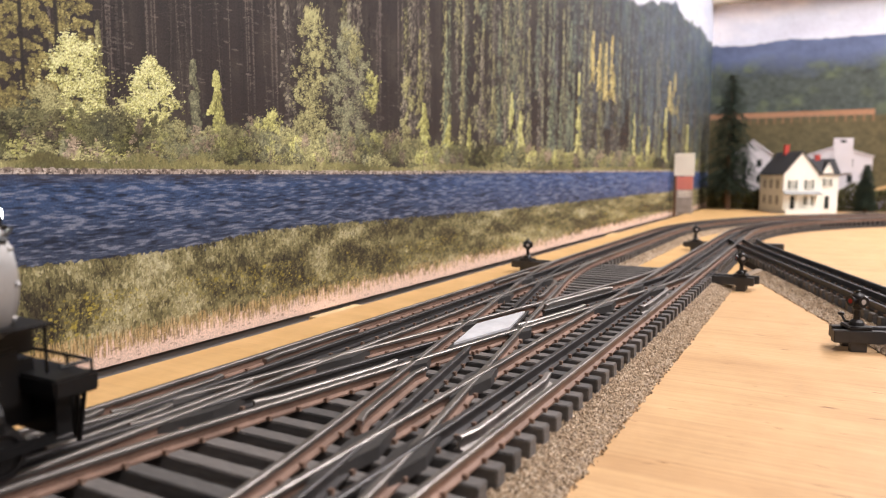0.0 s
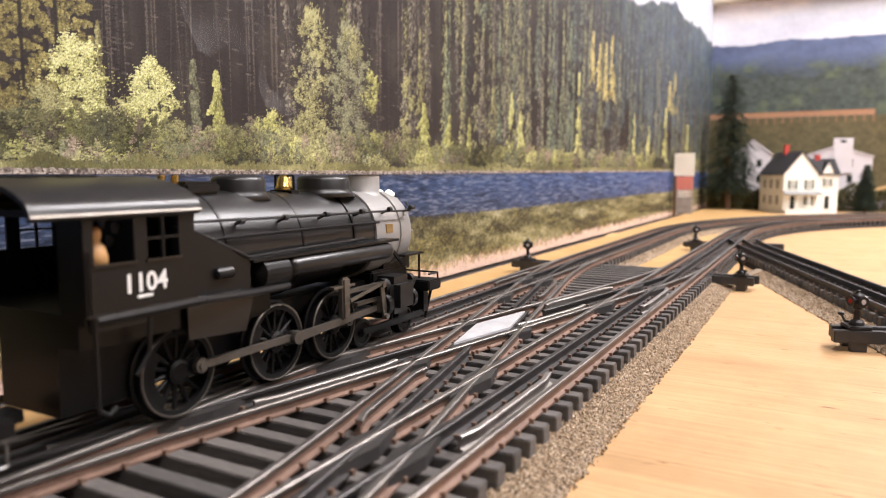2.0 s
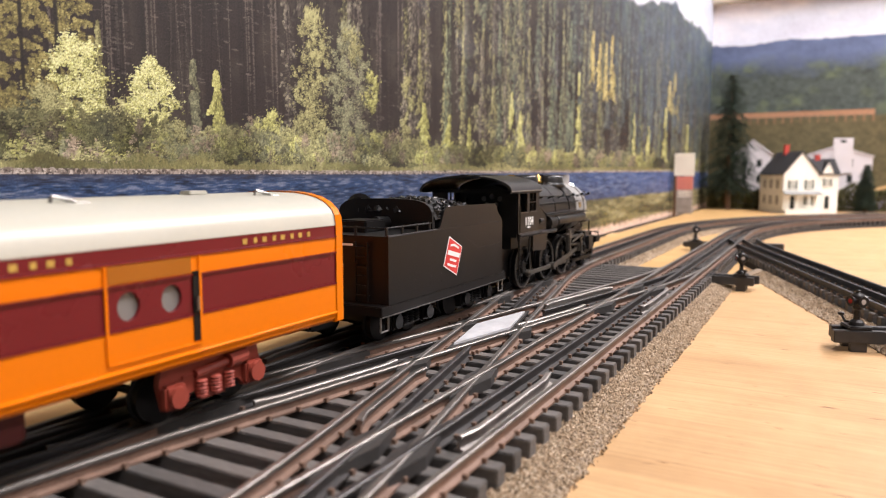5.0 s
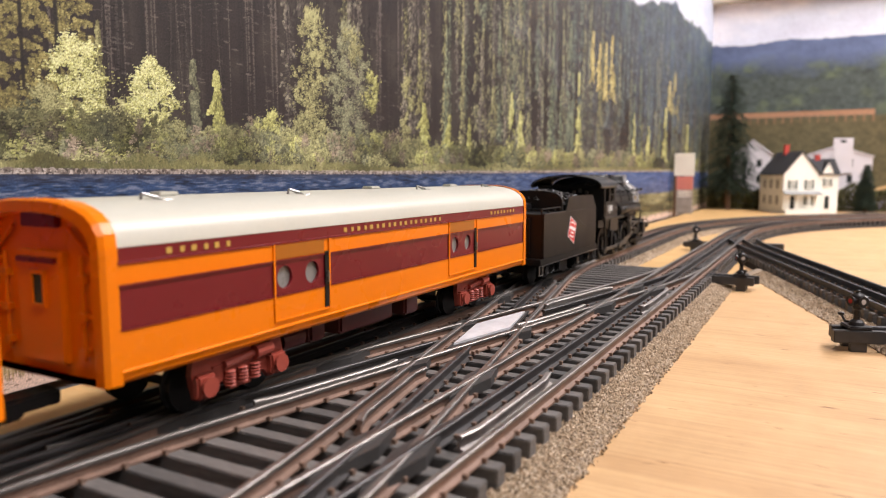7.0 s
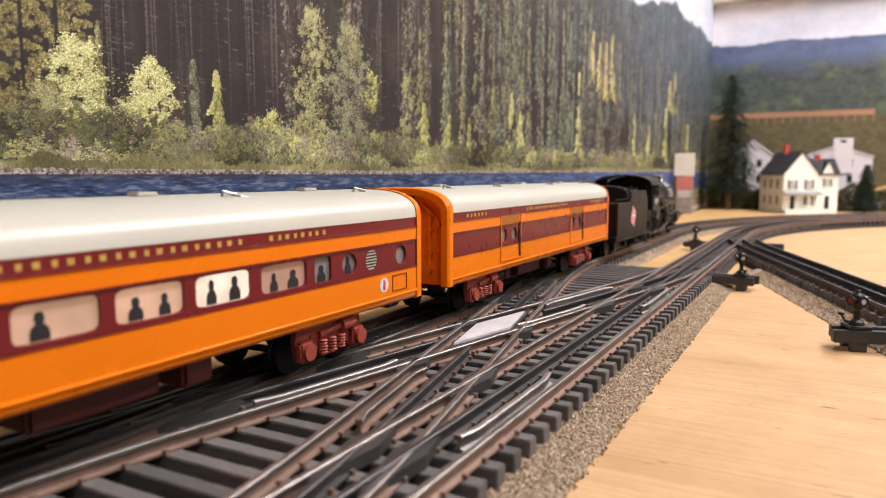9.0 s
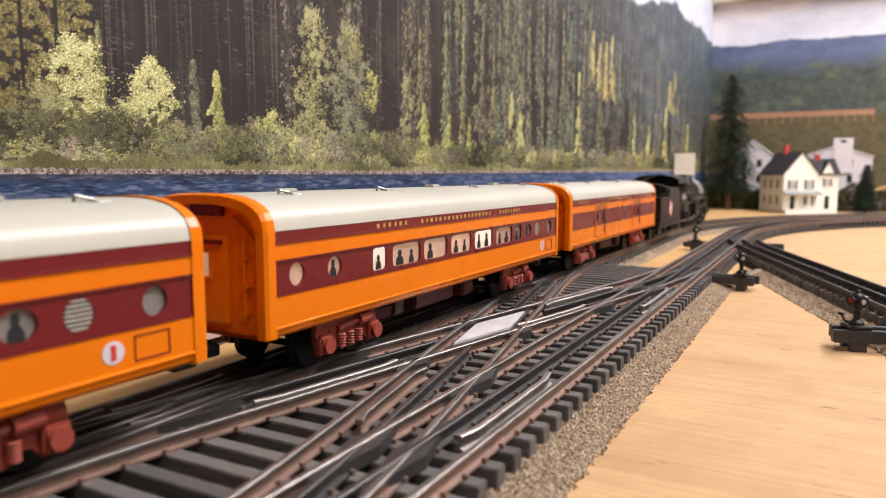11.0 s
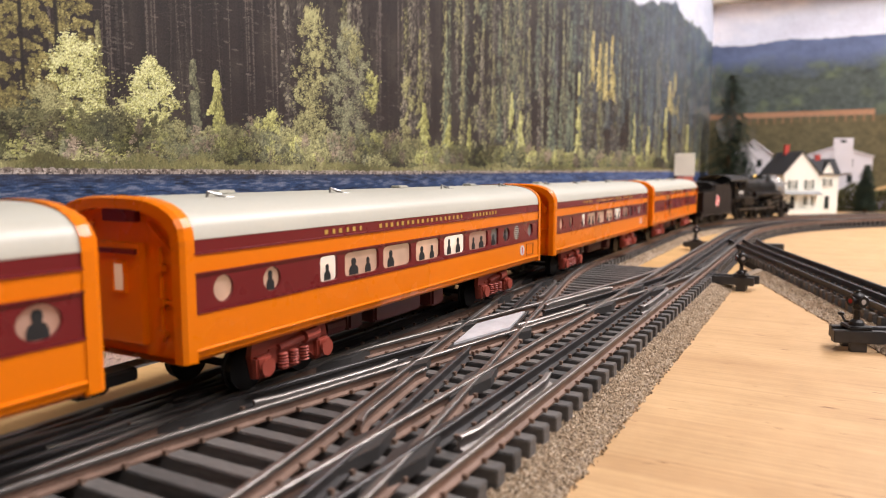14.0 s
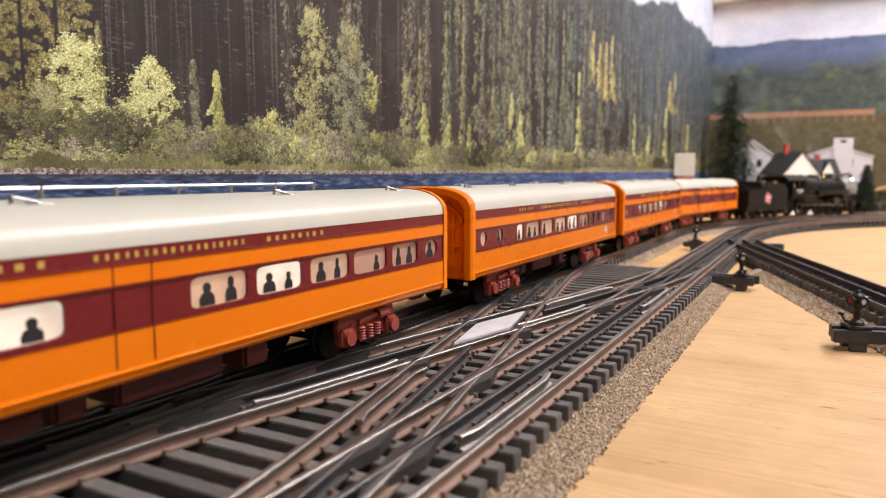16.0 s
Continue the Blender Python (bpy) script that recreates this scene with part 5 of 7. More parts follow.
def letter_bars(parent, x0, x1, count, z0, z1, y, mat, label):
    """Lettering kept as plain blocks of its size and colour: two plain bars each."""
    step = (x1 - x0) / count
    d = 0.00025 if y > 0 else -0.00025
    for i in range(count):
        a, b = x0 + step * i, x0 + step * (i + 0.72)
        w = (b - a) * 0.3
        bm = bmesh.new()
        for p in ((a, a + w, z0, z1), (b - w * 0.8, b, z0, z1)):
            box(bm, p[0], p[1], min(y, y + d), max(y, y + d), p[2], p[3])
        part("letter_bar", bm, mat, parent, label)


def car_end(e, sgn, window):
    """End of a coach: thick rounded rim, recessed bulkhead with door, braces and hinges."""
    L = CAR_LEN / 2
    prof = [(-HW - 0.0004, Z0 + 0.0005), (-HW - 0.0004, Z4)] + [(u, v) for u, v in roof_line(HW + 0.0004, Z4, ZT + 0.0005)[::-1]] + [(HW + 0.0004, Z4), (HW + 0.0004, Z0 + 0.0005)]
    clean = []
    for q in prof:
        if not clean or (Vector(q) - Vector(clean[-1])).length > 1e-5:
            clean.append(q)
    cy, cz = 0.0, 0.046
    bm = bmesh.new()
    xa, xb = sgn * (L - 0.0048), sgn * (L + 0.0002)
    rings = []
    for x, k in ((xa, 1.0), (xb - sgn * 0.0015, 1.0), (xb, 0.975), (xb, 0.86), (xa, 0.86)):
        rings.append([bm.verts.new((x, cy + (u - cy) * k, cz + (v - cz) * (k if v > 0.03 else 1.0))) for u, v in clean])
    n = len(clean)
    for a, b in zip(rings, rings[1:]):
        for i in range(n):
            j = (i + 1) % n
            bm.faces.new((a[i], a[j], b[j], b[i]))
    rim = part("end_rim", bm, ORANGE, e)
    bm = bmesh.new()
    x = sgn * (L - 0.0042)
    prism(bm, [(u * 0.98, v - 0.0004) for u, v in clean], x - sgn * 0.001, x, "x")
    wall = part("bulkhead", bm, ORANGE, e)
    bm = bmesh.new()
    box(bm, min(x, x + sgn * 0.0022), max(x, x + sgn * 0.0022), -0.0105, 0.0105, Z0 + 0.004, 0.0585, 0.0004)
    door = part("end_door", bm, ORANGE, wall)
    xd = x + sgn * 0.0022
    bm = bmesh.new()
    for y0, y1, z0, z1 in ((-0.0035, 0.0035, 0.0425, 0.0435), (-0.0035, 0.0035, 0.0515, 0.0525), (-0.0035, -0.0025, 0.0435, 0.0515), (0.0025, 0.0035, 0.0435, 0.0515)):
        box(bm, min(xd, xd + sgn * 0.0008), max(xd, xd + sgn * 0.0008), y0, y1, z0, z1)
    part("window_frame", bm, ORANGE, wall)
    bm = bmesh.new()
    box(bm, min(xd, xd + sgn * 0.0002), max(xd, xd + sgn * 0.0002), -0.0025, 0.0025, 0.0435, 0.0515)
    part("door_window", bm, GLOW_WARM if window else PANE, wall)
    bm = bmesh.new()
    box(bm, min(xd, xd + sgn * 0.0012), max(xd, xd + sgn * 0.0012), -0.009, 0.009, 0.0545, 0.0562)
    box(bm, min(x, x + sgn * 0.0018), max(x, x + sgn * 0.0018), -0.0085, 0.0085, 0.0655, 0.0695, 0.0003)
    part("hood", bm, MAROON, wall, "dark red hood over the end door")
    for side in (-1, 1):
        bm = bmesh.new()
        y = side * 0.0185
        tube(bm, (x + sgn * 0.0012, side * 0.0135, 0.0655), (x + sgn * 0.0012, side * 0.0245, 0.0555), 0.0006, n=8)
        tube(bm, (x + sgn * 0.0012, y, Z0 + 0.006), (x + sgn * 0.0012, y, 0.0575), 0.0006, n=8)
        lathe(bm, [(0.0016, 0), (0.0016, 0.0018 * sgn)], 12, "x", (x, side * 0.0235, 0.054))
        for z in (0.031, 0.041, 0.051):
            box(bm, min(x, x + sgn * 0.002), max(x, x + sgn * 0.002), y - 0.0014, y + 0.0014, z - 0.001, z + 0.001)
        box(bm, min(x, x + sgn * 0.0012), max(x, x + sgn * 0.0012), min(y, side * 0.0255), max(y, side * 0.0255), 0.0405, 0.0415)
        part("grab_rail", bm, ORANGE, wall)
    bm = bmesh.new()
    xo = sgn * (L + 0.0135)
    box(bm, min(x, xo), max(x, xo), -0.004, 0.004, 0.0125, 0.0175, 0.0006)
    box(bm, min(xo - sgn * 0.006, xo), max(xo - sgn * 0.006, xo), -0.0065, 0.0065, 0.0115, 0.0185, 0.001)
    part("coupler", bm, BLACK, e, "black knuckle coupler")


def coach(label, kind):
    """Orange and maroon streamlined coach; kind picks its windows."""
    e = thing("passenger_car", label, "train car", group="coaches of the train")
    L = CAR_LEN / 2 - 0.0045
    if kind == "baggage":
        wins = [("round", -0.0795, -0.072, 0.0402, 0.048, 0), ("round", -0.0648, -0.0573, 0.0402, 0.048, 0), ("round", 0.047, 0.054, 0.0402, 0.048, 0), ("round", 0.061, 0.068, 0.0402, 0.048, 0)]
    elif kind == "coach":
        wins = [("round", -0.1330, -0.1247, 0.0402, 0.0484, 2), ("round", -0.1115, -0.1030, 0.0402, 0.0484, 2), ("square", -0.0818, -0.0713, 0.0395, 0.0488, 3),
                ("square", -0.0668, -0.0433, 0.0395, 0.0488, 2), ("square", -0.0400, -0.0173, 0.0395, 0.0488, 2), ("square", -0.0131, 0.0095, 0.0395, 0.0488, 2),
                ("square", 0.0136, 0.0363, 0.0395, 0.0488, 3), ("square", 0.0410, 0.0640, 0.0395, 0.0488, 1), ("square", 0.0684, 0.0782, 0.0395, 0.0488, 0),
                ("round", 0.0850, 0.0945, 0.0402, 0.0484, 0), ("round", 0.1005, 0.1090, 0.0402, 0.0484, 4), ("round", 0.1232, 0.1315, 0.0402, 0.0484, 0)]
    else:
        wins = [("square", -0.1100, -0.0900, 0.0395, 0.0488, 2), ("square", -0.0800, -0.0521, 0.0395, 0.0488, 3), ("square", -0.0136, 0.0095, 0.0395, 0.0488, 2),
                ("square", 0.0135, 0.0363, 0.0395, 0.0488, 3), ("square", 0.0408, 0.0642, 0.0395, 0.0488, 2), ("square", 0.0673, 0.0910, 0.0395, 0.0488, 1),
                ("square", 0.0951, 0.1166, 0.0395, 0.0488, 1), ("round", 0.1233, 0.1348, 0.0398, 0.0486, 1)]
    panes = [GREY_PANE, GLOW_DIM, GLOW_WARM, GLOW_BRIGHT, MAROON]
    for side in (-1, 1):
        y = side * HW
        # lower side with rolled bottom edge and a bead line
        bm = bmesh.new()
        prof = [(0.0, Z1), (0.0, 0.0268), (0.0005, 0.0265), (0.0005, 0.0259), (0.0, 0.0256), (-0.0004, 0.0238), (-0.0018, 0.0225), (-0.004, Z0), (-0.005, 0.0232), (-0.0016, 0.0262), (-0.0016, Z1)]
        prism(bm, [(side * (HW + u), v) for u, v in prof], -L, L, "x")
        part("lower_panel", bm, ORANGE, e)
        cuts = sorted(w[:5] for w in wins)
        cuts = sorted(cuts, key=lambda w: w[1])
        marks = [-L] + [(p[2] + q[1]) / 2 for p, q in zip(cuts, cuts[1:])] + [L]
        bands = {}
        for w, ma, mb in zip(cuts, marks, marks[1:]):
            bm = bmesh.new()
            pierced_band(bm, ma, mb, Z1, Z2, y - side * 0.0002, 0.0016, [w])
            bands[w[1]] = part("window_panel", bm, MAROON, e, "maroon window panel")
        bm = bmesh.new()
        for z in (Z1, Z2):
            box(bm, -L, L, min(y, y + side * 0.0004), max(y, y + side * 0.0004), z - 0.0003, z + 0.0003)
        part("bead", bm, MAROON, e)
        bm = bmesh.new()
        box(bm, -L, L, min(y, y - side * 0.0015), max(y, y - side * 0.0015), Z2 + 0.0003, Z3)
        part("upper_panel", bm, ORANGE, e)
        bm = bmesh.new()
        prism(bm, [(side * (HW + u), v) for u, v in ((-0.0015, Z3), (0.0005, Z3), (0.0005, Z3 + 0.0006), (-0.0001, Z3 + 0.0008), (-0.0002, Z4), (-0.0015, Z4))], -L, L, "x")
        part("letterboard", bm, MAROON, e, "maroon letterboard")
        for i, (shape, a, b, z0, z1, look_of) in enumerate(wins):
            band = bands[a]
            bm = bmesh.new()
            yi = y - side * 0.0014
            box(bm, a - 0.0008, b + 0.0008, min(yi, yi - side * 0.0004), max(yi, yi - side * 0.0004), z0 - 0.0006, z1 + 0.0006)
            part("window_pane", bm, panes[look_of], band, ("lit window", "unlit window")[look_of == 0])
            if look_of == 4:
                for k in range(7):
                    bm = bmesh.new()
                    z = z0 + (k + 0.5) * (z1 - z0) / 7
                    h = 0.9 * (b - a) / 2 * math.sqrt(max(0.02, 1 - ((k - 3) / 3.6) ** 2))
                    box(bm, (a + b) / 2 - h, (a + b) / 2 + h, min(yi + side * 0.0002, yi + side * 0.0013), max(yi + side * 0.0002, yi + side * 0.0013), z - 0.0002, z + 0.0002)
                    part("louvre_slat", bm, CREAM, band)
                continue
            # dark cut-outs behind the glass, kept as plain shapes
            spots = {True: [0.3, 0.72], False: [0.5]}[b - a > 0.018]
            if kind == "baggage" or (kind == "coach" and i in (0, 11)):
                spots = []
            if kind == "coach" and i == 4:
                spots = [0.32]
            if kind == "diner" and i in (1, 5):
                spots = [0.72]
            for f in spots:
                cx = a + (b - a) * f
                w = 0.0024 + 0.0006 * math.sin(i * 7 + f * 20)
                h = (z1 - z0) * (0.72 + 0.1 * math.sin(i * 3 + f * 11))
                zb = z0 + 0.0003
                out = [(-1, 0), (1, 0), (1.0, 0.3), (0.75, 0.5), (0.38, 0.58), (0.52, 0.72), (0.5, 0.88), (0.25, 1.0), (-0.25, 1.0), (-0.5, 0.88), (-0.52, 0.72), (-0.38, 0.58), (-0.75, 0.5), (-1.0, 0.3)]
                bm = bmesh.new()
                prism(bm, [(cx + u * w, zb + v * h) for u, v in out], yi + side * 0.0001, yi + side * 0.0003)
                part("dark_shape", bm, SHAPE, band, "plain dark shape")
        shift = {"baggage": [(-0.1245, -0.098, 3), (-0.042, 0.0376, 9), (0.0925, 0.128, 4)], "coach": [(-0.079, -0.053, 3), (-0.043, 0.035, 9), (0.045, 0.077, 4)],
                 "diner": [(-0.083, -0.054, 3), (-0.044, 0.0098, 9), (0.0185, 0.05, 4)]}[kind]
        for a, b, c in shift:
            letter_bars(e, a, b, c, 0.0569, 0.0591, y + side * -0.0002, GOLD, "gold lettering bar")
        if kind == "baggage":
            for a, b in ((-0.0812, -0.0515), (0.0435, 0.0745)):
                # sliding door set back, with its slot and handle
                bm = bmesh.new()
                for xx in (a, b):
                    box(bm, xx - 0.0004, xx + 0.0004, min(y, y + side * 0.0005), max(y, y + side * 0.0005), 0.0292, Z3)
                box(bm, a, b, min(y, y + side * 0.0005), max(y, y + side * 0.0005), 0.0285, 0.0293)
                part("door_frame", bm, ORANGE, e)
                bm = bmesh.new()
                box(bm, b - 0.0028, b - 0.0004, min(y, y + side * 0.0004), max(y, y + side * 0.0004), 0.0298, 0.0508, 0.0001)
                slot = part("door_slot", bm, BLACK, e, "dark door slot")
                bm = bmesh.new()
                tube(bm, (b - 0.0016, y + side * 0.0012, 0.0395), (b - 0.0016, y + side * 0.0012, 0.0435), 0.0004, n=8)
                tube(bm, (b - 0.0016, y, 0.0418), (b - 0.0016, y + side * 0.0012, 0.0418), 0.0004, n=6)
                part("door_handle", bm, TYRE, e, "bright door handle")
                # Header shade is put into its colour: a darker copy of the body orange.
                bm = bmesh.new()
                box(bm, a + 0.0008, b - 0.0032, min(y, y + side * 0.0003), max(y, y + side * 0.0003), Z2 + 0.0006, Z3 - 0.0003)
                part("door_header", bm, worn("shaded_orange_board", (0.36, 0.11, 0.004), 0.35, 0, 0.05, 30), e, "door header, orange darkened as if in shade")
        if kind == "coach":
            bm = bmesh.new()
            lathe(bm, [(0.0033, 0), (0.0033, 0.0002 * side)], 24, "y", (0.1135, y, 0.0325))
            part("emblem", bm, PINKISH, e, "small round pale and red emblem")
            bm = bmesh.new()
            box(bm, 0.1128, 0.1142, min(y, y + side * 0.0004), max(y, y + side * 0.0004), 0.0303, 0.0347)
            part("emblem_bar", bm, RED_INK, e)
            for x0, x1, z0, z1 in ((0.12, 0.1203, 0.0285, 0.036), (0.1312, 0.1315, 0.0285, 0.036), (0.12, 0.1315, 0.0357, 0.036), (0.12, 0.1315, 0.0285, 0.0288)):
                bm = bmesh.new()
                box(bm, x0, x1, min(y, y + side * 0.0003), max(y, y + side * 0.0003), z0, z1)
                part("hatch_line", bm, MAROON, e)
        if kind == "diner":
            for xx in (-0.0389, -0.027):
                bm = bmesh.new()
                box(bm, xx - 0.00012, xx + 0.00012, min(y, y + side * 0.0003), max(y, y + side * 0.0003), 0.0275, Z3)
                part("door_line", bm, MAROON, e)
    # roof with two lengthwise seams
    bm = bmesh.new()
    out = roof_line()
    inner = [(u * 0.94, v - 0.0015) for u, v in out[::-1]]
    prism(bm, out + inner, -L, L, "x")
    roof = part("roof", bm, CREAM, e, "cream ribbed roof", True)
    roof.data.set_sharp_from_angle(angle=radians(30))
    for yy, zz in ((-0.0235, 0.0691), (0.0235, 0.0691), (-0.014, 0.07205), (0.014, 0.07205)):
        bm = bmesh.new()
        tube(bm, (-L, yy, zz), (L, yy, zz), 0.00035, n=6)
        part("roof_seam", bm, CREAM, e)
    for xx in (-0.115, -0.05, 0.045, 0.12):
        bm = bmesh.new()
        wire(bm, [(xx - 0.004, -0.0135, 0.0722), (xx - 0.0035, -0.0135, 0.0745), (xx + 0.001, -0.015, 0.0733), (xx + 0.003, -0.015, 0.0722), (xx + 0.006, -0.0155, 0.0722)], 0.0005)
        wire(bm, [(xx - 0.0025, -0.0135, 0.0744), (xx + 0.002, -0.0135, 0.0728)], 0.0005)
        part("roof_hook", bm, TYRE, e, "small bent wire roof hook")
    if kind == "diner":
        bm = bmesh.new()
        wire(bm, [(-0.11, 0.004, 0.0765), (0.085, 0.004, 0.0765)], 0.00055)
        for i in range(9):
            xx = -0.108 + i * 0.024
            tube(bm, (xx, 0.004, 0.0728), (xx, 0.004, 0.0772), 0.0007, n=8)
        part("roof_antenna", bm, TYRE, e, "long wire antenna on posts")
        for xx in (-0.088, -0.072):
            bm = bmesh.new()
            lathe(bm, [(0.0024, 0.0725), (0.0026, 0.074), (0.0018, 0.0756), (0.0004, 0.076)], 14, "z", (xx, -0.009, -0.0006))
            part("roof_vent", bm, CREAM, e)
    else:
        for xx in (-0.1, 0.02, 0.1):
            bm = bmesh.new()
            box(bm, xx - 0.004, xx + 0.004, -0.003, 0.003, 0.073, 0.0746, 0.0005)
            part("roof_vent", bm, CREAM, e)
    bm = bmesh.new()
    box(bm, -L, L, -HW + 0.0018, HW - 0.0018, Z0 + 0.001, Z0 + 0.0035)
    part("underframe", bm, BLACK, e)
    car_end(e, 1, kind != "baggage")
    car_end(e, -1, kind != "baggage")
    for x0, x1, w in ((-0.032, 0.008, 0.021), (0.014, 0.026, 0.024), (-0.05, -0.04, 0.02)):
        bm = bmesh.new()
        box(bm, x0, x1, -w, w, 0.0115, Z0 + 0.001, 0.0012)
        part("equipment_box", bm, MAROON_UNDER, e, "dark red underfloor box")
    bm = bmesh.new()
    tube(bm, (-0.066, -0.017, 0.016), (-0.054, -0.017, 0.016), 0.0045, n=14)
    part("air_tank", bm, MAROON_UNDER, e)
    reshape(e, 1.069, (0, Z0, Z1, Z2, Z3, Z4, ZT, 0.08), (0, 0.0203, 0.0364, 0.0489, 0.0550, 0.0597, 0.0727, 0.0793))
    truck(e, -0.0985, scale=0.93)
    truck(e, 0.0895, scale=0.93)
    return e


baggage_car = coach("orange and maroon baggage car with cream roof and sliding doors", "baggage")
coach_one = coach("orange and maroon coach with lit windows and cream roof", "coach")
coach_two = copy_thing(coach_one, Matrix.Identity(4))
diner_car = coach("orange and maroon dining car with lit windows and roof antenna", "diner")

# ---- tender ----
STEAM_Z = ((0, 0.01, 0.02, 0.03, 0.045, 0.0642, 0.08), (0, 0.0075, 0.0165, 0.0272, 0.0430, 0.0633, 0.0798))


def text_mesh(body, size, mat, name="number"):
    cu = bpy.data.curves.new(name, "FONT")
    cu.body, cu.size, cu.extrude, cu.align_x, cu.align_y = body, size, 0.0001, "CENTER", "CENTER"
    cu.offset = size * 0.022
    tmp = bpy.data.objects.new(name, cu)
    scene.collection.objects.link(tmp)
    dg = bpy.context.evaluated_depsgraph_get()
    me = bpy.data.meshes.new_from_object(tmp.evaluated_get(dg))
    bpy.data.objects.remove(tmp)
    me.materials.clear()
    me.materials.append(mat)
    return me


def number(parent, body, size, m, label="white painted number"):
    ob = new("number", text_mesh(body, size, WHITE_INK))
    ob.parent = parent
    ob.matrix_basis = m
    ob["label"] = label
    return ob


def rivets(parent, rows, y):
    bm = bmesh.new()
    for x0, z0, x1, z1, n in rows:
        for i in range(n):
            f = i / max(1, n - 1)
            lathe(bm, [(0.0003, 0), (0.0002, 0.0002 * (1 if y > 0 else -1))], 6, "y", (x0 + (x1 - x0) * f, y, z0 + (z1 - z0) * f))
    tagged(part("rivet_rows", bm, BLACK_GLOSS, parent), "", kind="stuff")


def tender():
    e = thing("tender", "black steam tender heaped with coal, red emblem", "train tender")
    bm = bmesh.new()
    out = [(-0.059, 0.0238), (0.063, 0.0238), (0.063, 0.0535), (0.0605, 0.056), (0.057, 0.0585), (0.0545, 0.0625), (0.0515, 0.0638), (-0.0045, 0.0642), (-0.008, 0.0625), (-0.0105, 0.0575), (-0.0125, 0.0545), (-0.0155, 0.0535), (-0.059, 0.0535)]
    for side in (-1, 1):
        bm = bmesh.new()
        prism(bm, out, side * 0.0305, side * 0.0315)
        part("side_sheet", bm, BLACK, e)
        rivets(e, [(-0.036, 0.051, -0.036, 0.028, 7), (-0.0215, 0.051, -0.0215, 0.028, 7), (-0.011, 0.051, -0.011, 0.028, 7), (0.004, 0.062, 0.004, 0.045, 6), (0.028, 0.062, 0.028, 0.04, 8),
                   (0.045, 0.061, 0.045, 0.04, 7), (-0.058, 0.0535, 0.062, 0.0535, 60), (0.012, 0.049, 0.03, 0.041, 14), (0.03, 0.041, 0.062, 0.041, 18)], side * 0.0315)
        bm = bmesh.new()
        tube(bm, (-0.059, side * 0.0313, 0.0536), (-0.0155, side * 0.0313, 0.0536), 0.0005, n=6)
        part("beading", bm, BLACK_GLOSS, e)
    for x0, x1, name in ((-0.059, -0.058, "rear_sheet"), (0.062, 0.063, "front_sheet")):
        bm = bmesh.new()
        box(bm, x0, x1, -0.0304, 0.0304, 0.0238, 0.0534)
        part(name, bm, BLACK, e)
    bm = bmesh.new()
    box(bm, -0.058, -0.004, -0.0304, 0.0304, 0.0515, 0.0533)
    part("deck", bm, BLACK, e)
    bm = bmesh.new()
    box(bm, -0.0645, 0.068, -0.0315, 0.0315, 0.0192, 0.0237, 0.0004)
    part("frame_sill", bm, BLACK, e)
    bm = bmesh.new()
    box(bm, -0.0645, 0.068, -0.0318, -0.0315, 0.0189, 0.0194)
    part("sill_edge", bm, TYRE, e, "worn bright sill edge")
    # curved bunker wall
    bm = bmesh.new()
    pts = []
    for i in range(13):
        a = math.pi * i / 12
        pts.append((0.0295 * math.copysign(abs(math.cos(a)) ** 0.5, math.cos(a)), 0.053 + 0.0152 * math.sin(a) ** 0.4))
    prism(bm, pts, -0.0165, -0.014, "x")
    part("bunker_wall", bm, BLACK, e)
    bm = bmesh.new()
    lathe(bm, [(0.0001, -0.016), (0.009, -0.014), (0.011, -0.0125)], 20, "x", (0, 0.018, 0.0595))
    part("bunker_hood", bm, BLACK, e)
    # coal: a heap of lumps on a mound
    rnd = random.Random(5)
    bm = bmesh.new()
    g = [[bm.verts.new((-0.014 + 0.067 * i / 16, -0.0303 + 0.0606 * j / 10, 0.0585 + 0.0075 * math.sin(math.pi * j / 10) ** 0.7 * math.sin(math.pi * min(1, (i + 1.5) / 15)) ** 0.5 - 0.004 * max(0, i - 12) / 4))
          for j in range(11)] for i in range(17)]
    for i in range(16):
        for j in range(10):
            bm.faces.new((g[i][j], g[i + 1][j], g[i + 1][j + 1], g[i][j + 1]))
    for k in range(1500):
        i, j = rnd.randrange(17), rnd.randrange(11)
        c = g[i][j].co + Vector((rnd.uniform(-0.002, 0.002), rnd.uniform(-0.003, 0.003), rnd.uniform(0, 0.0014)))
        if abs(c.y) > 0.0296:
            continue
        r = rnd.uniform(0.0007, 0.0017)
        rot = Euler((rnd.random() * 6, rnd.random() * 6, rnd.random() * 6)).to_matrix()
        vs = [bm.verts.new(c + rot @ Vector((x * r * rnd.uniform(0.6, 1.2), y * r, z * r * 0.7))) for x in (-1, 1) for y in (-1, 1) for z in (-1, 1)]
        for q in ((0, 1, 3, 2), (4, 6, 7, 5), (0, 4, 5, 1), (2, 3, 7, 6), (0, 2, 6, 4), (1, 5, 7, 3)):
            bm.faces.new([vs[a] for a in q])
    tagged(part("coal_load", bm, COAL, e, "heap of glossy black coal"), kind="stuff")
    # deck fittings
    bm = bmesh.new()
    box(bm, -0.044, -0.027, -0.0085, 0.0085, 0.0533, 0.0588, 0.0006)
    part("water_hatch", bm, BLACK, e)
    bm = bmesh.new()
    tube(bm, (-0.027, -0.002, 0.057), (-0.0165, -0.002, 0.0565), 0.0028, n=14)
    part("hose", bm, BLACK_GLOSS, e)
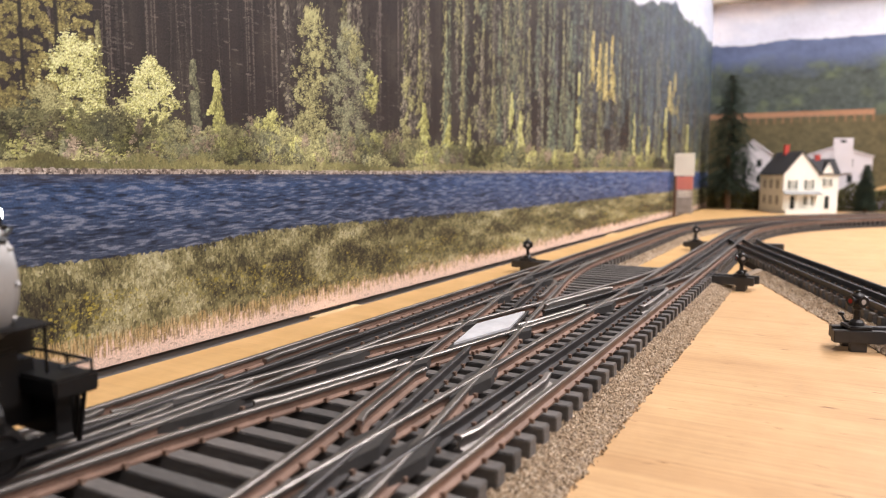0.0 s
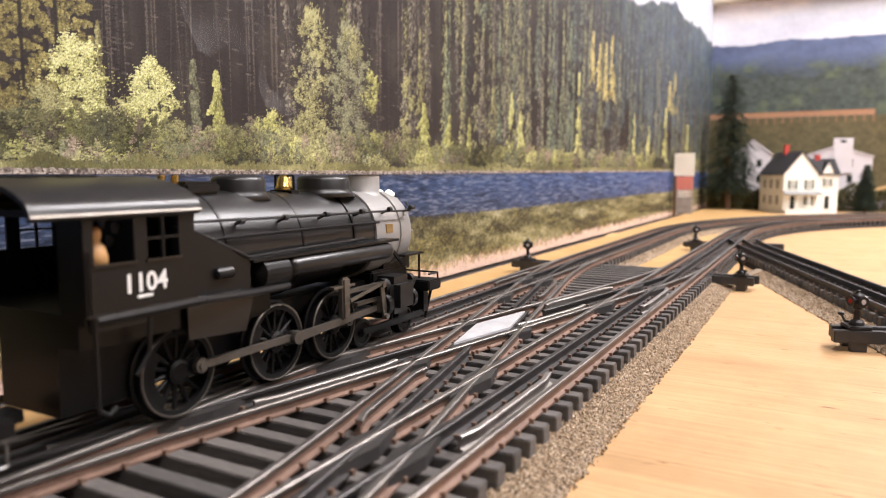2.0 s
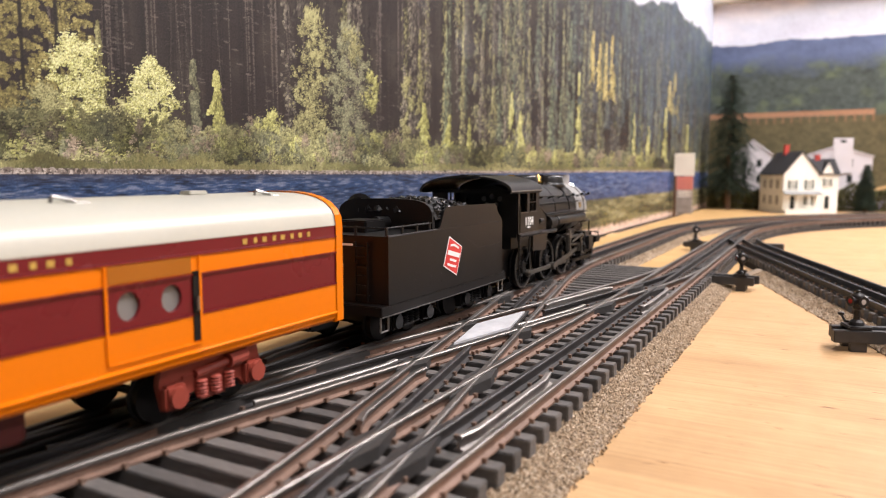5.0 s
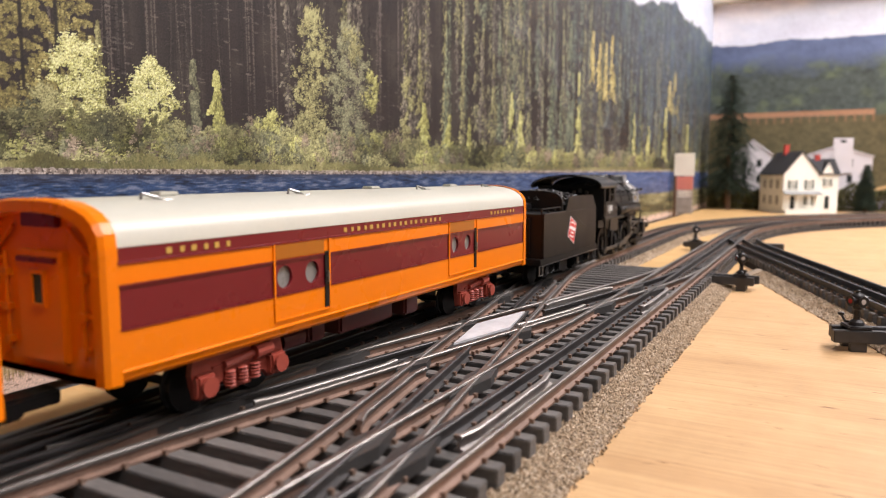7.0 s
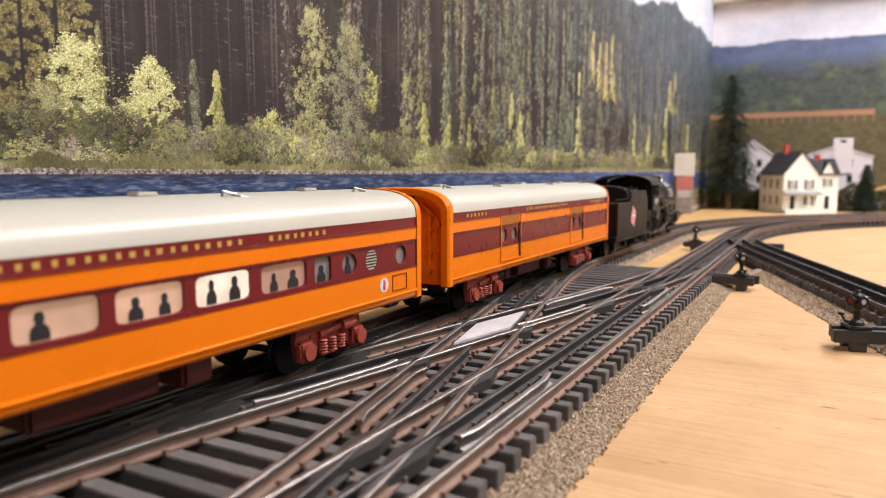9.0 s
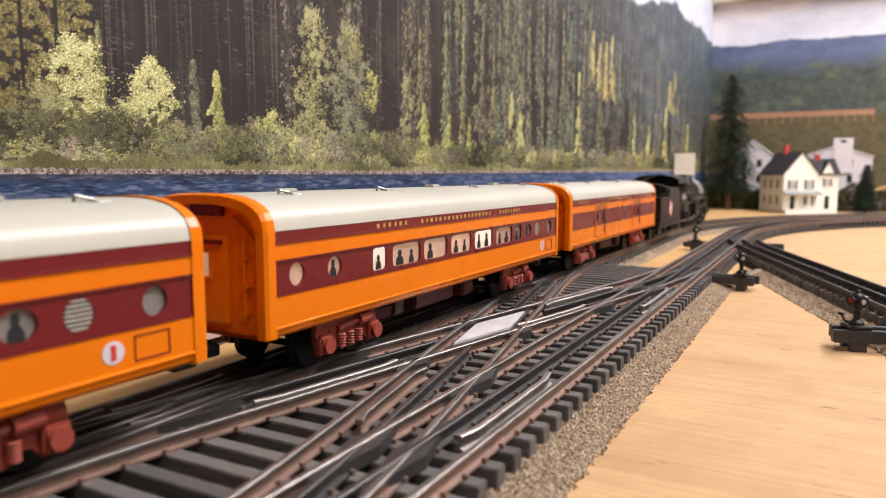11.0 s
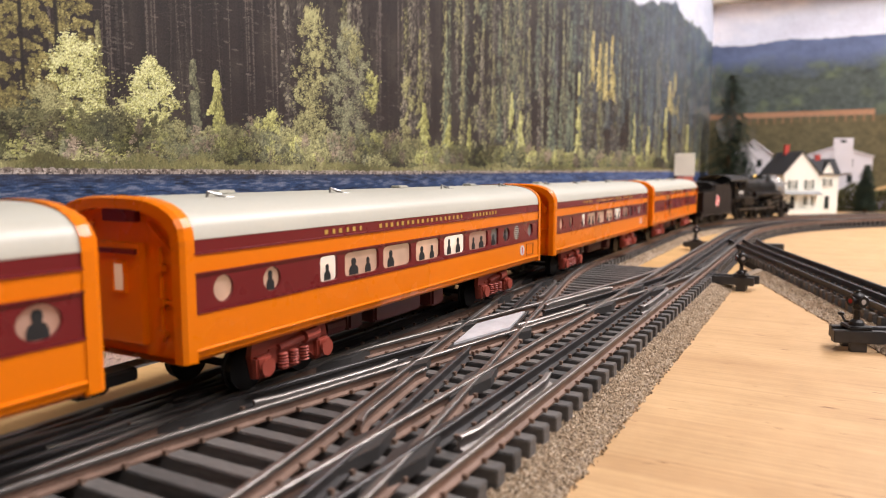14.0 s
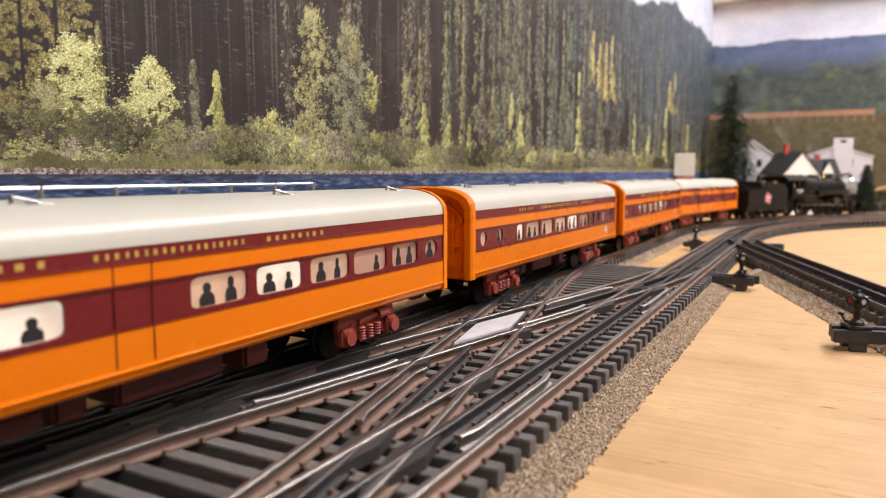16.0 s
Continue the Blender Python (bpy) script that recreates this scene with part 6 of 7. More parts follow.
    for side in (-1, 1):
        bm = bmesh.new()
        y = side * 0.0285
        wire(bm, [(-0.057, y, 0.0568), (-0.015, y, 0.0568)], 0.00045)
        for xx in (-0.056, -0.043, -0.03, -0.018):
            tube(bm, (xx, y, 0.0533), (xx, y, 0.0574), 0.0007, n=8)
        part("deck_rail", bm, BLACK_GLOSS, e)
    bm = bmesh.new()
    wire(bm, [(-0.057, -0.0285, 0.0568), (-0.057, 0.0285, 0.0568)], 0.00045)
    for yy in (-0.012, 0.012):
        tube(bm, (-0.057, yy, 0.0533), (-0.057, yy, 0.0574), 0.0007, n=8)
    part("deck_rail", bm, BLACK_GLOSS, e)
    # rear ladder
    bm = bmesh.new()
    for yy in (-0.021, -0.0145):
        box(bm, -0.0612, -0.0602, yy - 0.0004, yy + 0.0004, 0.0245, 0.051)
    for i in range(6):
        z = 0.0275 + i * 0.0042
        box(bm, -0.0612, -0.0604, -0.021, -0.0145, z - 0.0003, z + 0.0003)
    for z in (0.027, 0.049):
        for yy in (-0.021, -0.0145):
            box(bm, -0.0604, -0.059, yy - 0.0003, yy + 0.0003, z - 0.0003, z + 0.0003)
    part("ladder", bm, BLACK, e)
    number(e, "1104", 0.0085, Matrix.Translation((-0.0592, 0.002, 0.0405)) @ Euler((radians(90), 0, radians(-90))).to_matrix().to_4x4())
    letter_bars_rear = bmesh.new()
    box(letter_bars_rear, -0.0592, -0.059, -0.012, -0.006, 0.0488, 0.0498)
    part("letter_bar", letter_bars_rear, WHITE_INK, e, "white lettering bar")
    # tilted emblem: white-edged red lozenge with white bars
    for side in (-1, 1):
        y = side * 0.0316
        c, s = math.cos(radians(-24)), math.sin(radians(-24))

        def turned(pts):
            return [(0.0008 + (u * c - v * s), 0.0392 + (u * s + v * c)) for u, v in pts]
        bm = bmesh.new()
        h = 0.0078
        prism(bm, turned([(-h, -h), (h, -h), (h, h), (-h, h)]), y, y + side * 0.0002)
        emb = part("emblem", bm, WHITE_INK, e, "white-edged red square emblem")
        bm = bmesh.new()
        h = 0.0072
        prism(bm, turned([(-h, -h), (h, -h), (h, h), (-h, h)]), y + side * 0.0002, y + side * 0.0003)
        part("emblem_field", bm, RED_INK, emb, "red emblem field")
        for pts in ([(-0.0064, -0.0012), (0.0064, 0.0012), (0.0064, 0.0036), (-0.0064, 0.0012)], [(-0.005, 0.0035), (-0.001, 0.005), (0.004, 0.0052), (0.004, 0.0062), (-0.001, 0.0062), (-0.005, 0.0047)],
                    [(-0.003, -0.0032), (0.004, -0.002), (0.004, -0.0008), (-0.003, -0.002)], [(-0.0045, -0.0062), (0.001, -0.0055), (0.005, -0.0045), (0.005, -0.0033), (0.001, -0.0042), (-0.0045, -0.005)]):
            bm = bmesh.new()
            prism(bm, turned(pts), y + side * 0.0003, y + side * 0.0004)
            part("emblem_bar", bm, WHITE_INK, emb)
    for xx in (-0.061, 0.063):
        for side in (-1, 1):
            bm = bmesh.new()
            y = side * 0.0305
            wire(bm, [(xx - 0.003, y, 0.019), (xx - 0.003, y, 0.0115), (xx + 0.003, y, 0.0115), (xx + 0.003, y, 0.019)], 0.00045)
            part("step", bm, TYRE, e, "bright wire step")
    bm = bmesh.new()
    box(bm, -0.05, 0.055, -0.012, 0.012, 0.012, 0.0195)
    part("underframe", bm, BLACK, e)
    bm = bmesh.new()
    box(bm, 0.066, 0.085, -0.004, 0.004, 0.012, 0.016)
    part("drawbar", bm, BLACK, e)
    bm = bmesh.new()
    box(bm, -0.078, -0.06, -0.004, 0.004, 0.012, 0.017)
    part("coupler", bm, BLACK, e)
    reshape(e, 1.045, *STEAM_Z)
    truck(e, -0.0345, mat=BLACK, scale=0.8)
    truck(e, 0.0376, mat=BLACK, scale=0.8)
    return e


# ---- locomotive ----
AXLES = (-0.0585, -0.0112, 0.0252)
PILOT_AXLES, PILOT_R = (0.0475, 0.085), 0.0068
ROD_LEN, ROD_Z = 0.058, 0.0188
DRIVER_R = 0.0152
CRANK = 0.0068
WHEEL_Y = 0.0178


def driver(parent, x):
    """Spoked driving wheels on their axle; turns about its own centre."""
    e = new("driving_wheels")
    e.parent = parent
    e.matrix_basis = pose(x, 0, DRIVER_R)
    for side in (-1, 1):
        y = side * (WHEEL_Y - 0.0008)
        bm = bmesh.new()
        R = DRIVER_R
        prof = [(R - 0.0026, -0.002), (R - 0.0026, 0.002), (R - 0.0008, 0.0022), (R, 0.0018), (R, -0.001), (R + 0.0011, -0.0014), (R + 0.0011, -0.0022)]
        rings = []
        for r, h in prof:
            rings.append([bm.verts.new((r * math.cos(k * math.tau / 40), y + side * h, r * math.sin(k * math.tau / 40))) for k in range(40)])
        for a, b in zip(rings, rings[1:] + rings[:1]):
            for k in range(40):
                bm.faces.new((a[k], a[(k + 1) % 40], b[(k + 1) % 40], b[k]))
        part("tyre", bm, BLACK, e)
        bm = bmesh.new()
        for k in range(40):
            a, b = k * math.tau / 40, (k + 1) * math.tau / 40
            rr = R - 0.0006
            tube(bm, (rr * math.cos(a), y + side * 0.0021, rr * math.sin(a)), (rr * math.cos(b), y + side * 0.0021, rr * math.sin(b)), 0.00045, n=5, caps=False)
        part("tyre_edge", bm, ROD, e, "worn tyre edge")
        bm = bmesh.new()
        for k in range(14):
            a = math.tau * k / 14
            tube(bm, (0.003 * math.cos(a), y, 0.003 * math.sin(a)), ((R - 0.002) * math.cos(a), y, (R - 0.002) * math.sin(a)), 0.0009, 0.0007, n=6)
        part("spokes", bm, BLACK, e)
        bm = bmesh.new()
        lathe(bm, [(0.0042, -0.0018 * side), (0.0042, 0.0022 * side), (0.003, 0.0028 * side)], 18, "y", (0, y, 0))
        seg = [(math.cos(math.pi + radians(d)) * (R - 0.002), math.sin(math.pi + radians(d)) * (R - 0.002)) for d in range(-50, 51, 10)]
        seg += [(math.cos(math.pi + radians(d)) * (R * 0.62), math.sin(math.pi + radians(d)) * (R * 0.62)) for d in range(50, -51, -20)]
        prism(bm, seg, y - side * 0.0012, y + side * 0.0016)
        prism(bm, [(-0.003, -0.0034), (CRANK, -0.0026), (CRANK + 0.0026, 0), (CRANK, 0.0026), (-0.003, 0.0034)], y - side * 0.001, y + side * 0.0022)
        part("hub_and_counterweight", bm, BLACK, e)
        bm = bmesh.new()
        lathe(bm, [(0.0014, 0), (0.0014, 0.0062 * side)], 12, "y", (CRANK, y, 0))
        part("crank_pin", bm, ROD, e)
    bm = bmesh.new()
    tube(bm, (0, -0.016, 0), (0, 0.016, 0), 0.002, n=10)
    part("axle", bm, BLACK, e)
    return e


def rod_shape(bm, x0, x1, y0, y1, w0, w1, knob):
    prism(bm, [(x0, -w0), (x1, -w1), (x1, w1), (x0, w0)], y0, y1)
    for x in (x0, x1):
        lathe(bm, [(knob, min(y0, y1) - 0.0003), (knob, max(y0, y1) + 0.0003)], 16, "y", (x, 0, 0))


def locomotive():
    e = thing("steam_locomotive", "black toy steam locomotive with grey smokebox, number 1104", "locomotive")
    # boiler: tapered barrel and firebox
    bm = bmesh.new()
    lathe(bm, [(0.0215, -0.059), (0.0218, -0.03), (0.0205, 0.0), (0.0195, 0.03), (0.0192, 0.0555)], 40, "x", (0, 0, 0.0532))
    part("boiler", bm, BLACK_GLOSS, e, "glossy black boiler", True).data.set_sharp_from_angle(angle=radians(40))
    bm = bmesh.new()
    box(bm, -0.06, -0.014, -0.021, 0.021, 0.03, 0.053, 0.002)
    part("firebox", bm, BLACK, e)
    bm = bmesh.new()
    lathe(bm, [(0.0196, 0.0545), (0.0194, 0.0785), (0.0185, 0.0802), (0.0165, 0.081), (0.0163, 0.0822), (0.012, 0.0838), (0.005, 0.085), (0.0015, 0.0852)], 40, "x", (0, 0, 0.0528))
    smokebox = part("smokebox", bm, SMOKEBOX, e, "graphite grey smokebox", True)
    smokebox.data.set_sharp_from_angle(angle=radians(35))
    for xx in (-0.036, 0.004, 0.038, 0.055, 0.074):
        bm = bmesh.new()
        r = 0.0532 + (0.0222 if xx < -0.02 else 0.0207 if xx < 0.01 else 0.0201) - 0.0532
        lathe(bm, [(r - 0.001, xx - 0.0007), (r, xx - 0.0005), (r, xx + 0.0005), (r - 0.001, xx + 0.0007)], 40, "x", (0, 0, 0.053))
        part("boiler_band", bm, BLACK if xx < 0.05 else SMOKEBOX, e)
    bm = bmesh.new()
    for a in range(0, 360, 30):
        c, s = math.cos(radians(a)), math.sin(radians(a))
        tube(bm, (0.0805, 0.0176 * c, 0.0528 + 0.0176 * s), (0.0815, 0.0176 * c, 0.0528 + 0.0176 * s), 0.0008, n=6)
    part("door_dogs", bm, SMOKEBOX, smokebox)
    bm = bmesh.new()
    box(bm, 0.063, 0.0685, -0.0197, -0.0185, 0.0535, 0.0575)
    part("builder_plate", bm, worn("dull_brass", (0.3, 0.2, 0.08), 0.5, 0.5, 0.2, 200), smokebox, "small brass plate")
    bm = bmesh.new()
    lathe(bm, [(0.011, 0.068), (0.0085, 0.0705), (0.007, 0.0725), (0.0068, 0.0805), (0.0074, 0.081), (0.0074, 0.0817), (0.0058, 0.0817), (0.0056, 0.076)], 28, "z", (0.0705, 0, 0))
    part("smokestack", bm, SMOKEBOX, e, "grey smokestack", True).data.set_sharp_from_angle(angle=radians(40))
    for cx, r, name in ((0.041, 0.0118, "sand_dome"), (-0.0098, 0.0102, "steam_dome")):
        bm = bmesh.new()
        lathe(bm, [(r * 1.25, 0.0705), (r * 1.05, 0.0728), (r, 0.0742), (r, 0.078), (r * 0.92, 0.0793), (r * 0.6, 0.0799), (0.0005, 0.08)], 32, "z", (cx, 0, 0))
        part(name, bm, BLACK_GLOSS, e, "", True)
    bm = bmesh.new()
    box(bm, -0.042, -0.026, -0.009, 0.009, 0.073, 0.0778, 0.0012)
    part("turret_cover", bm, BLACK, e)
    for cx in (-0.042, -0.0475):
        bm = bmesh.new()
        tube(bm, (cx, -0.004, 0.075), (cx, -0.004, 0.0805), 0.0013, n=10)
        part("whistle", bm, BRASS, e, "brass whistle")
    bell = new("bell")
    bell.parent = e
    bm = bmesh.new()
    lathe(bm, [(0.0048, 0.0738), (0.0034, 0.0755), (0.0028, 0.0785), (0.0018, 0.0803), (0.0005, 0.0808)], 20, "z", (0.016, 0, 0))
    part("bell_cup", bm, BRASS, bell, "polished brass bell", True)
    bm = bmesh.new()
    for side in (-1, 1):
        tube(bm, (0.016, side * 0.005, 0.0725), (0.016, side * 0.005, 0.0798), 0.0006, n=8)
    tube(bm, (0.016, -0.005, 0.0797), (0.016, 0.005, 0.0797), 0.0005, n=8)
    box(bm, 0.0135, 0.0185, -0.006, 0.006, 0.0722, 0.0738)
    part("bell_yoke", bm, BLACK, bell)
    # headlamps: a pair of small glowing lenses on a bracket
    bm = bmesh.new()
    box(bm, 0.0795, 0.0855, -0.006, 0.006, 0.0655, 0.067)
    box(bm, 0.0805, 0.0845, -0.0052, 0.0052, 0.067, 0.0698)
    part("lamp_bracket", bm, BLACK, e)
    for yy in (-0.0027, 0.0027):
        bm = bmesh.new()
        lathe(bm, [(0.0004, -0.0026), (0.0018, -0.0019), (0.0026, 0), (0.0018, 0.0019), (0.0004, 0.0026)], 14, "x", (0.0832, yy, 0.0698))
        part("headlight", bm, LAMP_GLOW, e, "glowing white headlight")
    for side in (-1, 1):
        s = side
        # handrail
        bm = bmesh.new()
        pts = [(-0.056, s * 0.0225, 0.0655), (0.0, s * 0.0222, 0.0645), (0.05, s * 0.0212, 0.0638), (0.077, s * 0.021, 0.063), (0.0822, s * 0.014, 0.0665)]
        wire(bm, pts, 0.0005, 8)
        for xx in (-0.055, -0.03, -0.008, 0.016, 0.04, 0.062, 0.077):
            tube(bm, (xx, s * 0.0175, 0.0625), (xx, s * 0.0222, 0.0645), 0.0006, n=6)
            tube(bm, (xx - 0.001, s * 0.0222, 0.0645), (xx + 0.001, s * 0.0222, 0.0645), 0.0011, n=8)
        part("handrail", bm, BLACK_GLOSS, e)
        bm = bmesh.new()
        wire(bm, [(-0.058, s * 0.023, 0.0595), (0.01, s * 0.0222, 0.0595), (0.055, s * 0.0208, 0.059)], 0.0006, 8)
        part("boiler_pipe", bm, BLACK, e)
        bm = bmesh.new()
        wire(bm, [(-0.058, s * 0.024, 0.0655), (-0.031, s * 0.0265, 0.0525)], 0.0006, 8)
        wire(bm, [(-0.031, s * 0.026, 0.0525), (0.04, s * 0.023, 0.053)], 0.0006, 8)
        part("brace_rod", bm, BLACK_GLOSS, e)
        # running boards and the long air tank
        bm = bmesh.new()
        box(bm, -0.03, 0.062, min(s * 0.018, s * 0.0275), max(s * 0.018, s * 0.0275), 0.0505, 0.0515, 0.0002)
        part("running_board", bm, BLACK, e)
        bm = bmesh.new()
        lathe(bm, [(0.0008, -0.0105), (0.0034, -0.0095), (0.0036, -0.008), (0.0036, 0.054), (0.003, 0.056), (0.0008, 0.0566)], 20, "x", (0, s * 0.0252, 0.0468))
        part("air_tank", bm, BLACK_GLOSS, e, "", True)
        bm = bmesh.new()
        lathe(bm, [(0.0008, -0.026), (0.0052, -0.0245), (0.0052, -0.012), (0.0008, -0.0108)], 20, "x", (0, s * 0.0235, 0.046))
        part("air_pump", bm, BLACK, e)
        bm = bmesh.new()
        wire(bm, [(-0.091, s * 0.0312, 0.0425), (-0.055, s * 0.0312, 0.0425), (-0.03, s * 0.0275, 0.0408), (-0.012, s * 0.0265, 0.0405)], 0.0014, 8)
        part("feed_pipe", bm, BLACK_GLOSS, e)
        bm = bmesh.new()
        prism(bm, [(-0.058, 0.03), (-0.034, 0.0285), (-0.03, 0.0402), (-0.058, 0.0415)], s * 0.0262, s * 0.0272)
        part("ashpan_sheet", bm, BLACK_GLOSS, e)
        bm = bmesh.new()
        prism(bm, [(-0.06, 0.0415), (-0.0305, 0.0405), (-0.0305, 0.0522), (-0.058, 0.0645), (-0.06, 0.0645)], s * 0.0235, s * 0.0262)
        part("firebox_jacket", bm, BLACK, e)
        bm = bmesh.new()
        lathe(bm, [(0.0006, -0.0465), (0.0018, -0.046), (0.0018, -0.0395), (0.0006, -0.039)], 12, "x", (0, s * 0.0268, 0.0488))
        part("washout_handle", bm, BLACK_GLOSS, e)
        # cylinder block
        bm = bmesh.new()
        box(bm, 0.0545, 0.073, min(s * 0.014, s * 0.0305), max(s * 0.014, s * 0.0305), 0.0172, 0.0345, 0.0035)
        cyl = part("cylinder", bm, BLACK_GLOSS, e, "", True)
        cyl.data.set_sharp_from_angle(angle=radians(50))
        bm = bmesh.new()
        for zz, r in ((0.0225, 0.0055), (0.0305, 0.0038)):
            lathe(bm, [(r, 0.0515), (r, 0.055), (r * 0.6, 0.0552)], 18, "x", (0, s * 0.0235, zz))
            lathe(bm, [(r * 0.9, 0.073), (r * 0.9, 0.0745), (r * 0.5, 0.075)], 18, "x", (0, s * 0.0235, zz))
        part("cylinder_head", bm, BLACK, cyl)
        # guides, hangers and valve gear
        bm = bmesh.new()
        box(bm, 0.0255, 0.059, min(s * 0.0222, s * 0.0245), max(s * 0.0222, s * 0.0245), 0.0312, 0.0328)
        box(bm, 0.033, 0.059, min(s * 0.0222, s * 0.0245), max(s * 0.0222, s * 0.0245), 0.0252, 0.0265)
        box(bm, 0.0215, 0.0265, min(s * 0.0225, s * 0.026), max(s * 0.0225, s * 0.026), 0.0215, 0.0385, 0.0008)
        box(bm, 0.016, 0.03, min(s * 0.0225, s * 0.0255), max(s * 0.0225, s * 0.0255), 0.0345, 0.0355)
        tube(bm, (0.05, s * 0.0235, 0.0222), (0.0605, s * 0.0235, 0.0222), 0.0011, n=8)
        part("crosshead_guide", bm, ROD, e, "dull steel guide bars")
        bm = bmesh.new()
        prism(bm, [(0.0465, 0.0325), (0.049, 0.0325), (0.0525, 0.0185), (0.0505, 0.0165), (0.049, 0.018)], s * 0.0262, s * 0.0272)
        prism(bm, [(0.024, 0.0285), (0.0475, 0.0325), (0.0475, 0.0338), (0.024, 0.0298)], s * 0.0272, s * 0.028)
        lathe(bm, [(0.0014, min(s * 0.026, s * 0.0285)), (0.0014, max(s * 0.026, s * 0.0285))], 12, "y", (0.048, 0, 0.0325))
        lathe(bm, [(0.0014, min(s * 0.026, s * 0.0285)), (0.0014, max(s * 0.026, s * 0.0285))], 12, "y", (0.0505, 0, 0.018))
        part("valve_lever", bm, ROD, e, "dull steel valve lever")
        # cab side with real openings
        bm = bmesh.new()
        yo, yi = s * 0.0315, s * 0.0305
        box(bm, -0.0936, -0.058, min(yo, yi), max(yo, yi), 0.0436, 0.0568)
        side_wall = part("cab_side", bm, BLACK, e)
        for x0, x1, z0, z1 in ((-0.0936, -0.058, 0.0684, 0.0712), (-0.0936, -0.0908, 0.0568, 0.0684), (-0.0787, -0.0746, 0.0568, 0.0684), (-0.0637, -0.058, 0.0568, 0.0684)):
            bm = bmesh.new()
            box(bm, x0, x1, min(yo, yi), max(yo, yi), z0, z1)
            part("window_post", bm, BLACK, side_wall)
        bm = bmesh.new()
        box(bm, -0.0695, -0.0688, min(yo, yi), max(yo, yi), 0.0568, 0.0684)
        box(bm, -0.0746, -0.0637, min(yo, yi), max(yo, yi), 0.0622, 0.0629)
        part("window_bar", bm, BLACK, side_wall)
        bm = bmesh.new()
        box(bm, -0.0912, -0.0782, min(yo, yo + s * 0.0006), max(yo, yo + s * 0.0006), 0.0562, 0.0569)
        box(bm, -0.0752, -0.0632, min(yo, yo + s * 0.0006), max(yo, yo + s * 0.0006), 0.0562, 0.0569)
        box(bm, -0.0936, -0.058, min(yo, yo + s * 0.0005), max(yo, yo + s * 0.0005), 0.0434, 0.044)
        part("window_sill", bm, BLACK_GLOSS, side_wall)
        bm = bmesh.new()
        wire(bm, [(-0.0925, yo + s * 0.0008, 0.0605), (-0.0925, yo + s * 0.0008, 0.0445)], 0.0004)
        wire(bm, [(-0.0915, yo, 0.0436), (-0.0915, yo, 0.0185), (-0.089, yo, 0.0165), (-0.0865, yo, 0.0185)], 0.0008)
        wire(bm, [(-0.0745, yo, 0.0436), (-0.0755, yo, 0.031), (-0.08, yo, 0.0255)], 0.0007)
        box(bm, -0.0925, -0.074, min(yo, yi), max(yo, yi), 0.0395, 0.0436)
        part("cab_step", bm, BLACK, e)
        # front steps and beam brackets
        bm = bmesh.new()
        wire(bm, [(0.071, s * 0.017, 0.0455), (0.0765, s * 0.017, 0.0375)], 0.0008)
        wire(bm, [(0.0862, s * 0.019, 0.0412), (0.0862, s * 0.019, 0.029)], 0.0006)
        part("brace_rod", bm, BLACK, e)
    number(e, "1104", 0.0076, Matrix.Translation((-0.0755, -0.0316, 0.0505)) @ Euler((radians(90), 0, 0)).to_matrix().to_4x4())
    number(e, "1104", 0.0076, Matrix.Translation((-0.0758, 0.0316, 0.0505)) @ Euler((radians(90), 0, radians(180))).to_matrix().to_4x4())
    bm = bmesh.new()
    box(bm, -0.0785, -0.0735, -0.0317, -0.0315, 0.0466, 0.0474)
    part("letter_bar", bm, WHITE_INK, e, "white lettering bar")
    # cab roof, front wall, rear wall
    bm = bmesh.new()
    out = [(0.033 * math.cos(math.pi * i / 20), 0.0698 + 0.0098 * math.sin(math.pi * i / 20) ** 0.9) for i in range(21)]
    inner = [(u * 0.965, v - 0.0011) for u, v in out[::-1]]
    prism(bm, out + inner, -0.1075, -0.0565, "x")
    roof = part("cab_roof", bm, BLACK_GLOSS, e, "arched black cab roof", True)
    roof.data.set_sharp_from_angle(angle=radians(35))
    for s in (-1, 1):
        bm = bmesh.new()
        tube(bm, (-0.1075, s * 0.0327, 0.0699), (-0.0565, s * 0.0327, 0.0699), 0.0006, n=6)
        part("gutter", bm, ROD, roof, "worn bright gutter edge")
    bm = bmesh.new()
    for xx in (-0.095, -0.078):
        box(bm, xx - 0.006, xx + 0.006, -0.007, 0.007, 0.0793, 0.0802, 0.0003)
    part("roof_hatch", bm, BLACK, roof)
    bm = bmesh.new()
    arch = [(u * 0.93, v - 0.0012) for u, v in out]
    prism(bm, [(-0.0304, 0.0436)] + [(-0.0304, 0.069)] + arch[::-1] + [(0.0304, 0.069), (0.0304, 0.0436)], -0.0585, -0.0578, "x")
    part("cab_front", bm, BLACK, e)
    bm = bmesh.new()
    box(bm, -0.0936, -0.058, -0.0304, 0.0304, 0.0415, 0.0436)
    part("cab_floor", bm, BLACK, e)
    bm = bmesh.new()
    box(bm, -0.0936, -0.0925, -0.0304, -0.02, 0.0436, 0.0695)
    box(bm, -0.0936, -0.0925, 0.02, 0.0304, 0.0436, 0.0695)
    box(bm, -0.0936, -0.0925, -0.0304, 0.0304, 0.0685, 0.0705)
    part("cab_rear_post", bm, BLACK, e)
    bm = bmesh.new()
    lathe(bm, [(0.017, -0.066), (0.017, -0.0585)], 24, "x", (0, 0, 0.056))
    part("backhead", bm, BLACK, e)
    for yy, zz in ((-0.006, 0.064), (0.0, 0.0655), (0.006, 0.064), (-0.003, 0.06), (0.004, 0.06)):
        bm = bmesh.new()
        lathe(bm, [(0.0018, -0.0668), (0.0018, -0.066)], 14, "x", (0, yy, zz))
        part("gauge_dial", bm, GREY_PANE, e, "pale gauge dial")
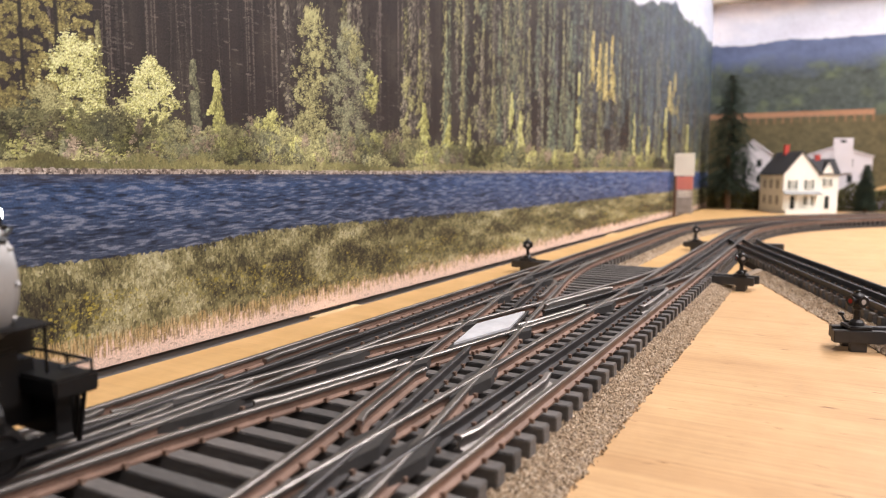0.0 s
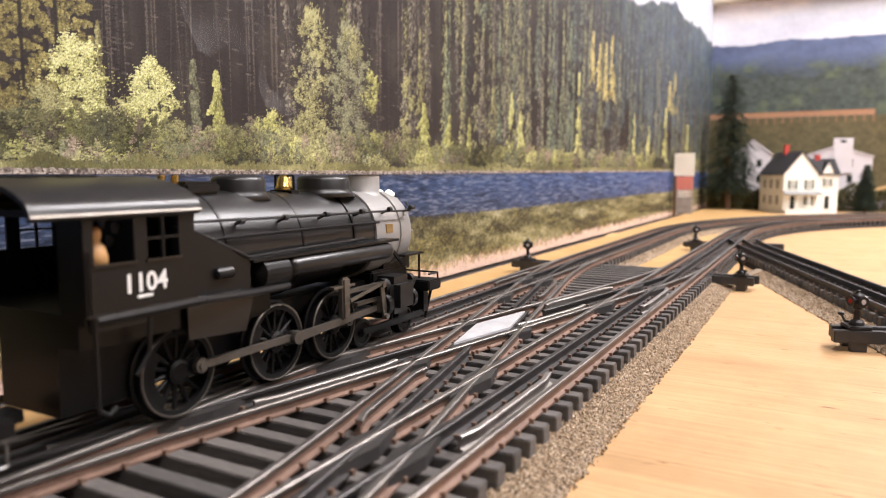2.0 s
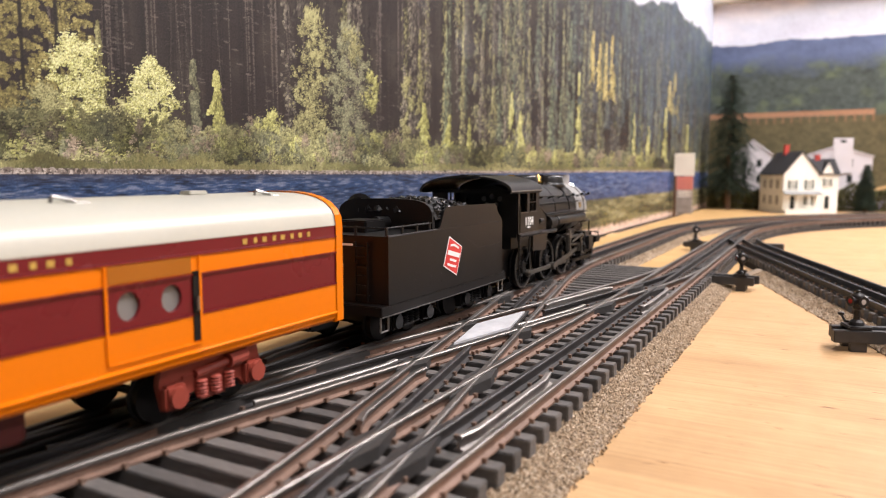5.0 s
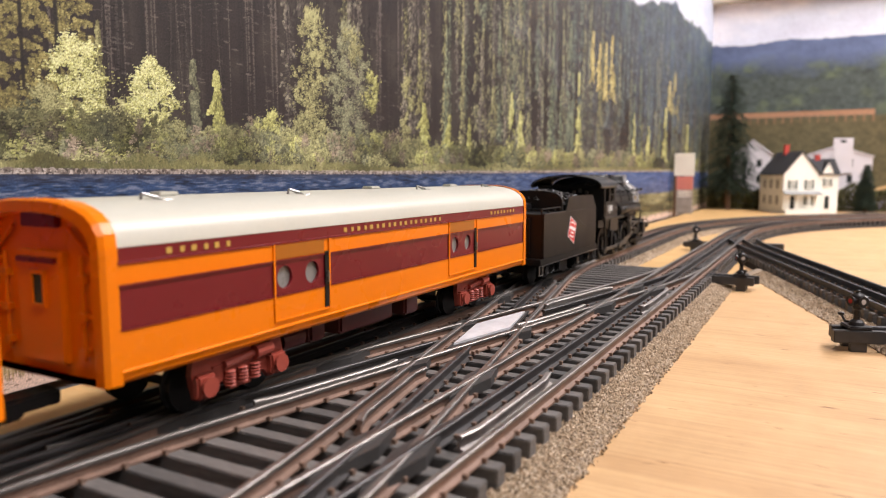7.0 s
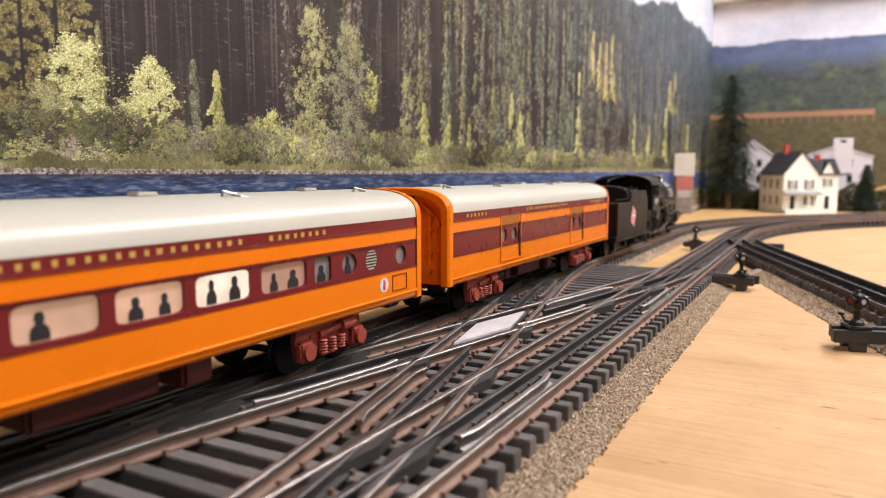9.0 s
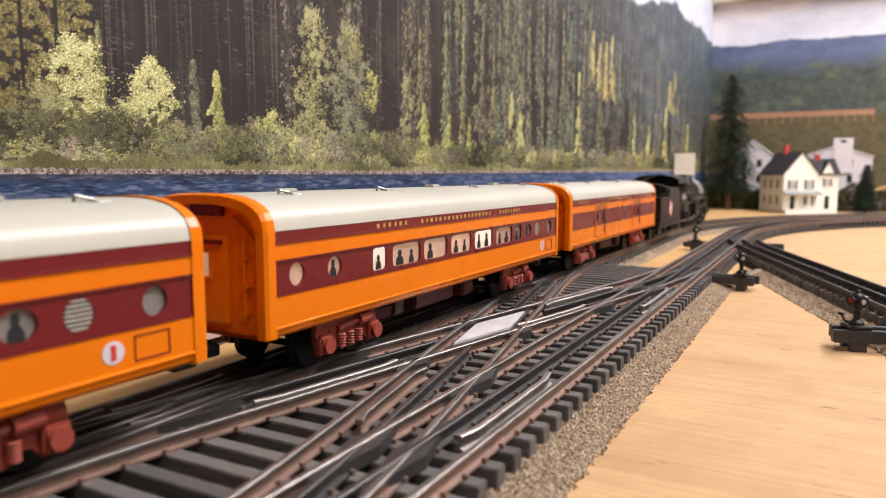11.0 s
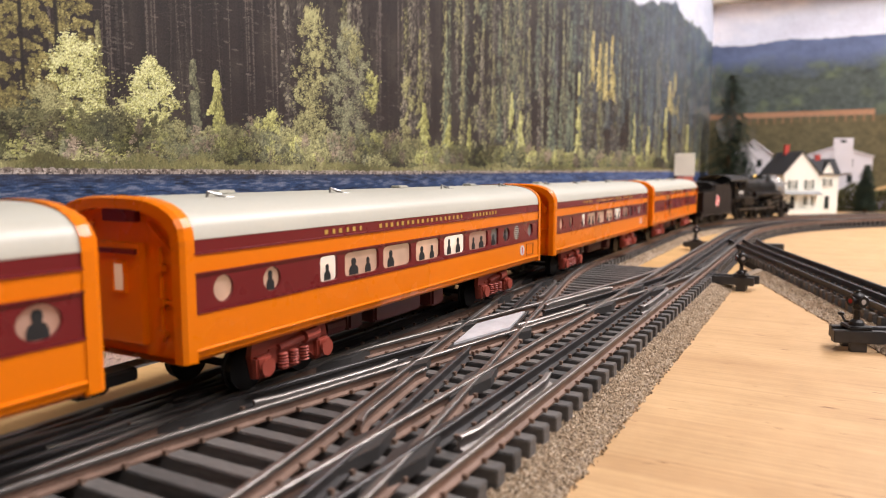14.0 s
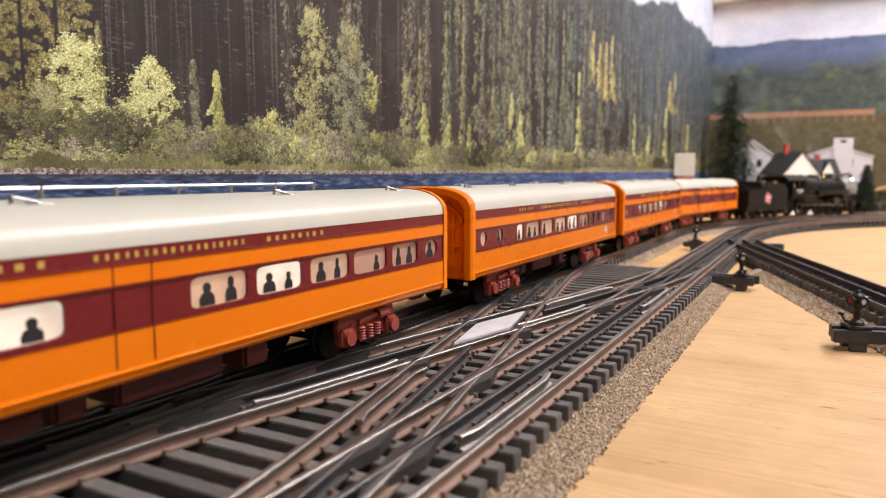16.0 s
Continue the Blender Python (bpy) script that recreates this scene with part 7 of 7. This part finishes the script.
    # one plain painted figure in the cab window
    bm = bmesh.new()
    lathe(bm, [(0.0001, 0.0545), (0.003, 0.0555), (0.0032, 0.0585), (0.0024, 0.0612), (0.0012, 0.0624), (0.0016, 0.0635), (0.0017, 0.0652), (0.0008, 0.0664), (0.0001, 0.0666)], 16, "z", (-0.0868, -0.0262, 0))
    part("crew_figure", bm, FLESH, e, "plain painted plastic figure", True)
    # deck, beam and pilot
    bm = bmesh.new()
    box(bm, 0.0745, 0.0888, -0.021, 0.021, 0.0412, 0.0421, 0.0003)
    box(bm, 0.07, 0.0865, -0.013, 0.013, 0.034, 0.0412)
    part("front_deck", bm, BLACK, e)
    bm = bmesh.new()
    box(bm, 0.0835, 0.0985, -0.0265, 0.0265, 0.0232, 0.0283, 0.0006)
    part("pilot_beam", bm, BLACK, e)
    bm = bmesh.new()
    for yy in (-0.025, -0.014, 0.014, 0.025):
        tube(bm, (0.0972, yy, 0.0283), (0.0972, yy, 0.0312), 0.0005, n=6)
    wire(bm, [(0.0972, -0.012, 0.0312), (0.0972, 0.012, 0.0312)], 0.0005)
    wire(bm, [(0.086, -0.025, 0.0312), (0.0972, -0.025, 0.0312), (0.0972, -0.012, 0.0312)], 0.0005)
    wire(bm, [(0.086, 0.025, 0.0312), (0.0972, 0.025, 0.0312), (0.0972, 0.012, 0.0312)], 0.0005)
    part("pilot_rail", bm, BLACK, e)
    for i in range(13):
        yy = -0.021 + 0.0035 * i
        bm = bmesh.new()
        tube(bm, (0.0975, yy, 0.0235), (0.104 - 0.00035 * abs(i - 6) ** 1.6, yy * 0.8, 0.0045), 0.0009, n=6)
        part("pilot_bar", bm, BLACK, e)
    bm = bmesh.new()
    box(bm, 0.0865, 0.092, -0.0215, 0.0215, 0.011, 0.0235)
    part("pilot", bm, BLACK, e)
    bm = bmesh.new()
    box(bm, -0.066, 0.088, -0.0105, 0.0105, 0.014, 0.032)
    box(bm, -0.0915, -0.066, -0.0142, 0.0142, 0.013, 0.0415)
    box(bm, -0.0925, -0.06, -0.026, 0.026, 0.034, 0.0415)
    part("frame", bm, BLACK, e)
    bm = bmesh.new()
    box(bm, 0.058, 0.082, -0.0145, 0.0145, 0.0205, 0.036, 0.001)
    part("saddle", bm, BLACK, e)
    for s in (-1, 1):
        bm = bmesh.new()
        box(bm, 0.042, 0.087, min(s * 0.0195, s * 0.021), max(s * 0.0195, s * 0.021), 0.0085, 0.0125, 0.0004)
        part("pilot_truck_frame", bm, BLACK, e)
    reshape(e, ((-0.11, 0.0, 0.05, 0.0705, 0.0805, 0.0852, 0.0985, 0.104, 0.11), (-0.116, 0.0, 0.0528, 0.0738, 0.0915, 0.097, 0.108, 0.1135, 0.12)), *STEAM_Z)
    pilot_wheels = []
    for xx in PILOT_AXLES:
        w = new("pilot_wheels")
        w.parent = e
        w.matrix_basis = pose(xx, 0, PILOT_R)
        bm = bmesh.new()
        for s in (-1, 1):
            lathe(bm, [(PILOT_R, s * 0.0148), (PILOT_R, s * 0.018), (0.0054, s * 0.0182), (0.0049, s * 0.0174), (0.0024, s * 0.0174), (0.002, s * 0.0188), (0.0005, s * 0.0189)], 24, "y", (0, 0, 0))
            lathe(bm, [(PILOT_R + 0.001, s * 0.0136), (PILOT_R + 0.001, s * 0.0148)], 24, "y", (0, 0, 0))
        tube(bm, (0, -0.015, 0), (0, 0.015, 0), 0.0015, n=8)
        part("wheel", bm, CHARCOAL, w, "blackened pilot wheel")
        pilot_wheels.append(w)
    wheels = [driver(e, x) for x in AXLES]
    rods = []
    for s in (-1, 1):
        bm = bmesh.new()
        y0, y1 = s * 0.0205, s * 0.0222
        rod_shape(bm, AXLES[0], AXLES[1], y0, y1, 0.0013, 0.0013, 0.0026)
        rod_shape(bm, AXLES[1], AXLES[2], y0, y1, 0.0013, 0.0013, 0.0026)
        r = part("side_rod", bm, ROD, e, "dull steel coupling rod")
        bm = bmesh.new()
        rod_shape(bm, 0.0, ROD_LEN, s * 0.0228, s * 0.0242, 0.0017, 0.0012, 0.0028)
        q = part("main_rod", bm, ROD, e, "dull steel main rod")
        bm = bmesh.new()
        box(bm, -0.003, 0.004, min(s * 0.0215, s * 0.0258), max(s * 0.0215, s * 0.0258), -0.0025, 0.004, 0.0005)
        c = part("crosshead", bm, ROD, e)
        rods.append((s, r, q, c))
    return e, wheels, rods, pilot_wheels


tender_car = tender()
engine, drivers, rods, pilot_wheels = locomotive()

# ---- faint smoke over the train ----
def smoke_material():
    m = bpy.data.materials.new("thin_smoke")
    m.use_nodes = True
    n, l = m.node_tree.nodes, m.node_tree.links
    b = n["Principled BSDF"]
    b.inputs["Base Color"].default_value = (0.62, 0.61, 0.6, 1)
    b.inputs["Roughness"].default_value = 1.0
    b.inputs["Specular IOR Level"].default_value = 0.0
    f = noise_node(n, l, coords(n, l), 40, 3)
    r = n.new("ShaderNodeMapRange")
    r.inputs["From Min"].default_value, r.inputs["From Max"].default_value = 0.45, 0.8
    r.inputs["To Min"].default_value, r.inputs["To Max"].default_value = 0.0, 0.08
    l.new(f, r.inputs["Value"])
    l.new(r.outputs[0], b.inputs["Alpha"])
    return m


SMOKE = smoke_material()
smoke_rnd = random.Random(21)
puffs = []
for i in range(7):
    f = (i + 0.5) / 7
    size = 0.012 + 0.024 * f
    bm = bmesh.new()
    bmesh.ops.create_icosphere(bm, subdivisions=3, radius=1.0)
    for v in bm.verts:
        k = 1 + 0.35 * noise.noise(v.co * 1.7 + Vector((i * 3.1, 0, 0)))
        v.co = Vector((v.co.x * 1.2, v.co.y * 0.7, v.co.z * 1.5)) * size * k
    ob = part("smoke_puff", bm, SMOKE, None, "", True)
    tagged(ob, "faint grey smoke puff drifting above the locomotive", "smoke", "smoke puffs")
    ob.visible_shadow = False
    puffs.append((ob, -0.01 - 0.34 * f - 0.02 * smoke_rnd.random(), smoke_rnd.uniform(-0.01, 0.02), 0.12 + 0.15 * f + 0.02 * smoke_rnd.random()))

# ---- how things move ----
SPEED = 0.1003
AT_NINE = ((engine, 0.9175, 0.047), (tender_car, 0.7275, 0.036), (baggage_car, 0.477, 0.095), (coach_one, 0.1395, 0.095), (coach_two, -0.198, 0.095), (diner_car, -0.5355, 0.095))


def travelled(s9, t):
    """Where a vehicle stands on the line at t seconds."""
    return s9 + SPEED * (t - 9)


def rail_pose(s, half):
    """A vehicle whose trucks stand half a wheelbase either way of s on the outer main."""
    a, b = path_a(s - half)[0], path_a(s + half)[0]
    d, m = b - a, (a + b) / 2
    return Matrix.Translation((m.x, m.y, RAIL_TOP)) @ Matrix.Rotation(math.atan2(d.y, d.x), 4, "Z")


def motions():
    for ob, s9, half in AT_NINE:
        walk(ob, [(t / 2, rail_pose(travelled(s9, t / 2), half)) for t in range(33)])
    for ob, lag, dy, z in puffs:
        rows = []
        for t in range(33):
            q, h = path_a(travelled(0.99 + lag, t / 2), dy)
            rows.append((t / 2, Matrix.Translation((q.x, q.y, z)) @ Matrix.Rotation(h, 4, "Z")))
        walk(ob, rows)
    step = 0.2
    times = [i * step for i in range(81)]
    rate = SPEED / DRIVER_R
    for w, x in zip(drivers, AXLES):
        walk(w, [(t, pose(x, 0, DRIVER_R, 0, math.degrees(rate * (t - 2.0)) - 8, 0)) for t in times])
    for w, x in zip(pilot_wheels, PILOT_AXLES):
        walk(w, [(i * 0.1, pose(x, 0, PILOT_R, 0, math.degrees(SPEED / PILOT_R * i * 0.1), 0)) for i in range(161)])
    for s, side_rod, main_rod, crosshead in rods:
        rows = ([], [], [])
        for i in range(161):
            t = i * 0.1
            a = rate * (t - 2.0) - radians(8)
            px, pz = CRANK * math.cos(a), -CRANK * math.sin(a)
            rows[0].append((t, pose(px, 0, DRIVER_R + pz)))
            x0, z0 = AXLES[1] + px, DRIVER_R + pz
            lean = math.asin((ROD_Z - z0) / ROD_LEN)
            rows[1].append((t, pose(x0, 0, z0, 0, -math.degrees(lean), 0)))
            rows[2].append((t, pose(x0 + ROD_LEN * math.cos(lean), 0, ROD_Z)))
        for ob, r in zip((side_rod, main_rod, crosshead), rows):
            walk(ob, r)


motions()
